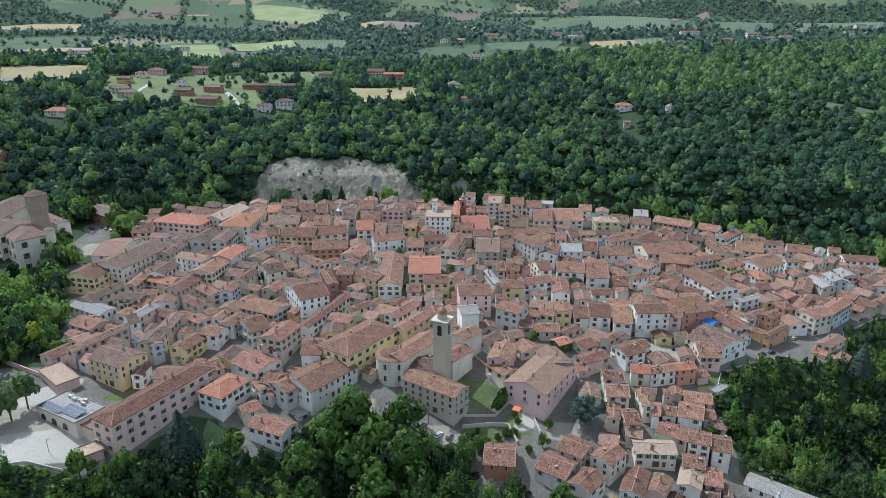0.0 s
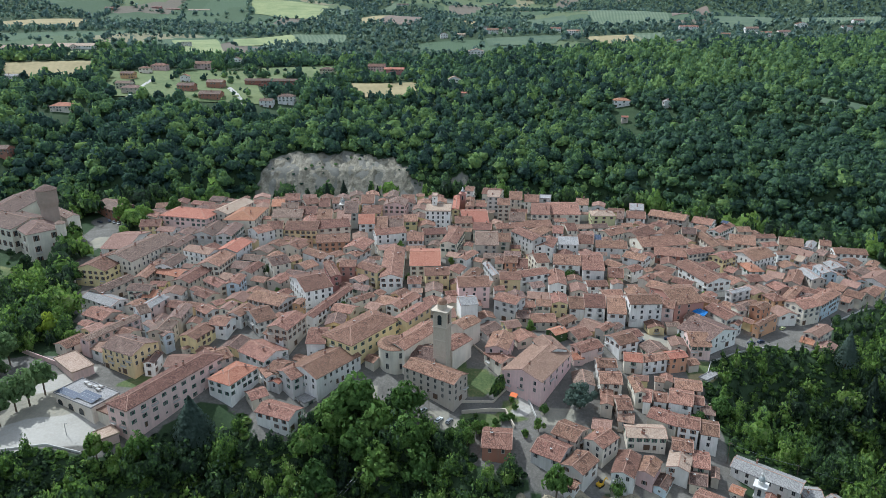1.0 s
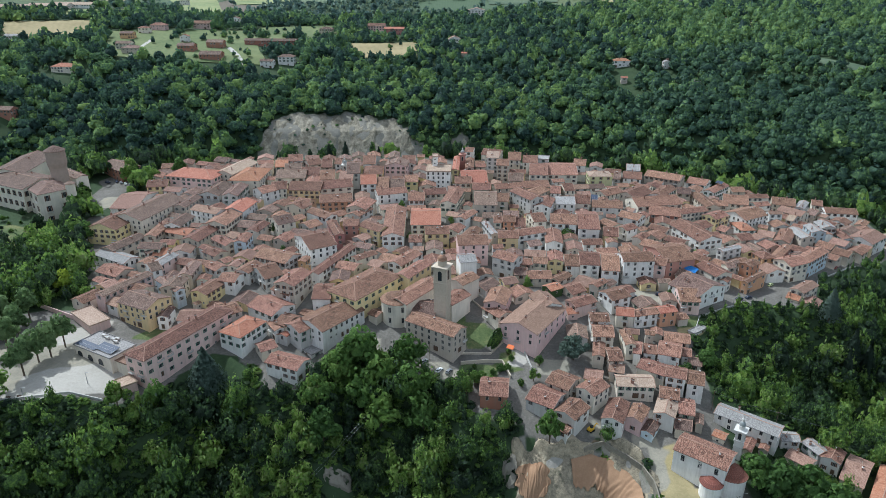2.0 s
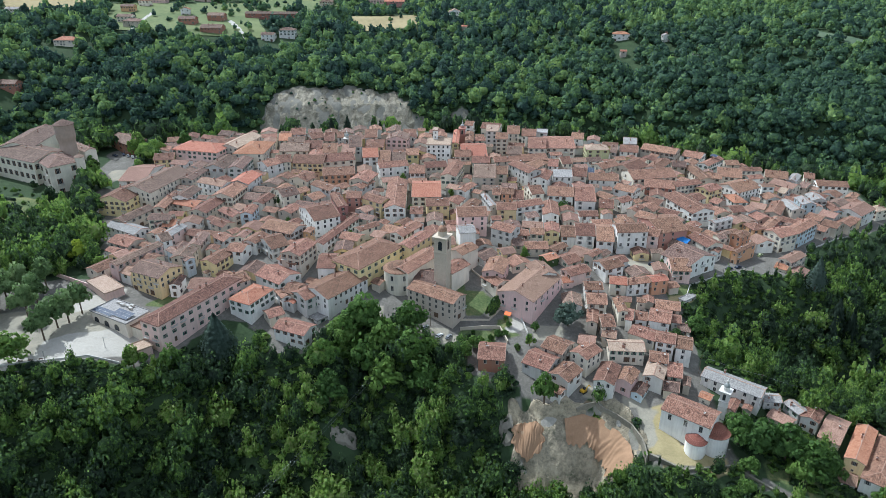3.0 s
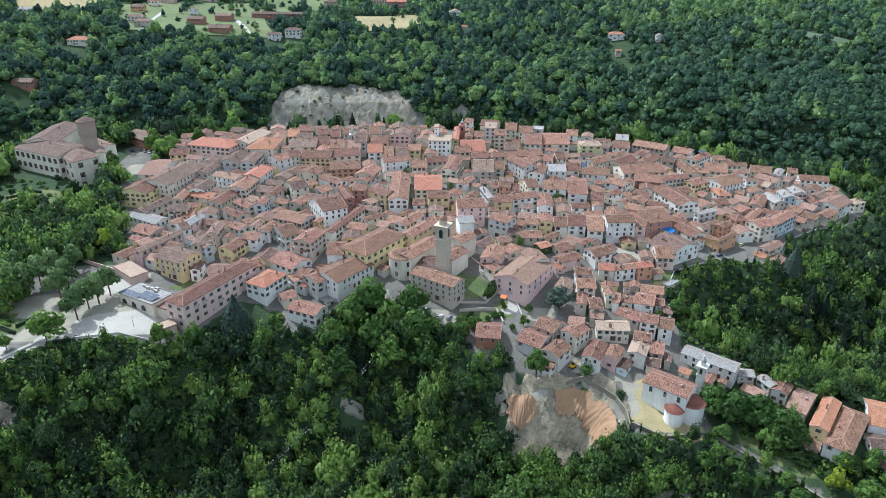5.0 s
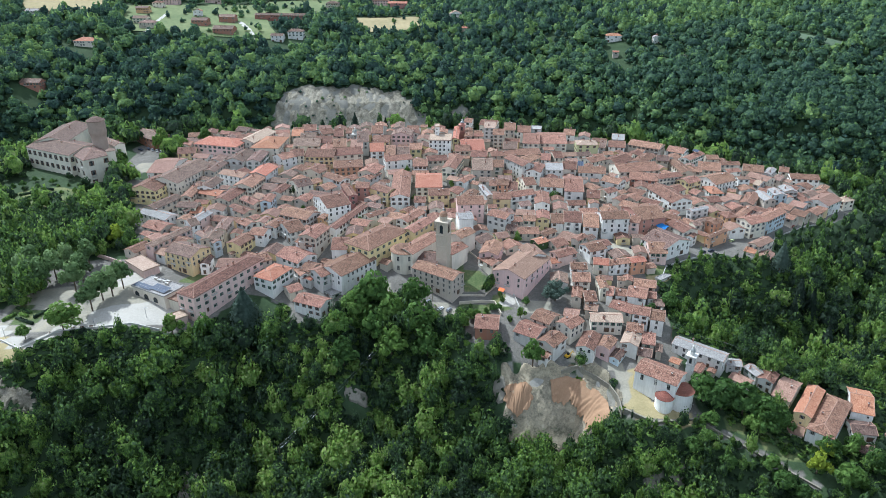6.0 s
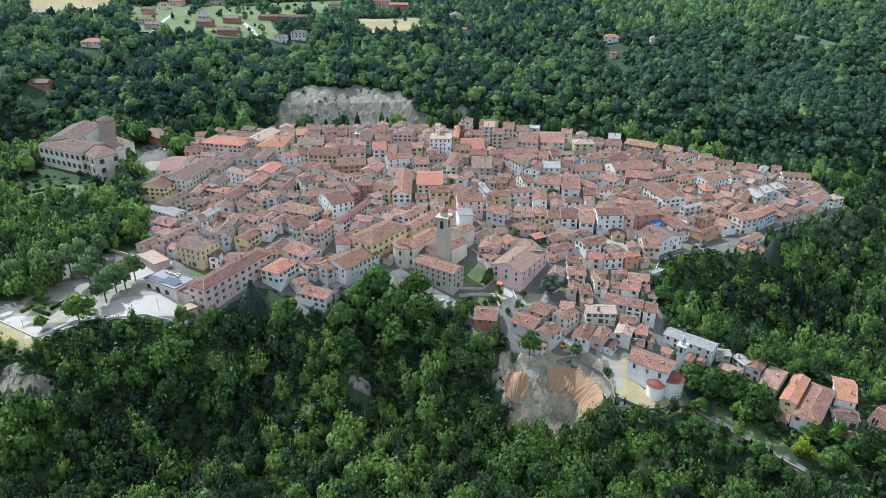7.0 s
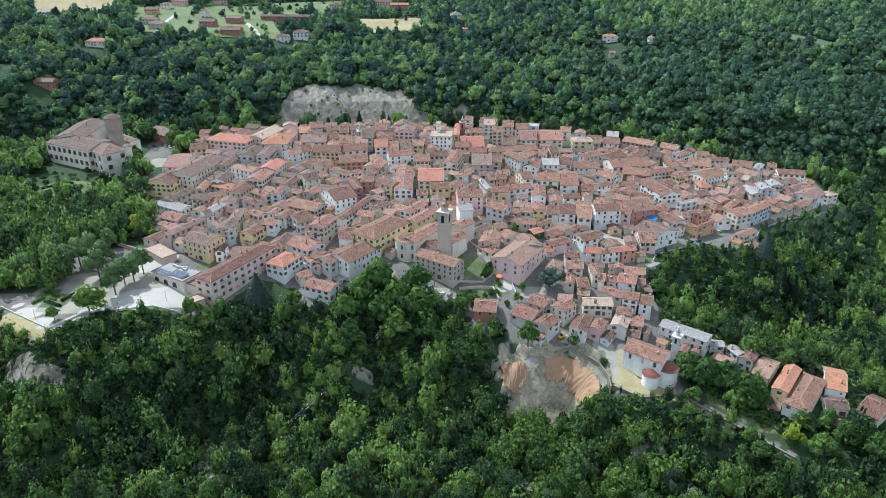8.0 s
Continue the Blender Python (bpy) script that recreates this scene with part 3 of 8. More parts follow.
def far_level(x, y):
    """The far side of the ravine, then fields and hills up to the horizon."""
    s = y + 0.45 * np.maximum(x - 120, 0) - 0.12 * np.minimum(x + 100, 0)
    z = np.interp(s, [545, 600, 640, 668, 720, 790, 830, 1040, 1470, 2000, 2700, 3600, 4800],
                  [-62, -58, -44, -6, 22, 40, 54, 80, 108, 138, 190, 250, 280])
    roll = np.sin(x / 310 + 1.3) * np.cos(y / 270) + 0.6 * np.sin(x / 130 + y / 190) + 1.2 * np.sin(x / 620 - y / 800 + 0.5)
    spurs = np.sin(x / 41 + 1.4 * np.sin(y / 95) + 0.8) + 0.7 * np.sin(x / 23 - y / 70) + 0.8 * np.sin(x / 88 + 2.1)
    open_scarp = step(-215, -190, x) * step(60, 30, x)
    return z + roll * np.interp(s, [560, 700, 1200, 2500], [0, 2.5, 11, 30]) + 6.5 * spurs * (1 - open_scarp) * step(585, 640, s) * step(800, 735, s)


def land(x, y):
    """The ground's height anywhere (arrays or numbers)."""
    d = edge_distance(x, y)
    out = np.maximum(d - 3, 0)
    steep = 0.78 + 0.1 * np.sin(x / 23) * np.cos(y / 31)
    floor = -62 - 34 * step(330, 130, y) * step(330, 120, x)
    cut = 7.0 * step(28, 36, x) * step(90, 84, x) * step(168, 176, y) * step(214, 208, y) * step(0.5, 4.5, d)
    cut = cut - 3.5 * np.exp(-((x - 36.5) / 5) ** 2 - ((y - 191) / 6) ** 2)
    town = np.maximum(town_level(x, y) - cut - steep * out * step(-1, 22, out) ** 0.4, floor)
    bumps = (np.sin(x / 11 + 2 * np.sin(y / 17)) * np.cos(y / 13) * 1.6 + 4 * np.sin(x / 37 + 1) * np.sin(y / 41)) * step(4, 40, d)
    far = far_level(x, y)
    behind = np.interp(-y, [-60, 100, 600, 1500, 4000], [-96, -95, -60, 10, 60])
    low = np.maximum(town + bumps, np.where(y < 100, behind, -200))
    k = 6.0
    h = np.clip(0.5 + 0.5 * (far - low) / k, 0, 1)
    return low + (far - low) * h + k * h * (1 - h)


# ---- the ground: one sheet from the square to the horizon ----
FIELDS = []


def field(kind, *corners):
    """A field by its four corners in the plan: near left, near right, far right, far left."""
    FIELDS.append((kind, corners))


field("wheat", (-553, 871), (-463, 881), (-492, 990), (-612, 970))
field("garden", (-392, 794), (-204, 792), (-270, 972), (-443, 924))
field("meadow", (-389, 1068), (-346, 1124), (-479, 1492), (-526, 1365))
field("meadow", (-386, 1328), (-284, 1402), (-329, 1540), (-446, 1498))
field("vines", (-274, 1351), (-181, 1346), (-202, 1461), (-326, 1537))
field("meadow", (-524, 1996), (-313, 1772), (-347, 2192), (-580, 2188))
field("vines", (-260, 1793), (-167, 2534), (-156, 2691), (-313, 2213))
field("plough", (-149, 1589), (-53, 1519), (-49, 1939), (-139, 2009))
field("wheat", (-184, 1617), (-152, 1601), (-134, 1811), (-196, 1725))
field("wheat", (-98, 830), (-30, 828), (-37, 933), (-129, 915))
field("wheat", (-949, 1529), (-822, 1614), (-899, 1800), (-1025, 1656))
field("meadow", (-553, 1023), (-477, 1054), (-501, 1132), (-579, 1090))
field("wheat", (49, 1523), (82, 1582), (113, 2002), (42, 1943))
field("shaded_meadow", (79, 1228), (194, 1211), (228, 1332), (79, 1313))
field("wheat", (262, 1190), (355, 1170), (375, 1406), (260, 1301))
field("vines", (334, 1214), (374, 1202), (461, 1469), (385, 1445))
field("wheat", (370, 917), (387, 880), (403, 885), (381, 963))
field("vines", (351, 1671), (519, 1619), (630, 2039), (410, 2039))
field("vines", (703, 1468), (776, 1265), (1029, 1685), (889, 1888))
field("shaded_meadow", (186, 1504), (305, 1705), (333, 1960), (224, 1924))
field("shaded_meadow", (384, 714), (431, 667), (435, 675), (393, 734))
field("garden", (-250, 925), (-138, 919), (-159, 1066), (-264, 1000))
field("lane", (-233, 789), (-228, 790), (-265, 858), (-270, 854))
field("lane", (-369, 793), (-365, 795), (-370, 886), (-375, 885))
field("shaded_meadow", (580, 1478), (664, 1433), (845, 1853), (627, 1636))
field("plough", (557, 1741), (805, 2150), (828, 2266), (676, 2161))


def in_field(x, y, corners, margin=0.0):
    """Above 0 inside the four corners."""
    d = np.full(np.shape(x), 1e9)
    for (ax, ay), (bx, by) in zip(corners, corners[1:] + corners[:1]):
        d = np.minimum(d, ((bx - ax) * (y - ay) - (by - ay) * (x - ax)) / math.hypot(bx - ax, by - ay))
    return d - margin


def patch(x, y, cx, cy, rx, ry, a=0.0):
    """1 inside a soft-cornered rectangle, 0 outside."""
    u = ((x - cx) * math.cos(a) + (y - cy) * math.sin(a)) / rx
    v = (-(x - cx) * math.sin(a) + (y - cy) * math.cos(a)) / ry
    return step(1.25, 0.85, (np.abs(u) ** 4 + np.abs(v) ** 4) ** 0.25)


def cliff(x, y):
    """The bare scarp across the ravine and a smaller one beside it, ragged at the edges."""
    rag = 4 * np.sin(x / 9 + y / 13) + 3.5 * np.sin(x / 4.1 - y / 6) + 2 * np.sin(x / 1.9 + y / 3.3)
    a = step(3, -3, np.maximum(-180 - x, x + 62 - 0.95 * (697 - y)) + 0.7 * rag) * step(3, -3, y - 692 + 0.5 * rag + 0.0022 * (x + 105) ** 2) * step(600, 606, y)
    b = step(3, -3, np.maximum(-6 - x, x - 26) + rag * 0.6) * step(3, -3, y - 668 + rag * 0.5 + np.abs(x - 20) * 0.5) * step(606, 612, y)
    return np.maximum(a, b)


def slide(x, y):
    """The fresh landslip under the road by the lower chapel."""
    rag = 1.6 * np.sin(x / 3.1 + y / 4) + 1.1 * np.sin(x / 1.7 - y / 2.3)
    return step(2, -2, np.maximum(np.abs(x - 55 - 0.1 * (190 - y)) - 24.5, np.abs(y - 190) - 12.5) + rag)


# bare rock showing through the front slope
ROCKS = [(-202.5, 170.6, 7.2, 4.3), (-188.0, 167.6, 7.9, 3.2), (-143.1, 160.3, 2.5, 4.1), (-113.1, 153.9, 3.3, 5.9), (-105.3, 139.2, 3.4, 6.4), (-43.1, 198.0, 5.0, 2.7), (26.8, 195.4, 2.6, 3.6), (38.0, 138.1, 2.4, 4.3), (91.8, 151.6, 3.0, 3.0), (102.8, 154.7, 3.4, 3.0), (107.7, 136.0, 5.7, 4.2)]


def park(x, y):
    """Above 0 in the wooded park between the square and the castle."""
    line = np.minimum(-(x + 178) - 0.5 * (y - 288), (y - 262) - 0.12 * (x + 230))
    corner = np.minimum(-(x + 207) - 0.35 * (y - 232), y - 219)
    return np.minimum(np.maximum(line, corner), 385 - y) * (edge_distance(x, y) < 4)


def lawn(x, y):
    return 15 - np.hypot((x + 261) / 1.7, y - 346)


def far_open(x, y):
    """Where the far hills carry vineyards and meadows in place of woods."""
    s = np.sin(x / 170 + 1.7 * np.sin(y / 390)) + np.sin(y / 145 + 1.3 * np.sin(x / 310)) + 0.6 * np.sin(x / 71 + y / 93)
    return step(-0.1, 0.25, s + 0.9 * step(1500, 2400, y) + 0.4 * step(100, -500, x) - 0.55) * step(1100, 1300, y + 0.1 * np.abs(x))


def axis(fine0, fine1, cell, lo, hi):
    """Grid lines: even where it matters, wider and wider outwards."""
    mid = list(np.arange(fine0, fine1 + 0.1, cell))
    s, v = cell, fine1
    while v < hi:
        s *= 1.09
        v += s
        mid.append(v)
    s, v = cell, fine0
    while v > lo:
        s *= 1.13
        v -= s
        mid.insert(0, v)
    return np.array(mid)


gx, gy = axis(-360, 360, 4.5, -4500, 4500), axis(100, 720, 4.5, -3500, 4700)
GX, GY = np.meshgrid(gx, gy)
GZ = land(GX, GY)
rough_at = np.maximum(cliff(GX, GY), 0.3 * slide(GX, GY))
GZ = GZ + rough_at * (1.1 * np.sin(GX / 7.3 + 1.5 * np.sin(GY / 9)) + 0.9 * np.sin(GX / 2.6 + GY / 7 + np.sin(GX / 13)) + 0.6 * np.random.default_rng(5).normal(size=GX.shape))
nx, ny = len(gx), len(gy)
ii = np.arange(nx * ny).reshape(ny, nx)
quads = np.stack([ii[:-1, :-1], ii[:-1, 1:], ii[1:, 1:], ii[1:, :-1]], -1).reshape(-1, 4)
me = mesh_of("ground", np.stack([GX, GY, GZ], -1).reshape(-1, 3).tolist(), quads.tolist(), [GROUND])
me.polygons.foreach_set("use_smooth", np.ones(len(quads), bool))
edge = edge_distance(GX, GY)
covers = {k: np.zeros(GX.shape) for k in ("meadow", "wheat", "vines", "plough", "bare", "clay", "paved")}
covers["open"] = far_open(GX, GY)
covers["bare"] = np.maximum(cliff(GX, GY), slide(GX, GY))
for cx, cy, rx, ry in ROCKS:
    covers["bare"] = np.maximum(covers["bare"], patch(GX, GY, cx, cy, rx, ry) * step(-0.2, 0.2, np.sin(GX * 1.1 + GY) + np.sin(GY * 0.9 - GX * 0.4)))
covers["clay"] = 0.5 * patch(GX, GY, 57, 203.5, 9, 2.2)
gardens = np.zeros(GX.shape)
for cx, cy, rx, ry, a in ((11, 262, 13, 9, -20), (150, 162, 9, 4, -35), (-205, 214, 10, 7, -25), (122, 276, 8, 6, 0), (-133, 250, 7, 6, -25), (-48, 316, 12, 6, 30), (16, 237, 9, 5, 0), (31, 243, 4, 7, 20), (-14, 247, 5, 3, 0), (149, 164, 9, 4.5, -45), (133, 172, 6, 2.2, -40)):
    gardens = np.maximum(gardens, patch(GX, GY, cx, cy, rx, ry, radians(a)))
covers["meadow"] = np.maximum(covers["meadow"], np.maximum(gardens, step(-2, 2, lawn(GX, GY))))
covers["paved"] = step(2, -2, edge) * (1 - gardens) * step(2, -2, park(GX, GY)) * np.maximum(step(-210, -200, GX) + step(385, 375, GY), np.maximum(patch(GX, GY, -226, 437, 15, 8, radians(-20)), patch(GX, GY, -226, 412, 9, 24)))
spur = step(114, 120, GX) * step(234, 226, GY)
lane = step(-6.5, -5, edge) * step(4, -4, GY - (176 - 0.72 * (GX - 118)))
covers["paved"] = np.clip(covers["paved"], 0, 1) * (1 - spur + spur * lane)
covers["pale"] = 0.45 * slide(GX, GY)
for cx, cy, rx, ry, a in ((-152, 216, 21, 9, 14), (-208, 199, 17, 2.6, -34), (-187, 195, 8, 2.6, 55), (-172, 202, 14, 3, 4), (-166, 250, 13, 5, 40), (37, 252, 3.0, 12, -20)):
    covers["pale"] = np.maximum(covers["pale"], patch(GX, GY, cx, cy, rx, ry, radians(a)))
covers["sand"] = np.max([patch(GX, GY, *k) for k in ((-182, 222, 34, 19, 0.14), (-2, 238, 9, 2.6, -0.35), (-34, 252, 3, 8, 0.35), (50, 243, 8, 4, 0.0), (68, 206, 8, 4, -0.5), (84, 203, 7, 3, -0.7), (86, 192, 2.2, 10, -0.17), (107, 297, 10, 6, 0.0), (-219, 404, 7, 9, 0.2))], axis=0) * (1 - gardens)
covers["dry"] = np.maximum(patch(GX, GY, -207, 191, 17, 5.5, radians(-30)), np.maximum(patch(GX, GY, 122, 271, 5, 3), np.maximum(patch(GX, GY, 98, 178, 15, 4, radians(-15)), patch(GX, GY, 92, 192, 4.5, 11, radians(-12)))))
for kind, values in covers.items():
    me.attributes.new(kind, "FLOAT", "POINT").data.foreach_set("value", values.reshape(-1).astype(np.float32))
ground = tagged(new("ground", me), "wooded hills, fields and a paved town plateau", "ground", kind="structure")


def bare_sheet(name, x0, x1, y0, y1, cell, where, amount, label, material=EARTH, lift=0.6):
    """Broken bare earth, finer than the ground sheet: gullies down the slope, ledges and crumbled lumps."""
    xs, ys = np.arange(x0, x1, cell), np.arange(y0, y1, cell)
    X, Y = np.meshgrid(xs, ys)
    inside = where(X, Y)
    Z = land(X, Y)
    rough = np.array([noise.fractal(Vector((px * 0.12, pz * 0.10, py * 0.05)), 0.9, 2.1, 5) * 1.2 + noise.ridged_multi_fractal(Vector((px * 0.055 + pz * 0.05, pz * 0.05, 9.0)), 0.9, 2.3, 6, 1.0, 2.0) * 0.7 for px, py, pz in zip(X.reshape(-1), Y.reshape(-1), Z.reshape(-1))]).reshape(X.shape)
    Z = Z + lift + amount * (rough - 0.6) * inside - 3.0 * (1 - inside)
    i = np.arange(X.size).reshape(X.shape)
    q = np.stack([i[:-1, :-1], i[:-1, 1:], i[1:, 1:], i[1:, :-1]], -1).reshape(-1, 4)
    keep = inside.reshape(-1)[q].max(1) > 0.05
    me = mesh_of(name, np.stack([X, Y, Z], -1).reshape(-1, 3).tolist(), q[keep].tolist(), [material])
    return tagged(new(name, me), label, "earth", kind="structure")


bare_sheet("bare_scarp", -205, 45, 600, 700, 1.6, cliff, 1.5, "pale grey bare clay scarp with gullies")
bare_sheet("slip_face", 24, 92, 172, 206, 0.7, slide, 0.8, "grey and brown bare earth of the fresh landslip", MARL, 1.7)

def ragged(cx, cy, rx, ry):
    """The outline of one outcrop: broken, with grown-over gaps."""
    def inside(px, py):
        rag = np.array([noise.fractal(Vector((a * 0.33, b * 0.33, cx)), 0.8, 2.2, 4) for a, b in zip(px.reshape(-1), py.reshape(-1))]).reshape(px.shape)
        return step(0.42, 0.62, patch(px, py, cx, cy, 1.1 * rx, 1.1 * ry) * (0.85 + 0.9 * rag))
    return inside


for cx, cy, rx, ry in ROCKS:
    # left outcrops: the EARTH material stands in for tree shade on the rock
    bare_sheet("rock_outcrop", cx - 2.0 * rx, cx + 2.0 * rx, cy - 2.0 * ry, cy + 2.0 * ry, 0.45, ragged(cx, cy, rx, ry), 0.6, "pale bare rock showing through the wooded slope", EARTH if cx < -150 else PALE_ROCK, 1.0)


# ---- fields and vineyards on the far side ----
def ground_height(x, y):
    i, j = np.clip(np.searchsorted(gx, x) - 1, 0, nx - 2), np.clip(np.searchsorted(gy, y) - 1, 0, ny - 2)
    u, v = (x - gx[i]) / (gx[i + 1] - gx[i]), (y - gy[j]) / (gy[j + 1] - gy[j])
    return (GZ[j, i] * (1 - u) + GZ[j, i + 1] * u) * (1 - v) + (GZ[j + 1, i] * (1 - u) + GZ[j + 1, i + 1] * u) * v


WORDS = {"wheat": "ripe straw-coloured corn field on the far hill", "meadow": "light green mown meadow among the woods", "vines": "vineyard in straight green rows on the hill", "plough": "brown ploughed field on the hill", "garden": "lawns and gardens between the houses across the ravine", "lane": "pale narrow lane between the houses", "shaded_meadow": "meadow on the far right hills, painted darker as under cloud"}
for kind, (a, b, c, d) in FIELDS:
    n1 = 24
    u, v = np.meshgrid(np.linspace(0, 1, n1), np.linspace(0, 1, n1))
    wob = 0.012 * np.sin(u * 9 + v * 7)
    x = (a[0] * (1 - u) + b[0] * u) * (1 - v) + (d[0] * (1 - u) + c[0] * u) * v + wob * abs(b[0] - a[0])
    y = (a[1] * (1 - u) + b[1] * u) * (1 - v) + (d[1] * (1 - u) + c[1] * u) * v + wob * abs(d[1] - a[1])
    i = np.arange(n1 * n1).reshape(n1, n1)
    q = np.stack([i[:-1, :-1], i[:-1, 1:], i[1:, 1:], i[1:, :-1]], -1).reshape(-1, 4)
    me = mesh_of("field", np.stack([x, y, ground_height(x, y) + 1.0], -1).reshape(-1, 3).tolist(), q.tolist(), [CROP[kind]])
    lay = me.uv_layers.new(name="UVMap")
    wide = math.hypot(b[0] - a[0], b[1] - a[1])
    uv = np.stack([u * wide / 22, v * 3], -1).reshape(-1, 2)[q.reshape(-1)]
    lay.data.foreach_set("uv", uv.reshape(-1).astype(np.float32))
    tagged(new("field" if kind != "lane" else "lane", me), WORDS[kind], "field" if kind != "lane" else "road", kind="structure")


# ---- the town, house by house: place, turn, eaves, ground and eaves level, ridge, wall, roof ----
house(-232.0, 454.0, -38, 27.3, 17.1, 9.2, 16.5, "l", "brick", "d")
house(-169.4, 430.0, -15, 36.2, 22.1, 8.0, 18.0, "h", "pink", "o", style="green")
house(-193.1, 421.1, 10, 13.5, 15.7, 7.3, 13.5, "l", "yellow", "r")
house(-145.9, 442.8, -17, 15.1, 33.4, 8.7, 18.3, "r", "cream", "t")
house(-133.2, 431.1, -3, 21.6, 30.8, 7.8, 17.0, "h", "cream", "o")
house(-149.0, 404.6, -9, 14.9, 23.6, 6.1, 14.3, "r", "grey", "d")
house(-135.7, 402.0, -3, 10.9, 23.2, 5.8, 14.8, "r", "grey", "d")
house(-199.0, 395.1, -2, 16.9, 34.7, 5.4, 10.6, "l", "grey", "p")
house(-179.8, 370.8, -17, 22.4, 41.3, 3.8, 13.5, "r", "cream", "d")
house(-193.4, 351.2, -12, 19.9, 22.9, 2.4, 11.6, "r", "yellow", "r")
house(-176.0, 314.4, -30, 25.2, 10.6, -0.1, 5.8, "l", "white", "g")
house(-177.9, 328.6, -24, 9.9, 23.3, 0.9, 7.9, "r", "tan", "d")
house(-159.9, 323.2, -4, 12.5, 9.9, 0.4, 8.4, "l", "cream", "d")
house(-160.9, 322.2, -39, 9.7, 8.8, 0.4, 6.5, "l", "grey", "d")
house(-154.3, 321.8, 2, 7.5, 11.3, 0.3, 5.4, "l", "cream", "o")
house(-147.2, 306.0, -17, 7.7, 16.2, -0.8, 7.3, "r", "pink", "g")
house(-150.1, 298.8, -50, 13.4, 5.5, -1.3, 6.8, "r", "white", "d")
house(-170.1, 298.6, -27, 15.7, 12.0, -1.2, 4.7, "l", "tan", "r")
house(-157.4, 280.6, -29, 6.8, 28.6, -2.5, 5.5, "r", "pink", "d")
house(-140.4, 262.9, -26, 19.3, 15.5, -4.5, 5.8, "l", "yellow", "d")
house(-136.5, 258.0, 1, 4.5, 7.6, -5.2, -0.3, "l", "yellow", "d")
house(-129.5, 259.4, -2, 5.4, 10.0, -5.3, 1.0, "r", "white", "d")
house(-134.4, 279.6, -42, 20.5, 5.5, -2.8, 5.8, "l", "blue", "d")
house(-132.3, 279.9, -3, 10.2, 12.1, -2.8, 6.1, "r", "tan", "d")
house(-130.1, 296.3, -0, 7.3, 16.7, -1.1, 6.6, "r", "tan", "d")
house(-124.1, 318.1, -37, 11.5, 9.0, -0.0, 6.8, "l", "tan", "r")
house(-118.3, 301.4, -39, 10.4, 8.4, -0.5, 5.6, "l", "grey", "r")
house(-116.0, 279.5, -22, 10.3, 14.6, -2.6, 4.0, "r", "yellow", "r")
house(-117.2, 275.5, -35, 3.3, 12.1, -4.6, -0.6, "r", "cream", "p")
house(-106.9, 288.4, -13, 9.7, 11.0, -1.0, 5.4, "l", "white", "r")
house(-122.3, 329.5, -42, 15.8, 7.7, 0.6, 8.7, "l", "tan", "r")
house(-111.9, 330.8, -3, 7.5, 13.0, 0.5, 9.6, "r", "blue", "r")
house(-108.8, 304.7, -13, 6.0, 9.8, -0.4, 5.8, "r", "cream", "p")
house(-100.6, 298.6, -21, 9.0, 12.9, -0.5, 6.2, "r", "white", "r")
house(-143.3, 370.2, -25, 20.5, 10.4, 3.6, 12.7, "l", "white", "p")
house(-130.6, 357.3, -11, 14.4, 21.0, 2.9, 11.4, "r", "cream", "r")
house(-126.4, 378.2, -11, 14.0, 20.8, 3.7, 12.2, "r", "white", "o")
house(-156.0, 355.1, -10, 11.4, 17.0, 2.7, 11.0, "r", "white", "d")
house(-152.1, 346.4, -22, 18.0, 11.1, 2.0, 8.1, "l", "cream", "o")
house(-137.7, 342.3, -16, 11.9, 28.1, 1.6, 8.9, "r", "tan", "r")
house(-160.7, 383.8, -10, 8.7, 20.5, 4.7, 13.0, "r", "tan", "d")
house(-165.1, 345.2, -2, 7.5, 22.9, 2.0, 9.3, "r", "tan", "r")
house(-117.1, 459.1, 7, 9.2, 17.9, 9.6, 16.6, "l", "cream", "o")
house(-108.7, 468.6, 8, 9.8, 16.7, 10.1, 18.1, "l", "white", "r")
house(-95.1, 460.3, -60, 14.3, 10.6, 9.2, 17.4, "r", "tan", "r")
house(-107.9, 454.1, 6, 12.3, 14.0, 9.1, 16.0, "l", "tan", "d")
house(-104.8, 435.8, 0, 20.6, 19.6, 7.7, 15.7, "l", "cream", "d")
house(-92.8, 440.9, 2, 13.1, 18.4, 7.8, 16.3, "l", "tan", "r")
house(-88.5, 426.0, 3, 10.3, 18.9, 6.7, 14.8, "r", "cream", "r")
house(-84.6, 461.1, 6, 7.5, 21.5, 9.1, 16.2, "l", "tan", "r")
house(-76.4, 463.3, 1, 4.9, 14.4, 9.0, 17.1, "l", "white", "r")
house(-80.2, 435.7, 5, 10.1, 22.9, 7.2, 15.2, "l", "cream", "r")
house(-66.7, 434.1, 2, 9.5, 22.7, 6.7, 14.8, "l", "cream", "p")
house(-63.4, 445.0, 5, 9.1, 29.0, 7.4, 17.5, "l", "grey", "d")
house(-54.3, 468.5, 3, 9.3, 21.9, 8.8, 16.7, "l", "white", "r")
house(-49.8, 447.8, 1, 14.0, 20.3, 7.2, 15.1, "h", "yellow", "r")
house(-33.5, 457.6, -6, 16.4, 16.1, 7.3, 17.3, "r", "pink", "d")
house(-36.4, 474.2, -0, 7.8, 16.9, 8.6, 18.9, "r", "tan", "d")
house(-50.8, 423.5, 6, 10.9, 22.0, 5.5, 15.5, "l", "white", "o")
house(-90.9, 413.5, -4, 21.8, 19.3, 5.9, 13.9, "l", "yellow", "r")
house(-73.1, 418.4, 16, 21.9, 18.3, 5.8, 13.8, "l", "cream", "r")
house(-108.6, 411.0, 10, 10.2, 16.8, 6.0, 15.1, "l", "cream", "r")
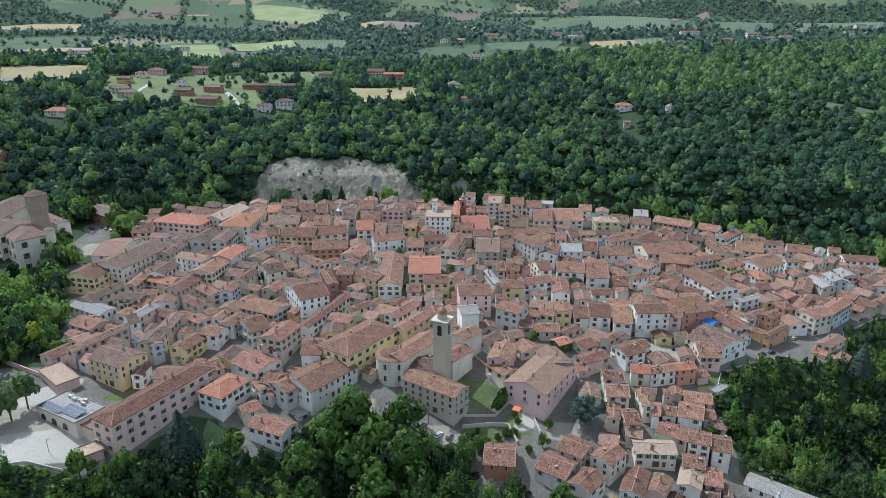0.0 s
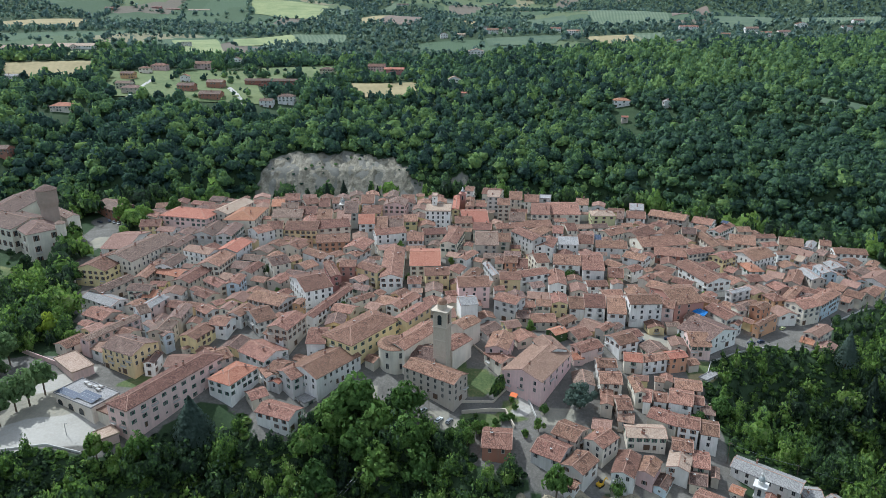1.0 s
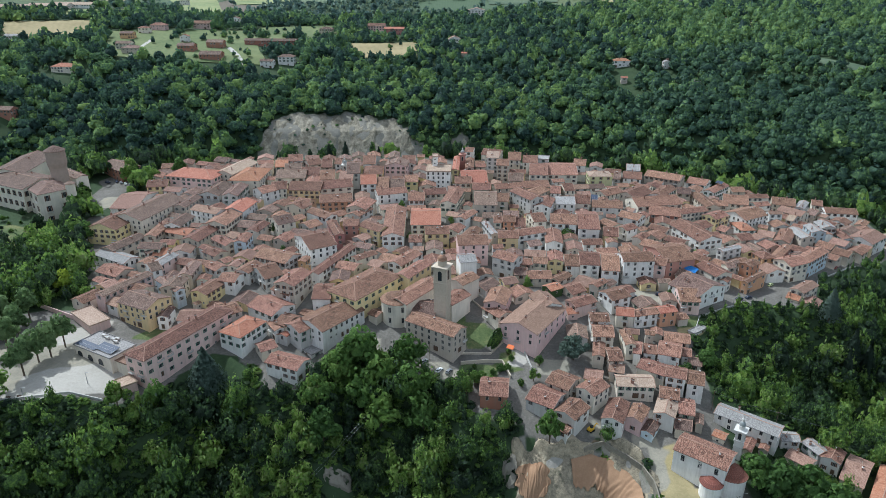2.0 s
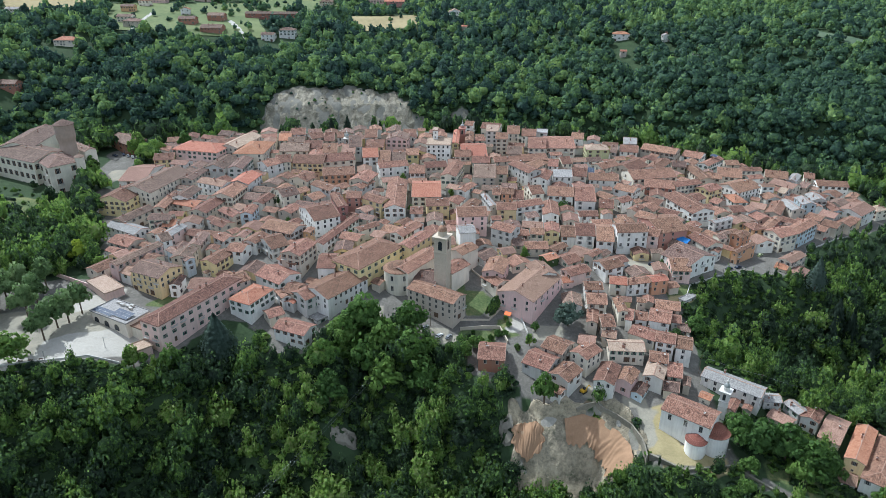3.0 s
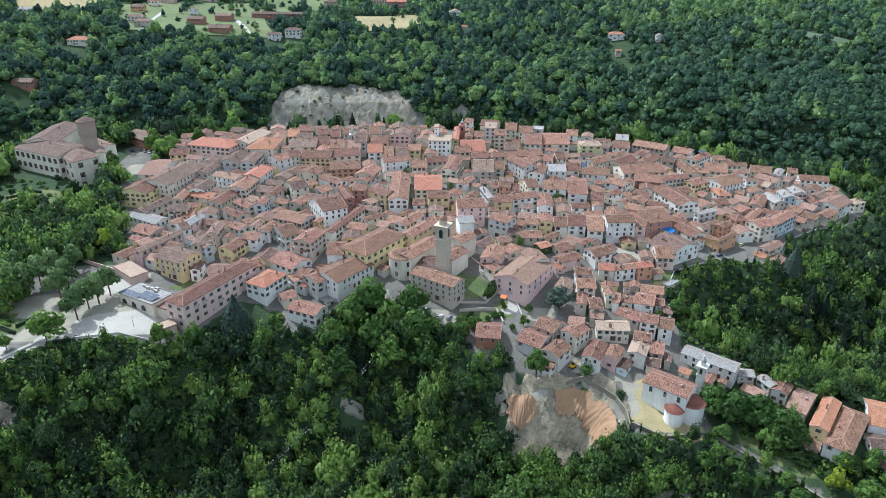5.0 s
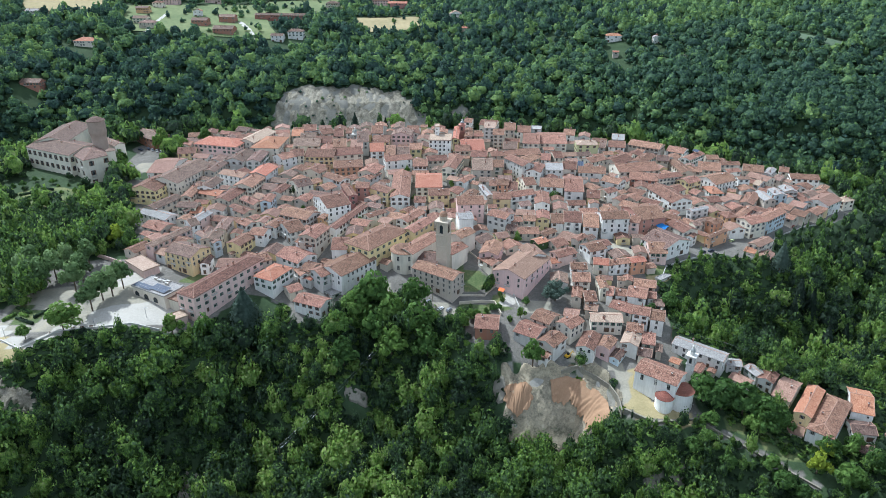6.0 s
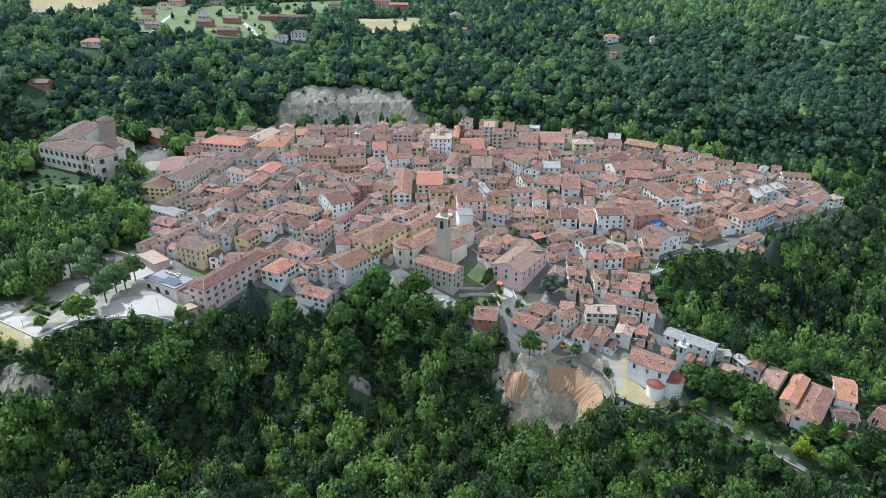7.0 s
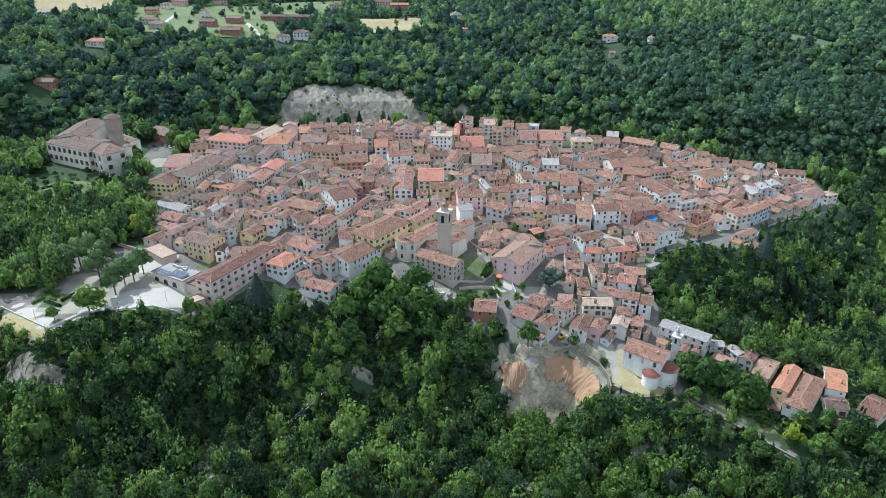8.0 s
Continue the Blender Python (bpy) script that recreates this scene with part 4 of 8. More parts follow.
house(-116.2, 403.7, -46, 14.0, 12.5, 5.7, 14.8, "r", "white", "r")
house(-40.8, 423.2, 2, 8.3, 29.4, 5.1, 13.2, "l", "tan", "r")
house(-31.7, 423.5, 1, 11.0, 18.5, 4.8, 12.8, "l", "grey", "d")
house(-34.5, 406.4, 17, 20.2, 13.1, 3.7, 12.7, "l", "white", "r")
house(-21.9, 430.7, 2, 9.3, 15.9, 5.0, 13.9, "l", "yellow", "r")
house(-17.5, 403.4, 1, 10.7, 17.1, 2.9, 9.9, "l", "white", "r")
house(-68.9, 394.0, 8, 20.7, 16.9, 4.0, 12.0, "l", "orange", "r")
house(-90.6, 381.1, -26, 14.6, 10.2, 3.6, 11.7, "r", "tan", "r")
house(-74.6, 371.8, -41, 19.0, 9.8, 2.6, 9.6, "l", "white", "r")
house(-51.7, 384.7, -17, 14.0, 18.1, 2.8, 11.0, "r", "tan", "r")
house(-51.4, 375.8, -28, 9.2, 15.9, 2.2, 9.3, "r", "grey", "r")
house(-54.2, 354.8, -0, 9.0, 11.9, 0.8, 10.0, "l", "salmon", "r")
house(-40.2, 350.0, -38, 16.5, 10.6, 0.0, 9.3, "l", "yellow", "r")
house(-29.0, 360.2, 1, 12.8, 49.5, 0.3, 8.7, "r", "white", "r")
house(-10.5, 367.7, 1, 18.1, 29.9, 0.1, 9.1, "l", "cream", "o")
house(-71.5, 330.2, -59, 25.9, 16.0, -0.4, 8.9, "r", "white", "r")
house(-62.8, 348.9, -70, 24.5, 6.3, 0.6, 8.8, "l", "salmon", "r")
house(-108.5, 350.1, -15, 8.3, 15.6, 1.8, 8.9, "r", "cream", "r")
house(-96.1, 358.4, -55, 16.1, 11.4, 2.1, 10.5, "r", "cream", "d")
house(-90.5, 339.1, -23, 9.7, 12.0, 0.7, 6.8, "r", "tan", "r")
house(9.7, 465.4, -3, 5.1, 37.6, 6.0, 15.1, "r", "yellow", "o")
house(20.8, 494.9, -11, 6.8, 12.1, 7.5, 17.5, "l", "white", "r")
house(20.0, 473.7, -3, 6.6, 25.5, 6.1, 13.0, "r", "tan", "r")
house(38.2, 494.4, -16, 14.6, 16.2, 6.6, 15.5, "l", "cream", "r")
house(37.5, 474.0, -7, 9.4, 17.0, 5.2, 19.2, "l", "grey", "t")
house(43.4, 457.8, -6, 9.1, 16.0, 3.7, 17.7, "l", "tan", "r")
house(54.6, 484.6, -6, 9.6, 21.0, 5.0, 14.9, "l", "cream", "r")
house(51.9, 444.6, -7, 10.9, 19.7, 2.3, 10.7, "l", "tan", "d")
house(66.5, 483.5, -8, 11.3, 18.9, 4.2, 13.0, "l", "white", "r")
house(77.6, 489.7, -12, 8.8, 11.7, 3.9, 12.9, "f", "grey", "g")
house(70.2, 462.9, -7, 13.3, 31.5, 2.5, 11.4, "l", "cream", "r")
house(87.5, 469.8, -3, 22.3, 33.5, 1.9, 9.7, "l", "cream", "r")
house(104.6, 483.1, -13, 9.3, 17.0, 1.6, 10.5, "l", "white", "r")
house(21.5, 446.0, 2, 18.7, 33.0, 4.1, 11.0, "l", "cream", "o")
house(13.8, 434.3, -0, 11.7, 15.9, 3.7, 11.6, "l", "cream", "r")
house(-5.9, 413.7, 11, 15.5, 13.2, 3.1, 10.1, "l", "cream", "r")
house(7.5, 418.6, -1, 8.7, 15.0, 2.9, 9.8, "l", "white", "p")
house(6.4, 401.5, -13, 10.6, 30.4, 1.7, 10.8, "r", "cream", "r")
house(26.4, 424.0, -5, 12.6, 15.3, 2.3, 10.2, "l", "cream", "r")
house(28.0, 404.4, -3, 14.7, 29.8, 0.8, 8.8, "l", "tan", "d")
house(45.2, 430.5, 12, 21.5, 11.9, 1.7, 8.7, "l", "tan", "r")
house(38.8, 403.6, -4, 8.5, 17.0, 0.2, 9.2, "l", "tan", "r")
house(54.6, 402.4, -59, 23.1, 11.2, -0.8, 11.7, "l", "grey", "r")
house(64.0, 434.1, 10, 18.1, 15.2, 0.9, 8.8, "l", "tan", "r")
house(61.7, 421.1, -38, 13.6, 26.1, 0.1, 7.2, "r", "tan", "r")
house(77.9, 428.2, -11, 7.2, 17.0, -0.4, 6.5, "l", "white", "r")
house(86.3, 433.4, -82, 17.1, 7.5, -0.6, 6.7, "r", "cream", "r")
house(66.1, 398.6, -19, 11.4, 18.9, -1.7, 7.5, "r", "white", "r")
house(80.7, 407.8, -4, 13.3, 17.0, -2.0, 5.7, "l", "white", "g")
house(93.1, 411.5, -9, 10.2, 18.8, -2.6, 5.3, "l", "cream", "r")
house(74.7, 374.2, -9, 16.4, 18.9, -4.0, 5.0, "l", "white", "r")
house(89.5, 375.0, -6, 13.1, 32.6, -4.9, 4.0, "l", "white", "r")
house(57.7, 373.8, -78, 16.6, 8.3, -3.0, 6.2, "r", "cream", "r")
house(14.8, 374.7, -31, 6.9, 16.1, -0.6, 7.5, "r", "white", "r")
house(17.1, 352.2, -24, 8.7, 13.8, -2.3, 4.8, "r", "tan", "r")
house(16.2, 331.5, 4, 17.2, 16.2, -3.7, 8.3, "l", "pink", "r")
house(28.0, 358.9, -77, 21.8, 4.8, -2.3, 4.8, "l", "grey", "g")
house(40.6, 370.0, -7, 8.0, 12.5, -2.2, 6.7, "l", "orange", "r")
house(33.6, 370.3, -4, 5.2, 12.4, -1.8, 6.1, "l", "cream", "r")
house(47.1, 369.4, -5, 6.8, 17.2, -2.6, 4.4, "l", "tan", "r")
house(38.0, 347.5, -3, 12.0, 12.5, -3.7, 5.2, "l", "yellow", "r")
house(50.7, 353.4, 21, 19.2, 10.5, -4.0, 4.9, "l", "white", "r")
house(64.8, 349.5, -5, 10.3, 21.5, -5.1, 3.0, "r", "white", "r")
house(-3.7, 348.8, 5, 14.0, 13.8, -1.5, 7.5, "l", "yellow", "r")
house(-15.8, 340.8, 1, 7.6, 12.2, -1.6, 5.4, "l", "white", "r")
house(114.2, 458.2, 0, 17.3, 13.6, -0.8, 9.0, "h", "lime", "t")
house(129.4, 465.4, -16, 5.0, 19.5, -1.5, 5.5, "l", "grey", "d")
house(145.8, 483.8, -13, 10.4, 16.7, -1.5, 6.4, "l", "grey", "g")
house(141.5, 468.6, -15, 13.7, 17.6, -2.2, 4.6, "l", "white", "r")
house(167.1, 472.4, -34, 26.8, 16.1, -4.1, 3.2, "l", "tan", "r")
house(115.4, 430.8, -58, 12.5, 16.9, -2.8, 4.1, "r", "cream", "r")
house(108.7, 406.4, -8, 19.9, 15.5, -4.1, 3.5, "l", "grey", "r")
house(143.4, 418.4, 10, 32.5, 20.9, -5.9, 1.8, "l", "cream", "r")
house(134.0, 432.9, -46, 17.4, 21.6, -4.1, 2.8, "r", "tan", "r")
house(154.8, 436.6, -37, 11.5, 24.7, -5.6, 2.5, "r", "white", "r")
house(172.4, 443.9, -16, 9.8, 14.5, -6.6, 0.5, "l", "tan", "d")
house(181.8, 427.7, -86, 29.3, 10.2, -8.6, -1.0, "l", "tan", "r")
house(191.4, 467.2, -34, 14.5, 16.0, -6.7, 0.3, "l", "white", "r")
house(199.6, 453.5, -46, 8.4, 25.0, -8.4, -0.5, "r", "white", "r")
house(192.5, 426.6, -18, 10.2, 12.1, -9.6, -2.7, "l", "tan", "r")
house(121.2, 389.3, -39, 14.3, 12.7, -6.2, 1.5, "l", "white", "r")
house(114.3, 372.1, -55, 8.7, 10.5, -6.9, 0.1, "r", "white", "r")
house(147.2, 405.4, -15, 20.0, 18.1, -7.1, -1.1, "l", "brick", "r")
house(164.3, 403.6, 19, 20.7, 9.6, -8.7, 0.1, "l", "cream", "r")
house(178.8, 398.5, -56, 11.5, 13.9, -10.3, -1.5, "r", "yellow", "r")
house(155.8, 370.2, -73, 32.1, 16.6, -10.3, -1.8, "l", "white", "r")
house(180.1, 383.5, -55, 6.8, 10.7, -11.5, -5.5, "l", "tan", "r")
house(194.2, 390.6, -84, 16.5, 10.2, -12.3, -6.2, "h", "grey", "o")
house(202.7, 408.6, -61, 19.3, 21.7, -11.9, -4.0, "r", "white", "r")
house(168.9, 348.2, -65, 5.0, 15.7, -13.0, -4.0, "r", "white", "g")
house(102.0, 364.3, -11, 9.0, 16.8, -6.5, 0.4, "l", "yellow", "r")
house(119.7, 360.1, -44, 6.8, 11.2, -8.1, -1.1, "r", "cream", "r")
house(127.4, 331.3, -75, 25.6, 18.3, -10.7, 0.7, "r", "salmon", "r")
house(105.0, 317.8, 3, 17.4, 13.9, -9.6, 3.9, "l", "white", "r", style="plain")
house(120.0, 319.8, -24, 6.2, 12.0, -10.7, 0.1, "l", "pink", "r")
house(81.0, 324.3, -8, 11.3, 19.3, -7.8, 0.1, "l", "white", "r")
house(91.9, 321.6, -9, 9.7, 25.2, -8.6, -0.8, "l", "white", "r")
house(206.8, 435.9, -19, 16.7, 21.9, -10.4, -3.4, "l", "cream", "r")
house(226.5, 447.6, 0, 16.3, 9.2, -11.5, -4.7, "l", "cream", "r")
house(223.2, 432.3, 14, 11.9, 9.1, -12.3, -5.5, "l", "white", "r")
house(245.3, 444.1, -21, 15.4, 17.5, -13.8, -7.7, "l", "tan", "r")
house(244.2, 426.0, -53, 17.3, 13.0, -14.9, -8.8, "l", "cream", "p")
house(256.4, 438.8, -37, 6.8, 18.5, -15.3, -8.4, "r", "grey", "g")
house(260.3, 428.1, -51, 6.0, 13.4, -16.5, -10.5, "l", "tan", "d")
house(272.7, 449.0, -24, 7.3, 13.1, -16.5, -10.5, "l", "cream", "r")
house(281.9, 435.1, -11, 21.3, 13.4, -18.5, -11.6, "l", "white", "r")
house(275.6, 388.9, -52, 16.4, 21.3, -21.0, -13.2, "r", "white", "p")
house(295.1, 396.8, -65, 8.9, 11.8, -22.7, -15.9, "h", "cream", "t")
house(289.0, 417.8, -44, 6.8, 13.0, -20.6, -14.7, "r", "tan", "r")
house(224.5, 412.8, 0, 9.3, 6.9, -13.8, -4.9, "l", "white", "p")
house(238.0, 413.3, -45, 5.2, 13.4, -15.1, -9.1, "l", "grey", "t")
house(217.6, 380.7, -34, 9.8, 24.4, -15.3, -9.3, "r", "tan", "r")
house(229.7, 384.8, -86, 18.3, 9.1, -16.3, -9.0, "l", "tan", "g")
house(240.9, 389.6, -92, 13.8, 9.6, -17.1, -7.8, "l", "blue", "g")
house(253.9, 401.1, -93, 13.0, 10.2, -17.7, -9.5, "l", "grey", "g")
house(261.1, 391.8, -93, 17.3, 7.7, -19.1, -12.9, "l", "blue", "r")
house(200.3, 336.3, -65, 13.0, 14.5, -16.7, -6.9, "r", "cream", "r")
house(217.5, 347.0, -50, 9.5, 26.6, -17.6, -7.8, "r", "blue", "r")
house(188.2, 344.8, -76, 10.9, 9.8, -15.0, -6.8, "h", "orange", "r")
house(201.7, 352.1, -41, 6.2, 24.6, -15.7, -7.8, "r", "brick", "r")
house(173.0, 328.3, -54, 7.5, 10.1, -14.7, -4.8, "r", "orange", "r")
house(170.2, 315.3, -52, 4.2, 19.9, -14.9, -7.4, "r", "orange", "r")
house(160.5, 327.2, -77, 7.2, 5.1, -13.7, -5.6, "r", "cream", "d")
house(164.0, 329.8, -51, 4.9, 8.0, -13.8, -4.9, "r", "white", "d")
house(196.5, 310.8, -53, 8.0, 16.6, -17.4, -11.2, "r", "cream", "p")
house(189.6, 306.6, -39, 6.8, 9.1, -17.8, -14.8, "l", "cream", "o")
house(195.9, 299.9, -41, 8.0, 10.3, -18.9, -14.9, "r", "tan", "p")
house(125.4, 292.4, -94, 19.1, 10.2, -11.5, -6.0, "r", "pink", "r")
house(133.3, 299.6, -56, 18.9, 23.6, -12.0, -4.6, "l", "white", "d")
house(147.8, 336.2, -43, 10.4, 9.0, -12.0, -4.9, "l", "orange", "r")
house(149.8, 320.7, -67, 16.8, 12.3, -13.1, -5.2, "l", "cream", "r")
house(132.8, 317.3, -43, 6.5, 11.7, -11.8, -6.1, "l", "white", "d")
house(153.3, 311.8, -43, 4.7, 6.4, -13.5, -7.2, "r", "white", "r")
house(86.8, 286.6, -65, 12.1, 11.8, -9.6, -3.2, "r", "white", "r")
house(80.6, 296.4, -45, 5.8, 10.2, -8.2, -1.8, "r", "tan", "r")
house(89.4, 274.2, -12, 8.9, 9.8, -12.7, -6.7, "l", "cream", "o")
house(98.5, 274.7, 14, 13.3, 7.5, -13.2, -7.2, "l", "white", "r")
house(109.9, 276.4, 14, 9.7, 7.7, -13.7, -6.6, "l", "orange", "o")
house(125.1, 271.0, -54, 4.2, 10.4, -17.9, -14.9, "f", "grey", "g")
house(86.5, 255.3, -90, 13.8, 5.2, -17.1, -10.4, "l", "cream", "r")
house(97.8, 259.3, -13, 4.5, 5.3, -16.9, -9.9, "l", "tan", "r")
house(34.8, 314.7, -35, 13.6, 11.3, -5.3, 5.5, "l", "grey", "r")
house(43.2, 317.6, 6, 9.7, 8.9, -5.7, 0.9, "l", "tan", "r")
house(41.4, 308.9, -3, 7.2, 11.4, -5.7, -0.6, "l", "tan", "d")
house(53.3, 319.0, -9, 8.0, 10.1, -6.2, 1.4, "l", "cream", "r")
house(62.1, 323.9, -6, 8.8, 13.3, -6.6, 1.2, "r", "yellow", "r")
house(71.0, 322.9, -5, 8.1, 17.1, -7.2, -0.4, "l", "white", "r")
house(50.7, 305.8, 0, 13.2, 11.2, -6.2, -1.3, "l", "tan", "r")
house(62.3, 304.7, -49, 7.1, 11.3, -6.9, -2.1, "r", "cream", "r")
house(56.4, 293.4, -59, 7.9, 8.4, -6.8, -2.5, "r", "ivy", "o")
house(27.2, 278.9, -17, 11.3, 17.3, -7.9, -0.8, "r", "pink", "r")
house(26.3, 270.6, -53, 12.7, 9.6, -9.8, -4.1, "l", "cream", "r")
house(43.2, 264.6, -34, 20.2, 31.9, -12.2, -3.7, "r", "pink", "p", style="plain", storey=3.3, bay=5.2, group="town houses")
house(50.3, 276.9, -70, 14.8, 11.4, -9.6, -1.8, "l", "white", "p")
house(68.9, 281.4, -61, 9.6, 13.6, -9.7, -4.5, "r", "pink", "r")
house(63.2, 277.3, -78, 8.2, 5.9, -11.6, -7.6, "r", "pink", "o")
house(75.5, 269.1, -2, 9.2, 9.4, -13.1, -6.9, "l", "grey", "r")
house(75.5, 260.0, -6, 10.0, 12.7, -15.2, -9.2, "l", "cream", "r")
house(-88.5, 312.8, -27, 21.1, 14.5, -0.6, 6.8, "l", "grey", "r")
house(-73.9, 308.8, -15, 4.8, 7.1, -1.0, 6.3, "r", "orange", "r")
house(-90.6, 295.3, -51, 18.6, 10.5, -0.8, 5.7, "r", "grey", "r")
house(-74.3, 282.9, -20, 11.6, 17.6, -3.0, 7.7, "r", "tan", "r")
house(-78.3, 279.2, -35, 13.2, 7.0, -3.8, 2.6, "l", "white", "r")
house(-82.6, 268.6, -36, 18.3, 15.1, -6.2, -0.2, "l", "white", "r")
house(-58.9, 311.7, -22, 6.6, 40.1, -1.4, 5.1, "r", "white", "r")
house(-43.0, 317.5, -49, 6.9, 13.7, -1.8, 4.8, "r", "cream", "r")
house(-44.1, 331.1, -25, 10.0, 8.0, -1.2, 4.9, "l", "tan", "d")
house(-58.9, 279.5, 0, 9.3, 17.8, -4.2, 2.0, "l", "white", "r")
house(-38.7, 283.7, -36, 19.7, 35.6, -3.9, 4.5, "rh", "yellow", "r", style="green", storey=4.0, bay=4.6, group="town houses")
house(-20.5, 313.8, -33, 9.6, 19.8, -2.7, 4.8, "r", "white", "r")
house(-15.4, 299.3, -32, 9.1, 21.8, -3.0, 4.7, "r", "yellow", "r")
house(-52.9, 260.6, -38, 18.6, 27.5, -8.9, -1.2, "r", "white", "r", style="plain")
house(-65.8, 252.6, -44, 12.6, 9.7, -10.5, -2.0, "r", "grey", "r")
house(-72.2, 253.3, -24, 5.6, 8.8, -10.1, -5.9, "r", "grey", "o")
house(-72.7, 258.3, -25, 7.2, 11.6, -8.9, -2.5, "l", "tan", "r")
house(-91.6, 250.9, -27, 13.2, 18.0, -10.1, -1.8, "h", "white", "o")
house(-67.9, 233.0, -24, 17.1, 10.8, -15.1, -8.9, "l", "white", "r")
house(-59.6, 246.4, -46, 8.6, 7.2, -14.0, -11.0, "f", "grey", "g")
house(-77.6, 255.4, -55, 9.9, 5.6, -9.5, -3.8, "l", "white", "r")
house(-115.0, 239.9, -28, 12.4, 51.2, -9.3, 2.2, "rh", "pink", "r", style="green", storey=4.0, bay=4.6, group="town houses")
house(-102.1, 262.8, -48, 12.3, 10.4, -6.2, 0.5, "r", "tan", "r")
house(71.7, 248.3, -13, 5.8, 12.8, -17.8, -12.5, "r", "tan", "r")
house(77.4, 244.1, 1, 6.5, 12.3, -19.2, -12.4, "l", "tan", "r")
house(77.8, 237.8, -17, 6.7, 8.2, -20.7, -15.7, "l", "tan", "p")
house(90.2, 250.9, -17, 3.9, 11.7, -18.4, -13.1, "l", "white", "r")
house(96.4, 252.1, -15, 6.0, 9.4, -18.5, -14.5, "l", "white", "r")
house(105.0, 250.3, -21, 10.3, 13.4, -19.6, -13.5, "l", "white", "r")
house(113.2, 251.4, -15, 4.7, 8.6, -19.9, -15.9, "l", "grey", "r")
house(116.3, 247.4, -21, 6.2, 9.4, -21.1, -18.0, "l", "tan", "d")
house(95.0, 239.2, -36, 13.1, 10.4, -21.5, -16.1, "l", "cream", "r")
house(103.0, 233.8, -20, 8.9, 10.2, -23.4, -15.4, "l", "white", "r")
house(110.8, 231.2, -18, 7.4, 12.0, -24.6, -16.5, "l", "white", "r")
house(83.6, 229.7, -4, 16.4, 10.2, -23.0, -17.0, "l", "cream", "t")
house(63.9, 222.6, -47, 9.9, 11.6, -23.5, -15.4, "r", "cream", "r")
house(52.2, 227.8, -38, 11.2, 12.6, -21.5, -15.5, "l", "tan", "r")
house(43.8, 219.4, -34, 13.1, 14.2, -23.0, -17.8, "l", "grey", "r")
house(53.2, 210.8, -42, 10.5, 12.1, -25.7, -18.2, "r", "grey", "r")
house(49.1, 203.2, -39, 5.2, 5.5, -27.2, -22.3, "l", "white", "r")
house(22.0, 223.4, -7, 12.2, 14.8, -20.9, -15.9, "l", "brick", "r")
house(71.8, 212.2, -25, 9.3, 15.6, -26.5, -20.1, "r", "white", "r")
house(80.7, 211.9, -33, 7.6, 11.4, -27.1, -20.9, "r", "pink", "r")
house(85.7, 208.2, -36, 5.6, 9.5, -28.3, -25.3, "r", "blue", "d")
house(94.4, 216.7, -25, 9.1, 15.3, -26.9, -20.9, "r", "grey", "t")
house(97.4, 223.6, -17, 8.3, 9.5, -25.4, -19.3, "l", "grey", "r")
house(103.1, 217.7, -17, 6.7, 12.2, -27.3, -22.1, "l", "tan", "r")
house(99.7, 210.0, -19, 6.8, 10.0, -28.9, -24.8, "l", "tan", "d")
house(107.3, 212.4, -20, 3.5, 7.2, -28.8, -24.7, "r", "tan", "d")
house(127.4, 211.6, -39, 25.9, 9.7, -30.5, -24.2, "l", "white", "g")
house(124.4, 202.3, -37, 4.5, 9.9, -32.5, -29.4, "r", "cream", "r")
house(132.2, 203.5, -37, 4.0, 10.6, -32.8, -29.8, "r", "tan", "r")
house(114.6, 207.3, -38, 5.4, 5.5, -32.5, -28.5, "l", "cream", "o")
house(142.6, 206.7, -7, 7.9, 6.9, -32.9, -29.0, "l", "grey", "g")
house(151.6, 201.6, -70, 8.9, 6.6, -34.9, -30.2, "l", "grey", "g")
house(143.0, 196.1, -49, 9.9, 7.3, -35.5, -31.4, "l", "tan", "p")
house(156.2, 196.8, -42, 7.6, 9.5, -36.4, -30.2, "r", "grey", "r")
house(163.6, 191.7, -41, 8.6, 19.5, -38.3, -33.9, "l", "cream", "p")
house(170.7, 183.8, -39, 8.0, 26.4, -40.8, -34.8, "r", "yellow", "o")
house(177.0, 176.3, -41, 11.6, 33.7, -43.2, -37.1, "rh", "white", "r")
house(160.4, 172.3, -32, 6.9, 9.2, -44.5, -41.5, "l", "cream", "p")
house(197.8, 188.6, -23, 9.9, 20.7, -42.1, -38.4, "l", "white", "o")
house(190.5, 172.8, -11, 10.8, 10.0, -45.3, -41.2, "l", "white", "d")
house(189.7, 164.8, -28, 7.1, 8.4, -49.3, -46.3, "l", "tan", "d")
house(211.2, 172.4, -52, 10.6, 20.2, -47.3, -43.4, "l", "cream", "r")
house(-3.3, 253.7, -35, 27.4, 11.7, -12.5, -2.1, "l", "tan", "r", style="plain", bay=3.6)
house(-13.9, 277.0, -35, 11.6, 28.4, -6.4, 3.1, "r", "cream", "r", windows=False, name="church_nave", category="church", group="parish church")
house(5.1, 274.0, -40, 10.6, 14.9, -8.0, 1.4, "r", "cream", "r", windows=False, name="church_nave", category="church", group="parish church")
house(-7.3, 270.0, -17, 11.7, 16.6, -8.4, -1.9, "l", "tan", "d")
house(10.7, 286.6, -43, 9.7, 13.1, -5.2, 5.3, "r", "cream", "r", windows=False, name="church_nave", category="church", group="parish church")
house(12.3, 306.9, -79, 11.9, 9.4, -4.2, 7.9, "r", "white", "g", windows=False, name="oratory", category="church", group="parish church")
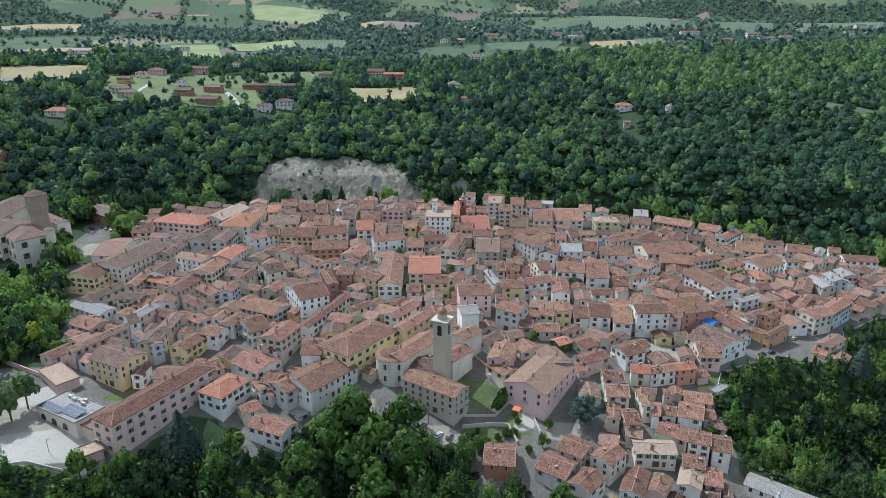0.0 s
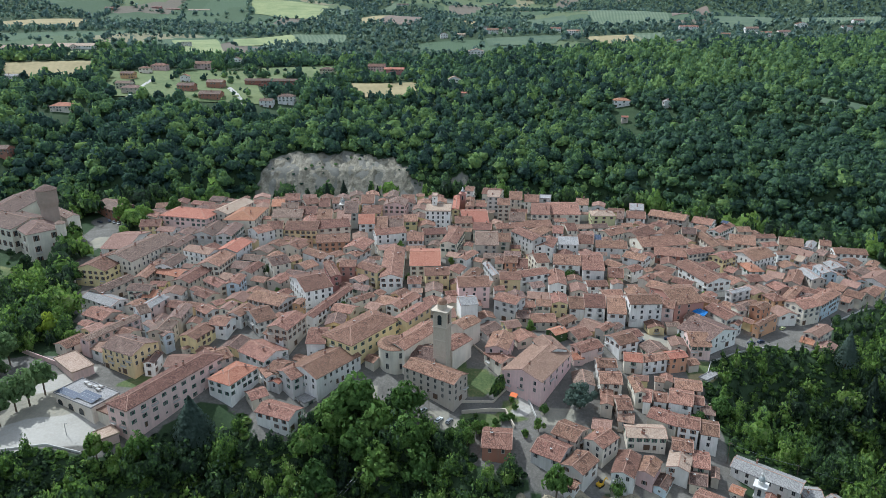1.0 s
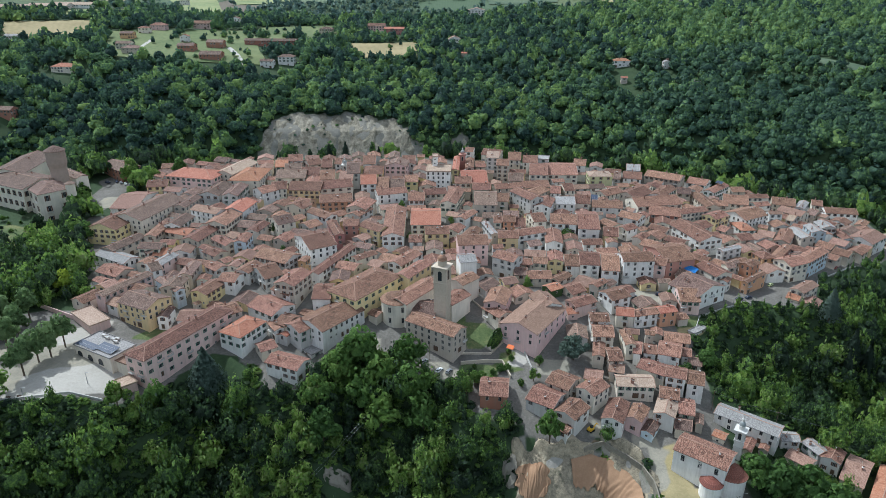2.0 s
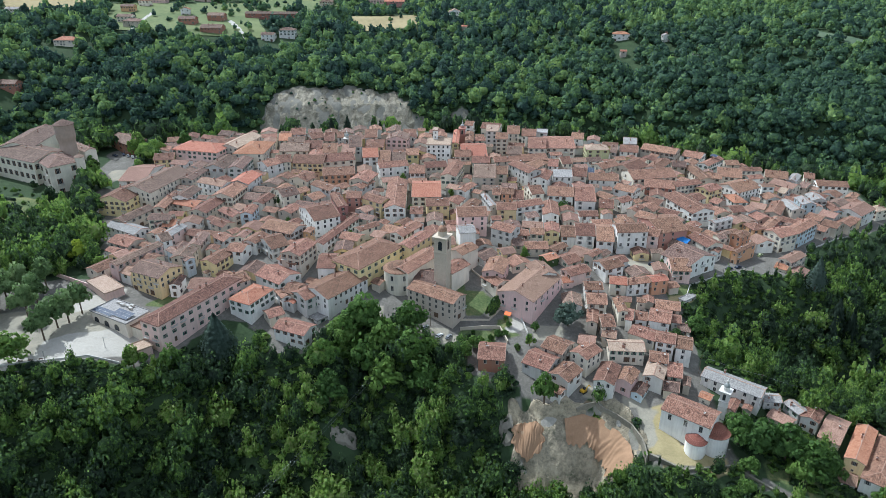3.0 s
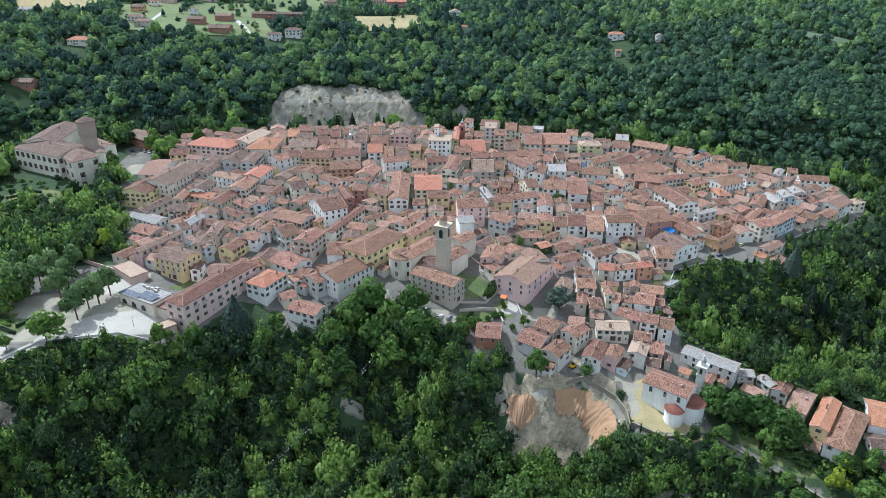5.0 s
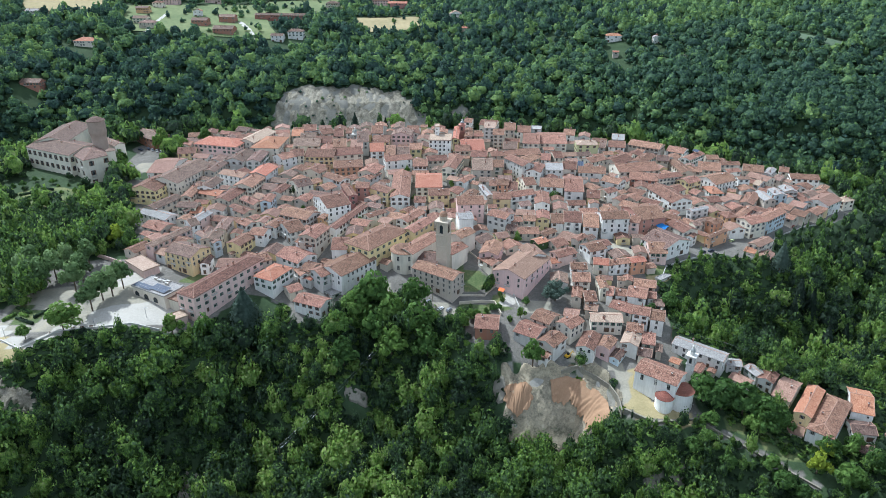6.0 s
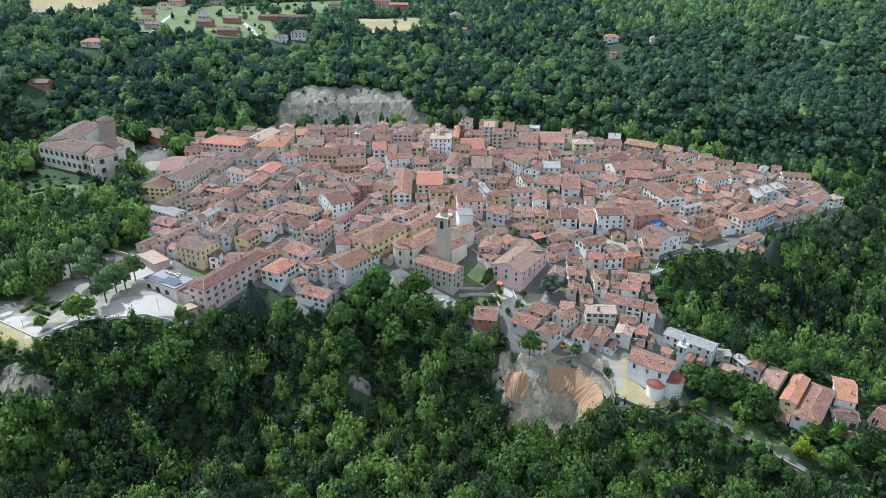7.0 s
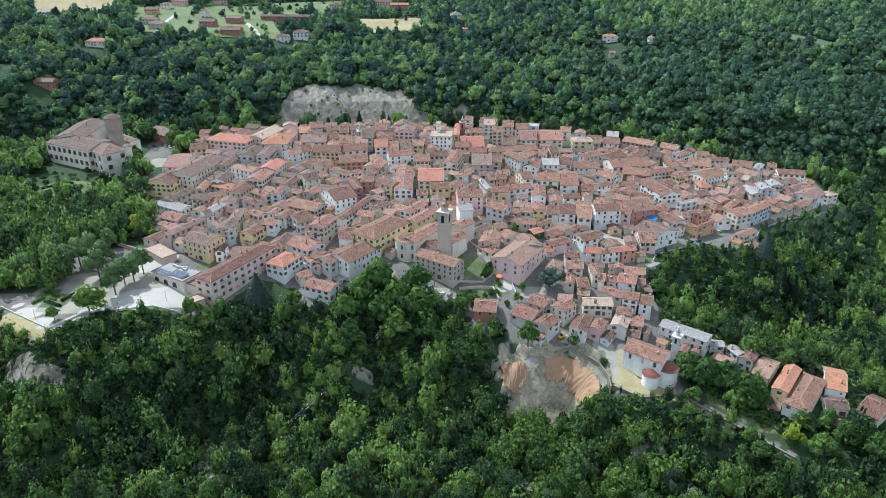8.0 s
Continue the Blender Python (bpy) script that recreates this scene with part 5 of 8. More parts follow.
house(-273.9, 401.0, -27, 46.6, 28.2, -0.3, 22.8, "l", "cream", "d", style="castle", storey=6.6, bay=5.4, name="castle_wing", category="castle", group="castle wings")
house(-248.0, 385.6, -44, 27.6, 20.5, -0.8, 22.3, "h", "cream", "d", style="castle", storey=6.6, bay=8.0, name="castle_wing", category="castle", group="castle wings")
house(-287.4, 428.4, 4, 24.1, 47.1, 1.2, 24.9, "r", "cream", "d", windows=False, name="castle_wing", category="castle", group="castle wings")
house(-249.4, 416.7, -39, 34.7, 8.6, 1.3, 22.4, "l", "cream", "d", windows=False, name="castle_wing", category="castle", group="castle wings")
arcade = house(-146.6, 233.4, -29, 24.4, 13.4, -6.4, -1.0, "f", "cream", "g", windows=False)
house(-134.8, 225.9, -29, 10.3, 7.3, -8.9, -3.0, "f", "cream", "p", windows=False)
house(-131.0, 214.8, -48, 7.6, 8.0, -11.4, -7.4, "f", "pink", "t")
house(-164.4, 258.0, -41, 20.4, 9.7, -4.1, -0.1, "f", "pink", "t", windows=False)
chapel = house(101.3, 189.8, -38, 20.5, 13.5, -33.8, -22.6, "l", "white", "r", windows=False, name="chapel", category="church", group="", label="white plastered hillside chapel with a weathered tile roof")
house(-3.0, 442.7, -3, 17.6, 18.6, 5.0, 18.0, "f", "white", "t")
house(-5.7, 451.8, -3, 4.1, 9.0, 5.8, 24.8, "f", "white", "t")

# ---- lower houses and sheds that fill the blocks ----
infill(-119.0, 262.0, 88, 12.0, 10.0, -6.7, -1.8, "r", "grey", "p")
infill(64.0, 262.0, 84, 12.0, 10.0, -15.9, -11.3, "l", "grey", "d")
infill(112.0, 262.0, -15, 12.0, 10.0, -19.2, -14.2, "l", "tan", "r")
infill(-173.0, 274.0, 61, 12.0, 10.0, -3.0, 1.7, "l", "cream", "r")
infill(-98.0, 277.0, 77, 12.0, 10.0, -5.4, -0.9, "l", "yellow", "d")
infill(103.0, 286.0, 14, 12.0, 10.0, -12.8, -8.2, "r", "tan", "d")
infill(40.0, 289.0, 20, 12.0, 10.0, -8.0, -3.4, "r", "tan", "r")
infill(1.0, 292.0, 47, 12.0, 10.0, -5.7, -1.0, "l", "cream", "r")
infill(-53.0, 295.0, -90, 12.0, 10.0, -3.4, 2.6, "l", "yellow", "d")
infill(22.0, 295.0, 47, 12.0, 10.0, -6.5, -1.9, "l", "grey", "d")
infill(67.0, 295.0, -59, 12.0, 10.0, -9.0, -4.3, "r", "tan", "r")
infill(76.0, 304.0, 45, 12.0, 10.0, -9.0, -4.6, "r", "yellow", "p")
infill(-50.0, 307.0, -22, 12.0, 10.0, -2.7, 3.4, "l", "tan", "r")
infill(1.0, 307.0, -79, 12.0, 10.0, -4.7, 0.7, "r", "yellow", "p")
infill(-107.0, 316.0, -13, 12.0, 10.0, -0.6, 5.3, "r", "yellow", "p")
infill(-29.0, 319.0, 57, 12.0, 10.0, -2.6, 2.2, "r", "tan", "r")
infill(-5.0, 319.0, -79, 12.0, 10.0, -3.5, 1.3, "l", "white", "r")
infill(-143.0, 322.0, 2, 12.0, 10.0, 0.3, 6.2, "r", "white", "p")
infill(40.0, 328.0, -84, 12.0, 10.0, -5.1, 0.8, "l", "white", "d")
infill(52.0, 331.0, -9, 12.0, 10.0, -5.6, 0.2, "l", "white", "p")
infill(106.0, 331.0, -87, 12.0, 10.0, -9.1, -4.2, "r", "yellow", "r")
infill(187.0, 331.0, 14, 12.0, 10.0, -15.8, -9.8, "r", "white", "p")
infill(-5.0, 334.0, -89, 12.0, 10.0, -2.5, 3.2, "l", "cream", "d")
infill(94.0, 340.0, 3, 12.0, 10.0, -7.7, -2.2, "l", "cream", "r")
infill(172.0, 340.0, -65, 12.0, 10.0, -13.8, -9.5, "r", "white", "r")
infill(76.0, 343.0, 85, 12.0, 10.0, -6.2, -0.7, "l", "tan", "p")
infill(109.0, 343.0, 3, 12.0, 10.0, -8.5, -3.1, "r", "cream", "r")
infill(-83.0, 349.0, -23, 12.0, 10.0, 1.2, 5.9, "l", "yellow", "d")
infill(139.0, 349.0, -43, 12.0, 10.0, -10.4, -4.3, "r", "cream", "p")
infill(88.0, 352.0, 3, 12.0, 10.0, -6.4, -1.3, "l", "white", "r")
infill(124.0, 352.0, 46, 12.0, 10.0, -9.0, -2.7, "r", "tan", "r")
infill(181.0, 355.0, -76, 12.0, 10.0, -13.6, -7.3, "l", "yellow", "p")
infill(-116.0, 358.0, 75, 12.0, 10.0, 2.5, 7.7, "r", "tan", "d")
infill(235.0, 358.0, -50, 12.0, 10.0, -18.7, -13.2, "l", "tan", "r")
infill(-80.0, 361.0, -41, 12.0, 10.0, 2.0, 6.6, "r", "grey", "r")
infill(7.0, 361.0, 66, 12.0, 10.0, -1.2, 3.7, "l", "white", "r")
infill(142.0, 361.0, -43, 12.0, 10.0, -9.8, -4.2, "l", "tan", "r")
infill(190.0, 361.0, -76, 12.0, 10.0, -14.0, -9.3, "l", "tan", "d")
infill(220.0, 364.0, -50, 12.0, 10.0, -16.7, -11.5, "l", "white", "r")
infill(247.0, 364.0, 40, 12.0, 10.0, -19.5, -13.6, "r", "tan", "r")
infill(130.0, 367.0, -44, 12.0, 10.0, -8.4, -3.2, "r", "tan", "r")
infill(175.0, 367.0, 14, 12.0, 10.0, -12.2, -6.2, "r", "tan", "r")
infill(202.0, 367.0, 14, 12.0, 10.0, -14.7, -9.9, "r", "tan", "r")
infill(-113.0, 370.0, -15, 12.0, 10.0, 3.3, 7.9, "l", "grey", "d")
infill(259.0, 370.0, 40, 12.0, 10.0, -20.4, -14.8, "l", "tan", "r")
infill(187.0, 373.0, -76, 12.0, 10.0, -12.9, -6.6, "r", "tan", "r")
infill(241.0, 373.0, 40, 12.0, 10.0, -18.3, -12.5, "r", "tan", "r")
infill(136.0, 376.0, -44, 12.0, 10.0, -8.3, -2.1, "l", "tan", "r")
infill(253.0, 379.0, 40, 12.0, 10.0, -19.1, -12.9, "r", "grey", "p")
infill(-143.0, 382.0, -25, 12.0, 10.0, 4.5, 9.7, "r", "tan", "r")
infill(-110.0, 382.0, -15, 12.0, 10.0, 4.0, 8.4, "r", "tan", "d")
infill(31.0, 382.0, -4, 12.0, 10.0, -0.9, 4.6, "l", "grey", "d")
infill(106.0, 382.0, -55, 12.0, 10.0, -5.6, -1.1, "l", "tan", "r")
infill(43.0, 385.0, 86, 12.0, 10.0, -1.3, 4.5, "r", "yellow", "d")
infill(208.0, 385.0, 56, 12.0, 10.0, -14.0, -9.3, "r", "cream", "p")
infill(-17.0, 388.0, 1, 12.0, 10.0, 1.8, 7.4, "l", "tan", "r")
infill(166.0, 388.0, -55, 12.0, 10.0, -9.9, -4.2, "r", "cream", "r")
infill(-104.0, 391.0, -15, 12.0, 10.0, 4.6, 9.1, "r", "tan", "r")
infill(-35.0, 391.0, 17, 12.0, 10.0, 2.7, 7.2, "l", "cream", "p")
infill(76.0, 391.0, 71, 12.0, 10.0, -2.9, 2.1, "l", "cream", "r")
infill(142.0, 391.0, 75, 12.0, 10.0, -7.7, -3.0, "l", "cream", "r")
infill(-89.0, 394.0, 64, 12.0, 10.0, 4.5, 9.7, "r", "tan", "r")
infill(-170.0, 397.0, 80, 12.0, 10.0, 5.6, 10.0, "l", "cream", "d")
infill(-182.0, 400.0, 80, 12.0, 10.0, 5.9, 10.4, "r", "white", "r")
infill(223.0, 400.0, 0, 12.0, 10.0, -14.5, -8.9, "r", "grey", "r")
infill(-53.0, 403.0, -82, 12.0, 10.0, 4.1, 10.2, "l", "tan", "p")
infill(271.0, 403.0, 38, 12.0, 10.0, -19.5, -13.7, "l", "tan", "d")
infill(283.0, 406.0, -52, 12.0, 10.0, -20.7, -15.4, "r", "cream", "r")
infill(-167.0, 409.0, 80, 12.0, 10.0, 6.5, 11.1, "l", "white", "d")
infill(-179.0, 412.0, -10, 12.0, 10.0, 6.7, 12.2, "l", "white", "p")
infill(262.0, 412.0, -52, 12.0, 10.0, -17.8, -12.1, "l", "cream", "r")
infill(169.0, 418.0, 19, 12.0, 10.0, -8.1, -3.7, "r", "grey", "r")
infill(274.0, 418.0, -52, 12.0, 10.0, -18.8, -13.3, "r", "white", "r")
infill(232.0, 421.0, -45, 12.0, 10.0, -14.0, -9.6, "l", "yellow", "r")
infill(-11.0, 427.0, 2, 12.0, 10.0, 4.3, 10.6, "r", "tan", "r")
infill(97.0, 430.0, -82, 12.0, 10.0, -1.6, 2.8, "r", "cream", "p")
infill(-200.0, 436.0, -80, 12.0, 10.0, 8.3, 14.3, "l", "grey", "r")
infill(97.0, 442.0, 8, 12.0, 10.0, -0.7, 4.3, "l", "grey", "p")
infill(-17.0, 445.0, 87, 12.0, 10.0, 5.8, 10.8, "l", "yellow", "d")
infill(109.0, 445.0, 8, 12.0, 10.0, -1.4, 3.7, "l", "white", "d")
infill(-197.0, 448.0, 10, 12.0, 10.0, 9.2, 13.9, "l", "tan", "d")
infill(-170.0, 448.0, 75, 12.0, 10.0, 9.2, 15.5, "l", "grey", "d")
infill(145.0, 448.0, 53, 12.0, 10.0, -4.0, 1.9, "r", "cream", "r")
infill(-182.0, 451.0, -15, 12.0, 10.0, 9.4, 14.6, "l", "white", "p")
infill(-158.0, 451.0, 75, 12.0, 10.0, 9.4, 15.7, "r", "white", "r")
infill(-128.0, 454.0, -83, 12.0, 10.0, 9.3, 15.4, "l", "cream", "p")
infill(184.0, 454.0, 56, 12.0, 10.0, -6.9, -1.4, "l", "white", "r")
infill(154.0, 457.0, -37, 12.0, 10.0, -4.1, 0.3, "r", "grey", "r")
infill(-200.0, 460.0, -80, 12.0, 10.0, 10.0, 14.6, "r", "white", "r")
infill(-167.0, 460.0, 75, 12.0, 10.0, 10.0, 15.1, "r", "tan", "r")
infill(-17.0, 460.0, 87, 12.0, 10.0, 6.8, 12.5, "l", "grey", "p")
infill(217.0, 460.0, -90, 12.0, 10.0, -9.7, -3.6, "r", "tan", "r")
infill(-188.0, 463.0, -80, 12.0, 10.0, 10.2, 16.3, "l", "tan", "r")
infill(-5.0, 463.0, -3, 12.0, 10.0, 6.5, 12.5, "r", "tan", "p")
infill(55.0, 463.0, -6, 12.0, 10.0, 3.4, 9.4, "l", "yellow", "r")
infill(-146.0, 466.0, -15, 12.0, 10.0, 10.4, 15.3, "l", "grey", "r")
infill(-131.0, 466.0, 7, 12.0, 10.0, 10.2, 15.7, "l", "white", "r")
infill(-65.0, 466.0, 3, 12.0, 10.0, 8.9, 14.5, "l", "yellow", "d")
infill(-164.0, 472.0, 75, 12.0, 10.0, 10.9, 16.1, "r", "tan", "d")
infill(-26.0, 472.0, -0, 12.0, 10.0, 8.0, 13.7, "r", "grey", "r")
infill(115.0, 472.0, -90, 12.0, 10.0, 0.1, 4.8, "l", "white", "r")
infill(-98.0, 475.0, -82, 12.0, 10.0, 10.3, 16.6, "r", "tan", "p")
infill(-14.0, 475.0, 90, 12.0, 10.0, 7.8, 12.5, "l", "tan", "r")
infill(-2.0, 475.0, 90, 12.0, 10.0, 7.2, 13.5, "l", "grey", "r")
infill(-134.0, 478.0, 7, 12.0, 10.0, 11.1, 16.0, "r", "cream", "p")
infill(-86.0, 478.0, -82, 12.0, 10.0, 10.3, 15.2, "l", "tan", "r")
infill(-74.0, 478.0, -82, 12.0, 10.0, 10.0, 15.5, "l", "cream", "d")
infill(130.0, 481.0, -16, 12.0, 10.0, -0.4, 4.5, "l", "yellow", "r")
infill(-26.0, 484.0, 90, 12.0, 10.0, 8.9, 14.1, "r", "white", "r")
infill(-65.0, 487.0, -82, 12.0, 10.0, 10.4, 15.4, "l", "tan", "d")
infill(-53.0, 487.0, -82, 12.0, 10.0, 10.0, 15.7, "l", "grey", "r")
infill(-5.0, 487.0, -0, 12.0, 10.0, 8.2, 13.1, "r", "tan", "r")
infill(118.0, 487.0, 74, 12.0, 10.0, 0.9, 7.1, "l", "grey", "p")
infill(67.0, 235.0, 73, 9.0, 8.0, -22.6, -17.4, "r", "yellow", "p")
infill(-80.0, 244.0, -55, 9.0, 8.0, -14.1, -7.8, "r", "tan", "r")
infill(-155.0, 268.0, 61, 9.0, 8.0, -3.4, 2.0, "r", "grey", "p")
infill(-149.0, 280.0, 61, 9.0, 8.0, -2.7, 3.5, "r", "cream", "r")
infill(-167.0, 283.0, -29, 9.0, 8.0, -2.3, 4.0, "r", "yellow", "p")
infill(115.0, 289.0, 86, 9.0, 8.0, -12.9, -6.7, "l", "tan", "p")
infill(-140.0, 295.0, 90, 9.0, 8.0, -1.7, 2.8, "l", "tan", "d")
infill(94.0, 295.0, -65, 9.0, 8.0, -10.8, -4.8, "r", "grey", "r")
infill(-80.0, 298.0, 39, 9.0, 8.0, -2.5, 2.7, "r", "cream", "r")
infill(34.0, 298.0, -70, 9.0, 8.0, -6.9, -1.1, "r", "yellow", "p")
infill(22.0, 307.0, 11, 9.0, 8.0, -5.7, -0.9, "r", "grey", "r")
infill(109.0, 307.0, 3, 9.0, 8.0, -11.0, -6.0, "r", "yellow", "r")
infill(-158.0, 310.0, -17, 9.0, 8.0, -0.5, 4.6, "r", "cream", "r")
infill(-137.0, 310.0, 73, 9.0, 8.0, -0.6, 4.5, "r", "tan", "r")
infill(-35.0, 310.0, 57, 9.0, 8.0, -3.0, 3.2, "r", "tan", "p")
infill(16.0, 319.0, 4, 9.0, 8.0, -4.5, 0.7, "r", "grey", "r")
infill(4.0, 322.0, -79, 9.0, 8.0, -3.7, 0.8, "l", "tan", "p")
infill(-101.0, 325.0, -13, 9.0, 8.0, -0.1, 5.3, "r", "tan", "r")
infill(-86.0, 325.0, 63, 9.0, 8.0, -0.4, 4.1, "l", "white", "r")
infill(-23.0, 328.0, 57, 9.0, 8.0, -2.2, 3.0, "l", "yellow", "r")
infill(-155.0, 334.0, -4, 9.0, 8.0, 1.2, 6.0, "l", "yellow", "r")
infill(160.0, 337.0, 39, 9.0, 8.0, -13.0, -8.6, "r", "cream", "r")
infill(-119.0, 340.0, -42, 9.0, 8.0, 1.2, 7.6, "l", "grey", "p")
infill(-101.0, 340.0, -23, 9.0, 8.0, 0.9, 6.1, "l", "tan", "r")
infill(-47.0, 343.0, -38, 9.0, 8.0, -0.3, 5.1, "r", "grey", "p")
infill(52.0, 343.0, -69, 9.0, 8.0, -4.8, 1.5, "r", "white", "d")
infill(151.0, 346.0, 47, 9.0, 8.0, -11.6, -6.4, "l", "white", "r")
infill(76.0, 355.0, -5, 9.0, 8.0, -5.4, 0.2, "r", "cream", "r")
infill(-44.0, 364.0, 90, 9.0, 8.0, 1.1, 6.6, "l", "cream", "d")
infill(-89.0, 367.0, -41, 9.0, 8.0, 2.6, 8.4, "r", "yellow", "r")
infill(-101.0, 373.0, 75, 9.0, 8.0, 3.2, 8.3, "l", "tan", "r")
infill(-65.0, 376.0, -41, 9.0, 8.0, 2.6, 7.8, "r", "white", "r")
infill(169.0, 376.0, 14, 9.0, 8.0, -11.0, -6.2, "l", "tan", "r")
infill(199.0, 376.0, 14, 9.0, 8.0, -13.8, -8.3, "r", "grey", "p")
infill(7.0, 379.0, 59, 9.0, 8.0, 0.1, 6.2, "r", "grey", "p")
infill(-5.0, 397.0, 77, 9.0, 8.0, 1.9, 7.1, "l", "tan", "d")
infill(91.0, 397.0, 81, 9.0, 8.0, -3.5, 1.1, "l", "tan", "p")
infill(130.0, 397.0, -39, 9.0, 8.0, -6.3, -0.9, "r", "cream", "r")
infill(238.0, 403.0, 45, 9.0, 8.0, -15.9, -11.4, "r", "tan", "r")
infill(43.0, 418.0, -78, 9.0, 8.0, 1.0, 5.9, "r", "yellow", "d")
infill(217.0, 421.0, 0, 9.0, 8.0, -12.4, -6.2, "r", "tan", "r")
infill(166.0, 427.0, 19, 9.0, 8.0, -7.2, -1.5, "r", "yellow", "p")
infill(-32.0, 439.0, -88, 9.0, 8.0, 5.9, 11.6, "r", "tan", "r")
infill(37.0, 439.0, 12, 9.0, 8.0, 2.8, 8.1, "r", "yellow", "p")
infill(121.0, 445.0, 8, 9.0, 8.0, -2.3, 2.6, "l", "white", "r")
infill(82.0, 448.0, 8, 9.0, 8.0, 0.7, 7.1, "l", "grey", "r")
infill(130.0, 451.0, -82, 9.0, 8.0, -2.5, 2.6, "r", "cream", "r")
infill(-176.0, 463.0, 75, 9.0, 8.0, 10.3, 15.7, "r", "tan", "r")
infill(-119.0, 472.0, 8, 9.0, 8.0, 10.5, 16.3, "l", "yellow", "r")
infill(28.0, 472.0, 87, 9.0, 8.0, 5.6, 11.5, "r", "tan", "r")
infill(-113.0, 481.0, 8, 9.0, 8.0, 11.0, 16.5, "l", "white", "r")
infill(-41.0, 487.0, -82, 9.0, 8.0, 9.6, 14.5, "l", "grey", "r")
infill(91.0, 265.0, -13, 7.0, 6.0, -17.0, -12.4, "l", "yellow", "p")
infill(103.0, 265.0, 77, 7.0, 6.0, -17.8, -12.9, "l", "tan", "r")
infill(-65.0, 268.0, -25, 7.0, 6.0, -8.7, -3.9, "l", "white", "r")
infill(-32.0, 268.0, 54, 7.0, 6.0, -9.8, -4.1, "r", "tan", "r")
infill(-110.0, 271.0, 55, 7.0, 6.0, -5.9, -1.3, "r", "tan", "r")
infill(-26.0, 277.0, 54, 7.0, 6.0, -7.8, -2.7, "l", "tan", "r")
infill(118.0, 277.0, -76, 7.0, 6.0, -16.0, -10.8, "r", "tan", "r")
infill(-173.0, 289.0, -29, 7.0, 6.0, -1.9, 3.7, "l", "grey", "r")
infill(-161.0, 289.0, -29, 7.0, 6.0, -1.9, 2.5, "l", "tan", "r")
infill(-122.0, 292.0, -0, 7.0, 6.0, -2.1, 3.3, "r", "grey", "r")
infill(-158.0, 295.0, -29, 7.0, 6.0, -1.5, 3.8, "l", "grey", "r")
infill(-8.0, 295.0, 58, 7.0, 6.0, -5.1, 0.4, "l", "grey", "d")
infill(88.0, 304.0, 45, 7.0, 6.0, -9.8, -5.3, "l", "tan", "d")
infill(118.0, 307.0, 3, 7.0, 6.0, -11.7, -5.5, "l", "tan", "d")
infill(-128.0, 310.0, -17, 7.0, 6.0, -0.7, 4.2, "l", "yellow", "r")
infill(-116.0, 310.0, -39, 7.0, 6.0, -0.9, 5.3, "r", "tan", "r")
infill(163.0, 319.0, -52, 7.0, 6.0, -14.5, -9.3, "l", "yellow", "r")
infill(-131.0, 325.0, -37, 7.0, 6.0, 0.3, 6.5, "l", "white", "r")
infill(-35.0, 328.0, -25, 7.0, 6.0, -1.7, 2.8, "r", "grey", "r")
infill(31.0, 328.0, -84, 7.0, 6.0, -4.7, 1.0, "r", "cream", "r")
infill(-14.0, 331.0, -89, 7.0, 6.0, -2.3, 3.2, "r", "grey", "p")
infill(4.0, 331.0, -79, 7.0, 6.0, -3.1, 1.6, "r", "tan", "r")
infill(-53.0, 337.0, 52, 7.0, 6.0, -0.5, 3.8, "r", "tan", "r")
infill(31.0, 337.0, -84, 7.0, 6.0, -4.0, 2.0, "r", "grey", "r")
infill(7.0, 343.0, -85, 7.0, 6.0, -2.4, 3.1, "l", "yellow", "r")
infill(25.0, 346.0, -24, 7.0, 6.0, -3.1, 1.9, "l", "grey", "r")
infill(-71.0, 352.0, -70, 7.0, 6.0, 1.1, 5.8, "r", "cream", "d")
infill(100.0, 352.0, 3, 7.0, 6.0, -7.2, -0.9, "r", "grey", "r")
infill(109.0, 352.0, -87, 7.0, 6.0, -7.9, -3.4, "r", "white", "r")
infill(-146.0, 355.0, 80, 7.0, 6.0, 2.6, 8.3, "r", "white", "p")
infill(214.0, 355.0, -50, 7.0, 6.0, -16.7, -10.8, "r", "tan", "d")
infill(34.0, 358.0, -77, 7.0, 6.0, -2.7, 3.2, "r", "tan", "d")
infill(-167.0, 361.0, 80, 7.0, 6.0, 3.1, 8.4, "l", "tan", "d")
infill(-59.0, 364.0, -0, 7.0, 6.0, 1.6, 7.7, "r", "yellow", "d")
infill(229.0, 367.0, -50, 7.0, 6.0, -17.4, -12.4, "l", "white", "r")
infill(-164.0, 370.0, 80, 7.0, 6.0, 3.7, 9.3, "r", "white", "d")
infill(-41.0, 373.0, -0, 7.0, 6.0, 1.6, 6.3, "l", "white", "r")
infill(22.0, 373.0, 59, 7.0, 6.0, -1.0, 5.2, "r", "tan", "r")
infill(124.0, 376.0, 35, 7.0, 6.0, -7.3, -2.5, "l", "cream", "r")
infill(268.0, 376.0, -50, 7.0, 6.0, -21.0, -14.7, "l", "yellow", "r")
infill(13.0, 385.0, 59, 7.0, 6.0, 0.2, 5.7, "r", "yellow", "d")
infill(55.0, 385.0, 12, 7.0, 6.0, -2.0, 3.6, "l", "yellow", "r")
infill(-119.0, 391.0, -15, 7.0, 6.0, 4.8, 11.1, "l", "yellow", "d")
infill(151.0, 391.0, -15, 7.0, 6.0, -8.4, -3.1, "l", "yellow", "p")
infill(250.0, 391.0, -2, 7.0, 6.0, -18.0, -11.7, "r", "white", "r")
infill(100.0, 394.0, -9, 7.0, 6.0, -4.3, 1.4, "l", "white", "d")
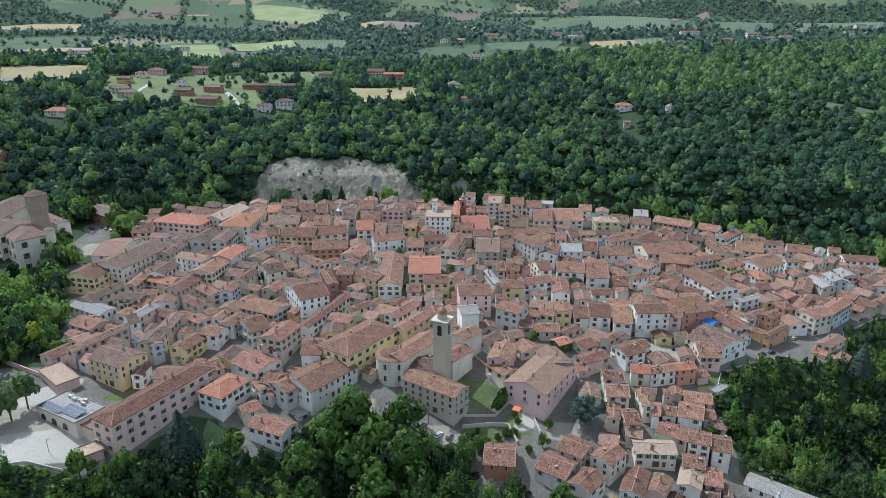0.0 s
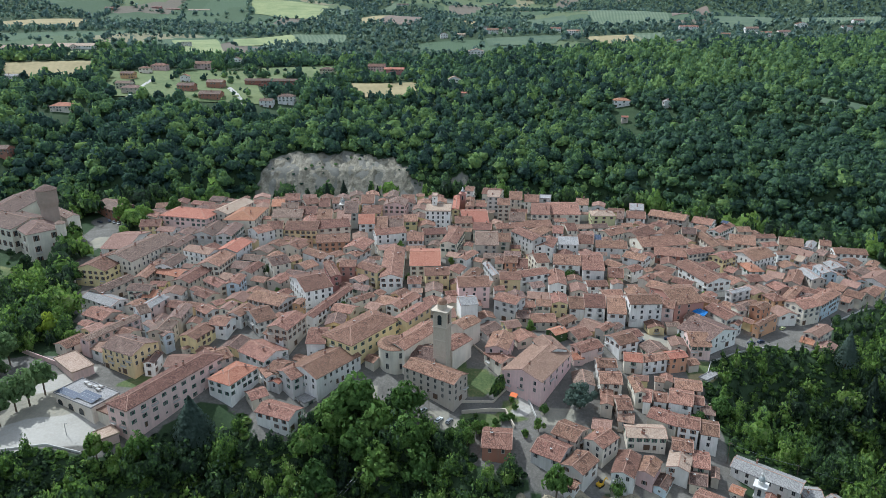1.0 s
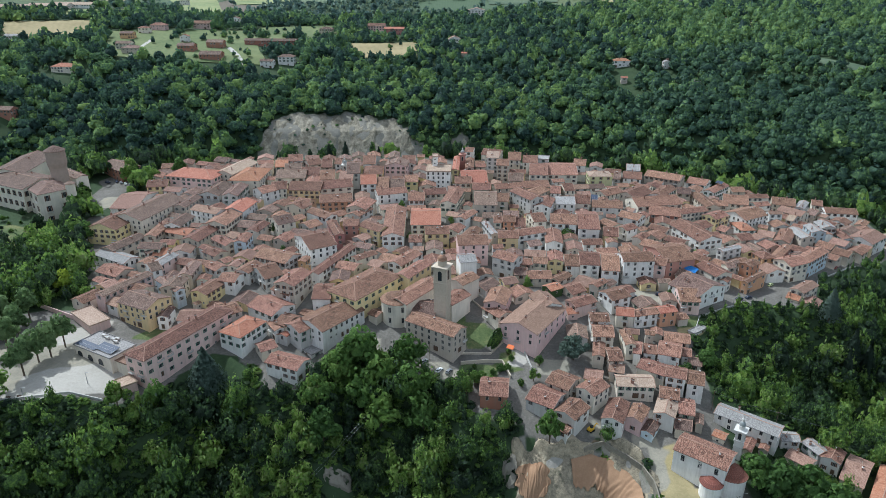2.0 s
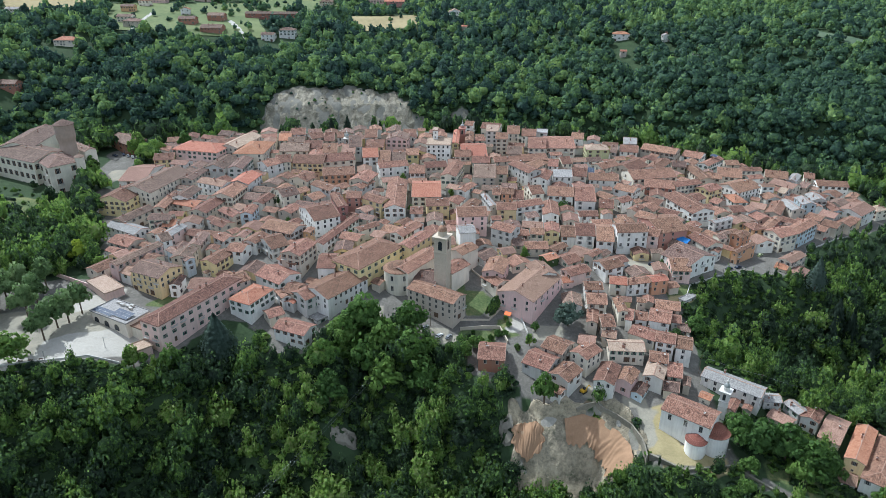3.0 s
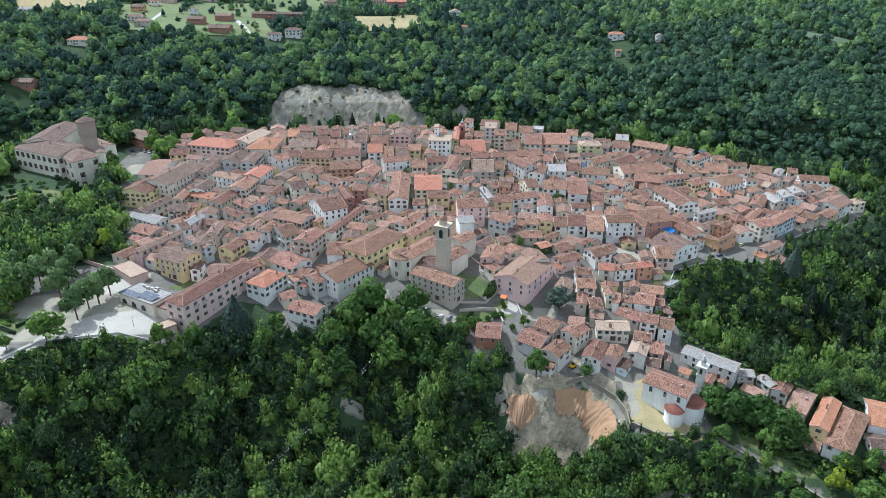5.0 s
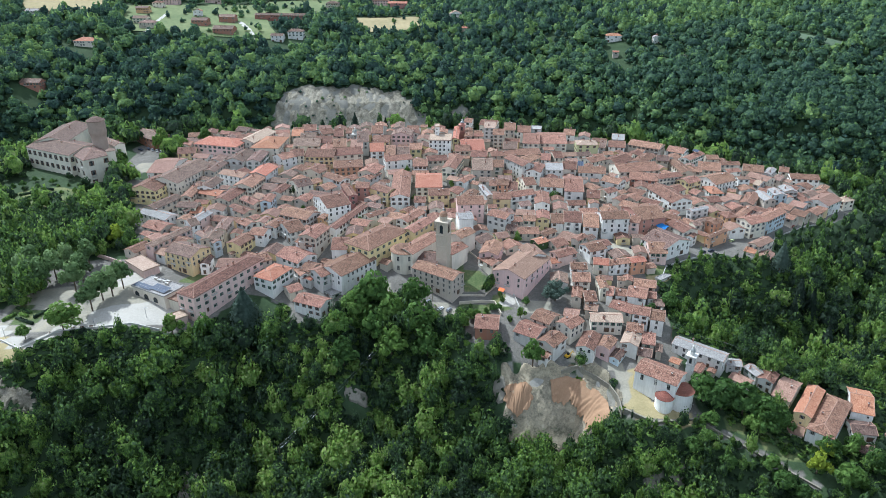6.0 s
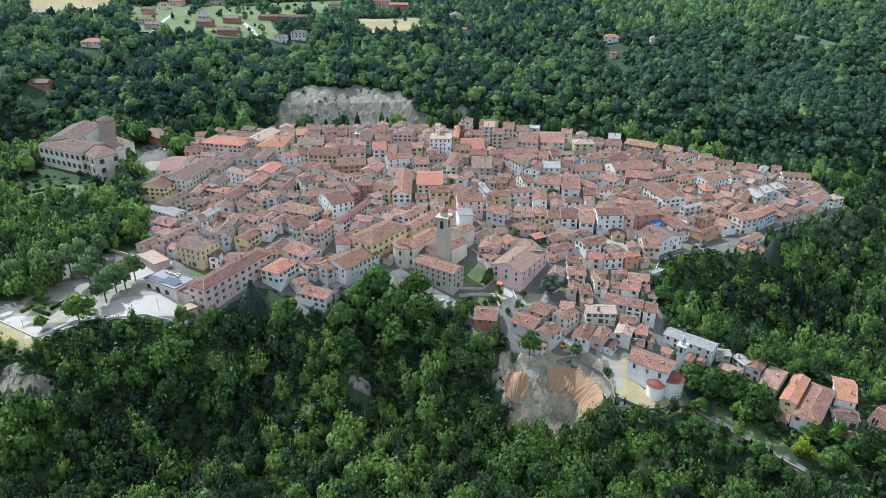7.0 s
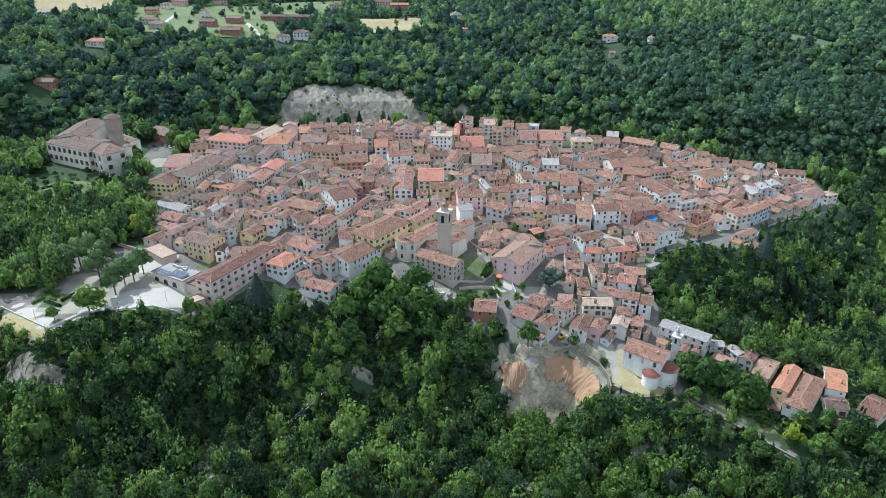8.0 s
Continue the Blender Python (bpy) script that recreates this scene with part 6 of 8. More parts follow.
infill(109.0, 394.0, 81, 7.0, 6.0, -4.9, -0.3, "r", "tan", "r")
infill(-125.0, 397.0, -15, 7.0, 6.0, 5.3, 9.8, "r", "tan", "r")
infill(16.0, 397.0, 77, 7.0, 6.0, 0.9, 6.4, "l", "cream", "r")
infill(46.0, 397.0, 86, 7.0, 6.0, -0.7, 5.2, "r", "yellow", "r")
infill(211.0, 397.0, 56, 7.0, 6.0, -13.5, -9.0, "r", "yellow", "r")
infill(-98.0, 400.0, 75, 7.0, 6.0, 5.1, 9.7, "r", "yellow", "r")
infill(124.0, 403.0, 51, 7.0, 6.0, -5.4, 0.8, "r", "white", "p")
infill(187.0, 406.0, -56, 7.0, 6.0, -10.6, -5.4, "l", "tan", "p")
infill(244.0, 409.0, 45, 7.0, 6.0, -16.1, -11.6, "r", "cream", "r")
infill(70.0, 412.0, 86, 7.0, 6.0, -1.0, 4.6, "l", "grey", "r")
infill(-20.0, 415.0, 1, 7.0, 6.0, 3.8, 8.5, "r", "yellow", "p")
infill(-119.0, 418.0, -80, 7.0, 6.0, 6.7, 12.1, "r", "tan", "p")
infill(109.0, 418.0, -8, 7.0, 6.0, -3.3, 2.9, "r", "grey", "r")
infill(118.0, 418.0, 82, 7.0, 6.0, -3.9, 1.1, "l", "cream", "r")
infill(-149.0, 421.0, 81, 7.0, 6.0, 7.2, 13.1, "r", "tan", "p")
infill(16.0, 421.0, 89, 7.0, 6.0, 2.6, 8.6, "r", "tan", "r")
infill(85.0, 421.0, -11, 7.0, 6.0, -1.4, 3.1, "r", "tan", "d")
infill(265.0, 424.0, 39, 7.0, 6.0, -17.3, -11.3, "r", "cream", "p")
infill(-119.0, 433.0, 87, 7.0, 6.0, 7.8, 13.5, "r", "cream", "r")
infill(-191.0, 439.0, 10, 7.0, 6.0, 8.6, 14.1, "r", "grey", "r")
infill(193.0, 439.0, -18, 7.0, 6.0, -8.8, -3.6, "r", "yellow", "d")
infill(-74.0, 451.0, 5, 7.0, 6.0, 8.1, 12.5, "r", "cream", "r")
infill(163.0, 451.0, -37, 7.0, 6.0, -5.3, 0.1, "r", "tan", "r")
infill(139.0, 454.0, 53, 7.0, 6.0, -3.0, 2.7, "l", "yellow", "r")
infill(166.0, 457.0, 53, 7.0, 6.0, -5.1, -0.8, "l", "tan", "d")
infill(226.0, 457.0, -90, 7.0, 6.0, -10.8, -5.3, "l", "white", "r")
infill(-155.0, 460.0, -15, 7.0, 6.0, 10.0, 15.2, "l", "tan", "r")
infill(34.0, 460.0, 84, 7.0, 6.0, 4.4, 9.9, "r", "tan", "d")
infill(160.0, 463.0, -37, 7.0, 6.0, -4.2, 1.2, "l", "white", "r")
infill(103.0, 469.0, 0, 7.0, 6.0, 0.7, 5.9, "l", "grey", "p")
infill(-155.0, 472.0, -15, 7.0, 6.0, 10.8, 15.3, "l", "cream", "d")
infill(-44.0, 472.0, -0, 7.0, 6.0, 8.7, 15.0, "r", "tan", "r")
infill(-146.0, 475.0, 75, 7.0, 6.0, 11.0, 15.9, "l", "tan", "r")
infill(-65.0, 475.0, -87, 7.0, 6.0, 9.5, 14.3, "l", "yellow", "d")
infill(28.0, 481.0, -3, 7.0, 6.0, 6.2, 11.6, "l", "white", "r")
infill(-17.0, 487.0, 90, 7.0, 6.0, 8.7, 14.8, "r", "yellow", "r")


# ---- homes and farms across the ravine ----
house(-404, 888, -4, 17.6, 10.9, 61.5, 69.2, "l", "orange", "d", name="country_house", group="houses across the ravine", pitch=0.42)
house(-386, 947, -4, 21.3, 13.2, 67.0, 74.7, "h", "pink", "r", name="country_house", group="houses across the ravine", pitch=0.42)
house(-386, 834, -4, 19.1, 11.8, 54.9, 62.6, "l", "cream", "d", name="country_house", group="houses across the ravine", pitch=0.42)
house(-369, 813, -4, 21.0, 13.0, 52.0, 59.7, "h", "tan", "d", name="country_house", group="houses across the ravine", pitch=0.42)
house(-329, 881, 5, 11.8, 8.0, 58.4, 66.1, "r", "white", "o", name="country_house", group="houses across the ravine", pitch=0.42)
house(-282, 856, -4, 21.3, 13.2, 53.8, 61.5, "l", "brick", "d", name="country_house", group="houses across the ravine", pitch=0.42)
house(-310, 832, -4, 21.0, 13.0, 52.5, 60.2, "l", "brick", "d", name="country_house", group="houses across the ravine", pitch=0.42)
house(-273, 806, -4, 25.9, 16.1, 45.4, 53.1, "l", "brick", "d", name="country_house", group="houses across the ravine", pitch=0.42)
house(-335, 976, -4, 24.2, 15.0, 67.0, 74.7, "l", "pink", "r", name="country_house", group="houses across the ravine", pitch=0.42)
house(-396, 923, -9, 15.4, 9.5, 65.2, 72.9, "h", "cream", "r", name="country_house", group="houses across the ravine", pitch=0.42)
house(-219, 880, -4, 68.0, 10.4, 53.2, 60.9, "l", "brick", "d", name="country_house", group="houses across the ravine", pitch=0.42)
house(-184, 804, -4, 19.5, 12.1, 40.2, 50.4, "h", "white", "d", name="country_house", group="houses across the ravine", pitch=0.42)
house(-205, 794, -9, 16.0, 9.9, 38.9, 46.6, "l", "white", "d", name="country_house", group="houses across the ravine", pitch=0.42)
house(-165, 986, -4, 19.4, 12.0, 58.5, 66.2, "h", "tan", "d", name="country_house", group="houses across the ravine", pitch=0.42)
house(-96, 1010, -4, 25.3, 15.7, 58.1, 68.3, "l", "pink", "r", name="country_house", group="houses across the ravine", pitch=0.42)
house(-70, 999, -4, 29.2, 12.0, 57.2, 64.9, "l", "salmon", "o", name="country_house", group="houses across the ravine", pitch=0.42)
house(15, 923, 4, 16.6, 11.2, 50.9, 58.6, "r", "white", "t", name="country_house", group="houses across the ravine", pitch=0.42)
house(26, 841, -25, 8.2, 6.4, 44.4, 49.6, "l", "tan", "o", name="country_house", group="houses across the ravine", pitch=0.42)
house(53, 1133, -4, 26.6, 16.5, 72.0, 82.2, "r", "white", "t", name="country_house", group="houses across the ravine", pitch=0.42)
house(75, 1445, -4, 34.1, 12.0, 106.5, 111.7, "f", "white", "g", name="country_house", group="houses across the ravine", pitch=0.42)
house(96, 1377, -4, 22.9, 14.2, 100.0, 107.7, "l", "white", "r", name="country_house", group="houses across the ravine", pitch=0.42)
house(126, 1393, -4, 19.4, 12.0, 101.7, 109.4, "h", "cream", "d", name="country_house", group="houses across the ravine", pitch=0.42)
house(2, 1341, 4, 14.9, 9.2, 93.1, 100.8, "r", "white", "r", name="country_house", group="houses across the ravine", pitch=0.42)
house(35, 1345, -26, 16.8, 10.4, 95.2, 100.4, "l", "cream", "t", name="country_house", group="houses across the ravine", pitch=0.42)
house(222, 1402, -4, 21.6, 13.4, 101.5, 109.2, "l", "white", "r", name="country_house", group="houses across the ravine", pitch=0.42)
house(244, 1352, 3, 17.1, 10.6, 98.7, 106.4, "l", "white", "t", name="country_house", group="houses across the ravine", pitch=0.42)
house(261, 1356, -26, 15.4, 9.5, 98.6, 106.3, "l", "cream", "r", name="country_house", group="houses across the ravine", pitch=0.42)
house(379, 1129, -4, 19.8, 12.2, 89.3, 97.0, "r", "white", "r", name="country_house", group="houses across the ravine", pitch=0.42)
house(515, 1492, -4, 39.4, 12.0, 102.9, 110.6, "l", "white", "r", name="country_house", group="houses across the ravine", pitch=0.42)
house(520, 1301, -26, 17.5, 10.9, 94.6, 102.3, "l", "white", "r", name="country_house", group="houses across the ravine", pitch=0.42)
house(599, 1380, -4, 25.0, 15.5, 102.3, 110.0, "l", "white", "d", name="country_house", group="houses across the ravine", pitch=0.42)
house(584, 1288, -4, 27.4, 12.0, 97.3, 105.0, "l", "white", "r", name="country_house", group="houses across the ravine", pitch=0.42)
house(616, 1282, -4, 21.7, 13.4, 99.4, 107.1, "l", "cream", "d", name="country_house", group="houses across the ravine", pitch=0.42)
house(687, 1364, -4, 21.1, 13.1, 110.8, 118.5, "r", "white", "r", name="country_house", group="houses across the ravine", pitch=0.42)
house(712, 1253, -4, 18.0, 11.1, 108.1, 115.8, "l", "white", "d", name="country_house", group="houses across the ravine", pitch=0.42)
house(766, 1315, -4, 19.0, 11.8, 118.1, 125.8, "l", "white", "d", name="country_house", group="houses across the ravine", pitch=0.42)
house(204, 780, -4, 19.0, 11.8, 41.0, 48.7, "h", "white", "o", name="country_house", group="houses across the ravine", pitch=0.42)
house(249, 757, 3, 8.9, 7.2, 42.3, 50.0, "r", "white", "g", name="country_house", group="houses across the ravine", pitch=0.42)
house(-425, 762, -4, 25.4, 15.8, 37.7, 45.4, "h", "cream", "o", name="country_house", group="houses across the ravine", pitch=0.42)
house(-619, 1115, -4, 66.0, 23.2, 85.4, 90.6, "l", "cream", "t", name="country_house", group="houses across the ravine", pitch=0.42)
house(-588, 1132, -4, 66.0, 23.2, 86.1, 91.3, "l", "white", "t", name="country_house", group="houses across the ravine", pitch=0.42)
house(-663, 1103, -4, 55.5, 23.2, 84.4, 89.6, "l", "cream", "t", name="country_house", group="houses across the ravine", pitch=0.42)
house(-710, 2091, -4, 64.3, 13.6, 139.2, 142.0, "l", "white", "t", name="country_house", group="houses across the ravine", pitch=0.42)
house(-303, 1025, 2, 14.8, 9.2, 69.1, 76.8, "r", "white", "d", name="country_house", group="houses across the ravine", pitch=0.42)
house(-459, 1260, -26, 16.7, 10.4, 82.9, 90.6, "f", "grey", "g", name="country_house", group="houses across the ravine", pitch=0.42)
house(199, 741, -6, 7.5, 6.4, 30.1, 35.3, "l", "tan", "o", name="country_house", group="houses across the ravine", pitch=0.42)
house(267, 708, 2, 7.4, 6.4, 31.5, 36.7, "r", "grey", "g", name="country_house", group="houses across the ravine", pitch=0.42)
house(-788, 2104, -4, 46.8, 12.0, 142.1, 144.9, "l", "brick", "d", name="country_house", group="houses across the ravine", pitch=0.42)
house(-933, 2011, -4, 24.6, 15.3, 142.6, 147.8, "l", "brick", "d", name="country_house", group="houses across the ravine", pitch=0.42)
house(-840, 2109, -4, 28.4, 10.4, 145.5, 150.7, "l", "salmon", "d", name="country_house", group="houses across the ravine", pitch=0.42)
house(-146, 2600, -4, 43.4, 13.6, 153.8, 159.0, "l", "white", "d", name="country_house", group="houses across the ravine", pitch=0.42)
house(185, 2753, -4, 46.0, 12.0, 153.6, 158.8, "r", "pink", "d", name="country_house", group="houses across the ravine", pitch=0.42)
house(-538, 864, -4, 18.4, 11.4, 60.5, 68.2, "l", "grey", "g", name="country_house", group="houses across the ravine", pitch=0.42)
house(-444, 666, -4, 22.4, 13.9, 8.3, 16.0, "l", "brick", "d", name="country_house", group="houses across the ravine", pitch=0.42)
house(-493, 677, -5, 17.6, 10.9, 17.5, 25.2, "l", "tan", "d", name="country_house", group="houses across the ravine", pitch=0.42)


# ---- towers and churches ----
def arch_opening(w, h, depth=0.12):
    """A dark arched opening in a stone surround, facing -y."""
    n, s = 8, Solid()
    for k, (ww, hh, y) in enumerate(((w, h, -depth), (w + 0.5, h + 0.25, -depth + 0.06))):
        pts = [(-ww / 2, 0), (ww / 2, 0)] + [(ww / 2 * math.cos(math.pi * i / n), hh - ww / 2 + ww / 2 * math.sin(math.pi * i / n)) for i in range(n + 1)]
        m = len(pts)
        s.add([(a, y, b) for a, b in pts] + [(a, 0.1, b) for a, b in pts], [tuple(range(m))] + [((i + 1) % m, i, i + m, (i + 1) % m + m) for i in range(m)], k)
    return s.mesh("arched_opening", PANE, STONE)


BELFRY = arch_opening(1.7, 4.2)
LOW_ARCH = arch_opening(3.0, 3.0)
DOME = tiles("dome_tiles", [(0.3, (0.22, 0.11, 0.07)), (0.5, (0.36, 0.20, 0.13)), (0.7, (0.44, 0.29, 0.20))], 0.05)
KEEP = plain("weathered_keep_stone", (0.34, 0.27, 0.22), 0.95, grain=0.45, scale=0.7)
LEAD = plain("dull_lead_sheet", (0.30, 0.32, 0.31), 0.5, 0.3)


def bell_tower(x, y, turn, side, foot, shaft, belfry, dome, wall, label, cupola=DOME, octagon=True):
    """A square tower: shaft, belfry with an arch on each face, cornices, drum, dome and lantern. Heights are levels."""
    t = base("bell_tower", pose(x, y, foot, 0, 0, turn), label, "tower")
    a = side / 2
    s = Solid().box(-a, a, -a, a, -6, shaft - foot)
    for z in (0.45, 0.75):
        zz = (shaft - foot) * z
        s.box(-a - 0.12, a + 0.12, -a - 0.12, a + 0.12, zz, zz + 0.25)
    under("shaft", s.mesh("shaft", wall), t)
    s = Solid().box(-a - 0.3, a + 0.3, -a - 0.3, a + 0.3, shaft - foot, shaft - foot + 0.4).box(-a + 0.1, a - 0.1, -a + 0.1, a - 0.1, shaft - foot + 0.4, belfry - foot)
    for i in range(4):
        m = pose(0, 0, 0, 0, 0, 90 * i)
        s.box(-a - 0.04, -a + 0.9, -a - 0.04, -a + 0.9, shaft - foot + 0.4, belfry - foot, 0, m)
    stage = under("belfry", s.mesh("belfry", wall), t)
    scale = (belfry - shaft) / 6.6
    for i in range(4):
        under("arched_opening", BELFRY, stage, pose(0, 0, 0, 0, 0, 90 * i) @ pose(0, -a + 0.1, shaft - foot + 0.4 + 0.9 * scale) @ Matrix.Scale(scale, 4))
    s = Solid().box(-a - 0.45, a + 0.45, -a - 0.45, a + 0.45, belfry - foot, belfry - foot + 0.35).box(-a - 0.8, a + 0.8, -a - 0.8, a + 0.8, belfry - foot + 0.35, belfry - foot + 0.75)
    under("cornice", s.mesh("cornice", wall), t)
    z, r = belfry - foot + 0.75, a * 0.72
    tall = dome - belfry - 0.75
    under("drum", Solid().lathe([(r, z), (r, z + tall * 0.42), (r + 0.25, z + tall * 0.43), (r + 0.25, z + tall * 0.48)], 8 if octagon else 16).mesh("drum", wall), t)
    z2, hh = z + tall * 0.48, tall * 0.52
    under("dome", Solid().lathe([(r * math.cos(q * 0.157) + 0.02, z2 + hh * math.sin(q * 0.157)) for q in range(10)], 16).mesh("dome", cupola, uv=True), t)
    under("lantern", Solid().lathe([(0.45, dome - foot - 0.2), (0.45, dome - foot + 1.0), (0.65, dome - foot + 1.05), (0.1, dome - foot + 1.7), (0.06, dome - foot + 3.0)], 8).mesh("lantern", CONCRETE), t)
    return t


bell_tower(-0.3, 264.5, -23, 6.2, -11, 14.5, 22.0, 28.0, STONE, "tall stone church bell tower with a brown tiled dome")
bell_tower(118.6, 199, -35, 3.3, -36, -24.5, -20.0, -15.6, WALL["grey"], "small pale bell tower with a lead dome beside the white chapel", LEAD)
bell_tower(14.6, 478, -5, 4.2, 4, 13.0, 18.0, 21.6, WALL["salmon"], "red plastered bell tower with a small dome", LEAD)
bell_tower(-71, 455, 0, 3.6, 4, 12.5, 16.5, 20.5, WALL["grey"], "slender grey bell tower among the roofs", LEAD)


def round_body(name, x, y, r, foot, eave, rise, wall, roof, label, category, rings=((1, 0),), doors=()):
    """A round tower or apse under a low conical tiled roof."""
    t = base(name, pose(x, y, foot), label, category)
    h = eave - foot
    under("wall", Solid().lathe([(r * rings[0][0], -5)] + [(r * f, h * z) for f, z in rings] + [(r * rings[-1][0], h)], 28).mesh("wall", wall), t)
    o = r * rings[-1][0] + 0.4
    under("roof", Solid().lathe([(o, h - 0.2), (o, h), (o * 0.5, h + rise * 0.55), (0.15, h + rise)], 28).mesh("roof", roof, uv=True), t)
    for a, z, kind in doors:
        under("window", WINDOW[kind], t, pose(0, 0, 0, 0, 0, a) @ pose(0, -r * 0.997, z))
    return t


round_body("church_apse", -22, 270.5, 7.8, -13.5, 2.7, 2.6, WALL["cream"], ROOF["r"], "round cream apse of the parish church with a tiled cone roof", "church",
           doors=[(-25, 12.0, "tall"), (-25, 6.5, "tall"), (22, 12.0, "tall"), (22, 6.5, "tall")])
round_body("castle_tower", -248, 402, 5.5, 12, 41.6, 3.2, KEEP, ROOF["d"], "round stone castle keep flaring towards a low tiled roof", "tower",
           rings=((1.0, 0), (0.93, 0.55), (0.95, 0.62), (1.08, 0.72)))
round_body("castle_turret", -232.0, 382.9, 2.8, 8, 25.5, 1.6, WALL["cream"], ROOF["d"], "small round corner turret of the castle", "tower")
round_body("chapel_apse", 101.5, 180.7, 4.0, -37.6, -29.6, 2.4, WALL["white"], ROOF["s"], "small round white side apse of the lower chapel", "church")
round_body("chapel_choir", 109.9, 183.7, 5.7, -37.6, -27.6, 3.0, WALL["white"], ROOF["s"], "round white choir of the lower chapel with dark red tiles", "church")


# ---- the square: arcade, solar panels, walls ----
def solar_panel(x, y, z, turn, w, d, tilt=8):
    t = base("solar_panel", pose(x, y, z, tilt, 0, turn), "dark blue solar panels on a low metal rack on a roof", "solar panel", "solar panels")
    under("rack", Solid().box(-w / 2, w / 2, -d / 2, d / 2, -0.12, 0).mesh("rack", METAL), t)
    n = max(2, round(w / 1.1))
    for j in range(max(1, round(d / 1.7))):
        for i in range(n):
            x0, y0 = -w / 2 + i * w / n, -d / 2 + j * 1.7
            under("panel", Solid().box(x0 + 0.04, x0 + w / n - 0.04, y0 + 0.04, min(y0 + 1.66, d / 2), 0.004, 0.04).mesh("panel", SOLAR), t)


def wall_run(name, points, height, thick, material, label, drop=4.0):
    """A garden or retaining wall along a line, following the ground."""
    s = Solid()
    for (ax, ay), (bx, by) in zip(points, points[1:]):
        n = max(1, int(math.hypot(bx - ax, by - ay) / 4))
        for i in range(n):
            p, q = (ax + (bx - ax) * i / n, ay + (by - ay) * i / n), (ax + (bx - ax) * (i + 1) / n, ay + (by - ay) * (i + 1) / n)
            u = Vector((q[0] - p[0], q[1] - p[1], 0)).normalized()
            o = Vector((-u.y, u.x, 0)) * thick / 2
            zp, zq = float(land(*p)), float(land(*q))
            v = [Vector((*p, zp - drop)) - o, Vector((*q, zq - drop)) - o, Vector((*q, zq - drop)) + o, Vector((*p, zp - drop)) + o]
            w = [Vector((*p, zp + height)) - o, Vector((*q, zq + height)) - o, Vector((*q, zq + height)) + o, Vector((*p, zp + height)) + o]
            s.add(v + w, [(3, 2, 1, 0), (4, 5, 6, 7), (0, 1, 5, 4), (1, 2, 6, 5), (2, 3, 7, 6), (3, 0, 4, 7)])
    return tagged(new(name, s.mesh(name, material)), label, "wall", kind="structure")


wall_run("slip_wall", [(57, 200), (65.5, 203.4), (74.2, 198.8), (79.4, 193.6), (81.8, 186), (81.6, 177)], 3.4, 0.6, RUBBLE, "tall rubble stone wall holding the lane above the slip", 12)
wall_run("retaining_wall", [(82.8, 178), (95, 171.6), (115, 174.6), (137, 158.6), (159, 143)], 0.9, 0.9, RUBBLE, "tall rubble stone retaining wall along the lane and chapel garden", 11)
wall_run("parapet", [(-244, 215), (-194, 187), (-183, 200), (-150, 207), (-137, 206)], 0.9, 0.35, CONCRETE, "low pale parapet round the square")
wall_run("garden_wall", [(-196, 272), (-176, 262), (-160, 252)], 2.2, 0.4, WALL["pink"], "pink plastered garden wall by the square", 1)
wall_run("churchyard_wall", [(2, 247), (22, 248), (33, 262), (14, 285)], 1.0, 0.4, STONE, "grey stone wall round the churchyard lawn", 2)
wall_run("upper_road_wall", [(208, 319), (216.5, 333.2), (247, 355.2), (262, 362)], 0.8, 0.35, CONCRETE, "low concrete wall along the outer road", 4)
wall_run("garden_terrace_wall", [(8, 241), (20, 243), (27, 243), (30, 234)], 1.6, 0.5, STONE, "old rough stone wall above the church garden", 3)
wall_run("lane_wall", [(33, 262), (38, 249), (40, 240)], 1.2, 0.4, CONCRETE, "pale wall beside the steep lane", 2)
wall_run("road_wall", [(121.5, 266), (129.5, 281.5), (148.5, 291.2), (170, 300)], 0.8, 0.35, CONCRETE, "low concrete wall along the outer road", 4)
for u in (-0.36, -0.08, 0.2):
    under("arched_door", LOW_ARCH, arcade, pose(u * 24.4, -6.29, 0))
for u in (-0.3, 0.02, 0.32):
    under("window", WINDOW["tall"], chapel, pose(u * 20.5, -6.31, 7.5))
solar_panel(-153.3, 232.4, -0.4, -29, 12.2, 3.4)
solar_panel(-143.4, 229.2, -0.1, -29, 10.3, 5.0)

HOMES = [(ob.location.x, ob.location.y, max(p.dimensions.x, p.dimensions.y) / 2) for ob in scene.objects if ob.get("category") in ("house", "church", "castle") for p in ob.children if p.name.startswith("wall")]


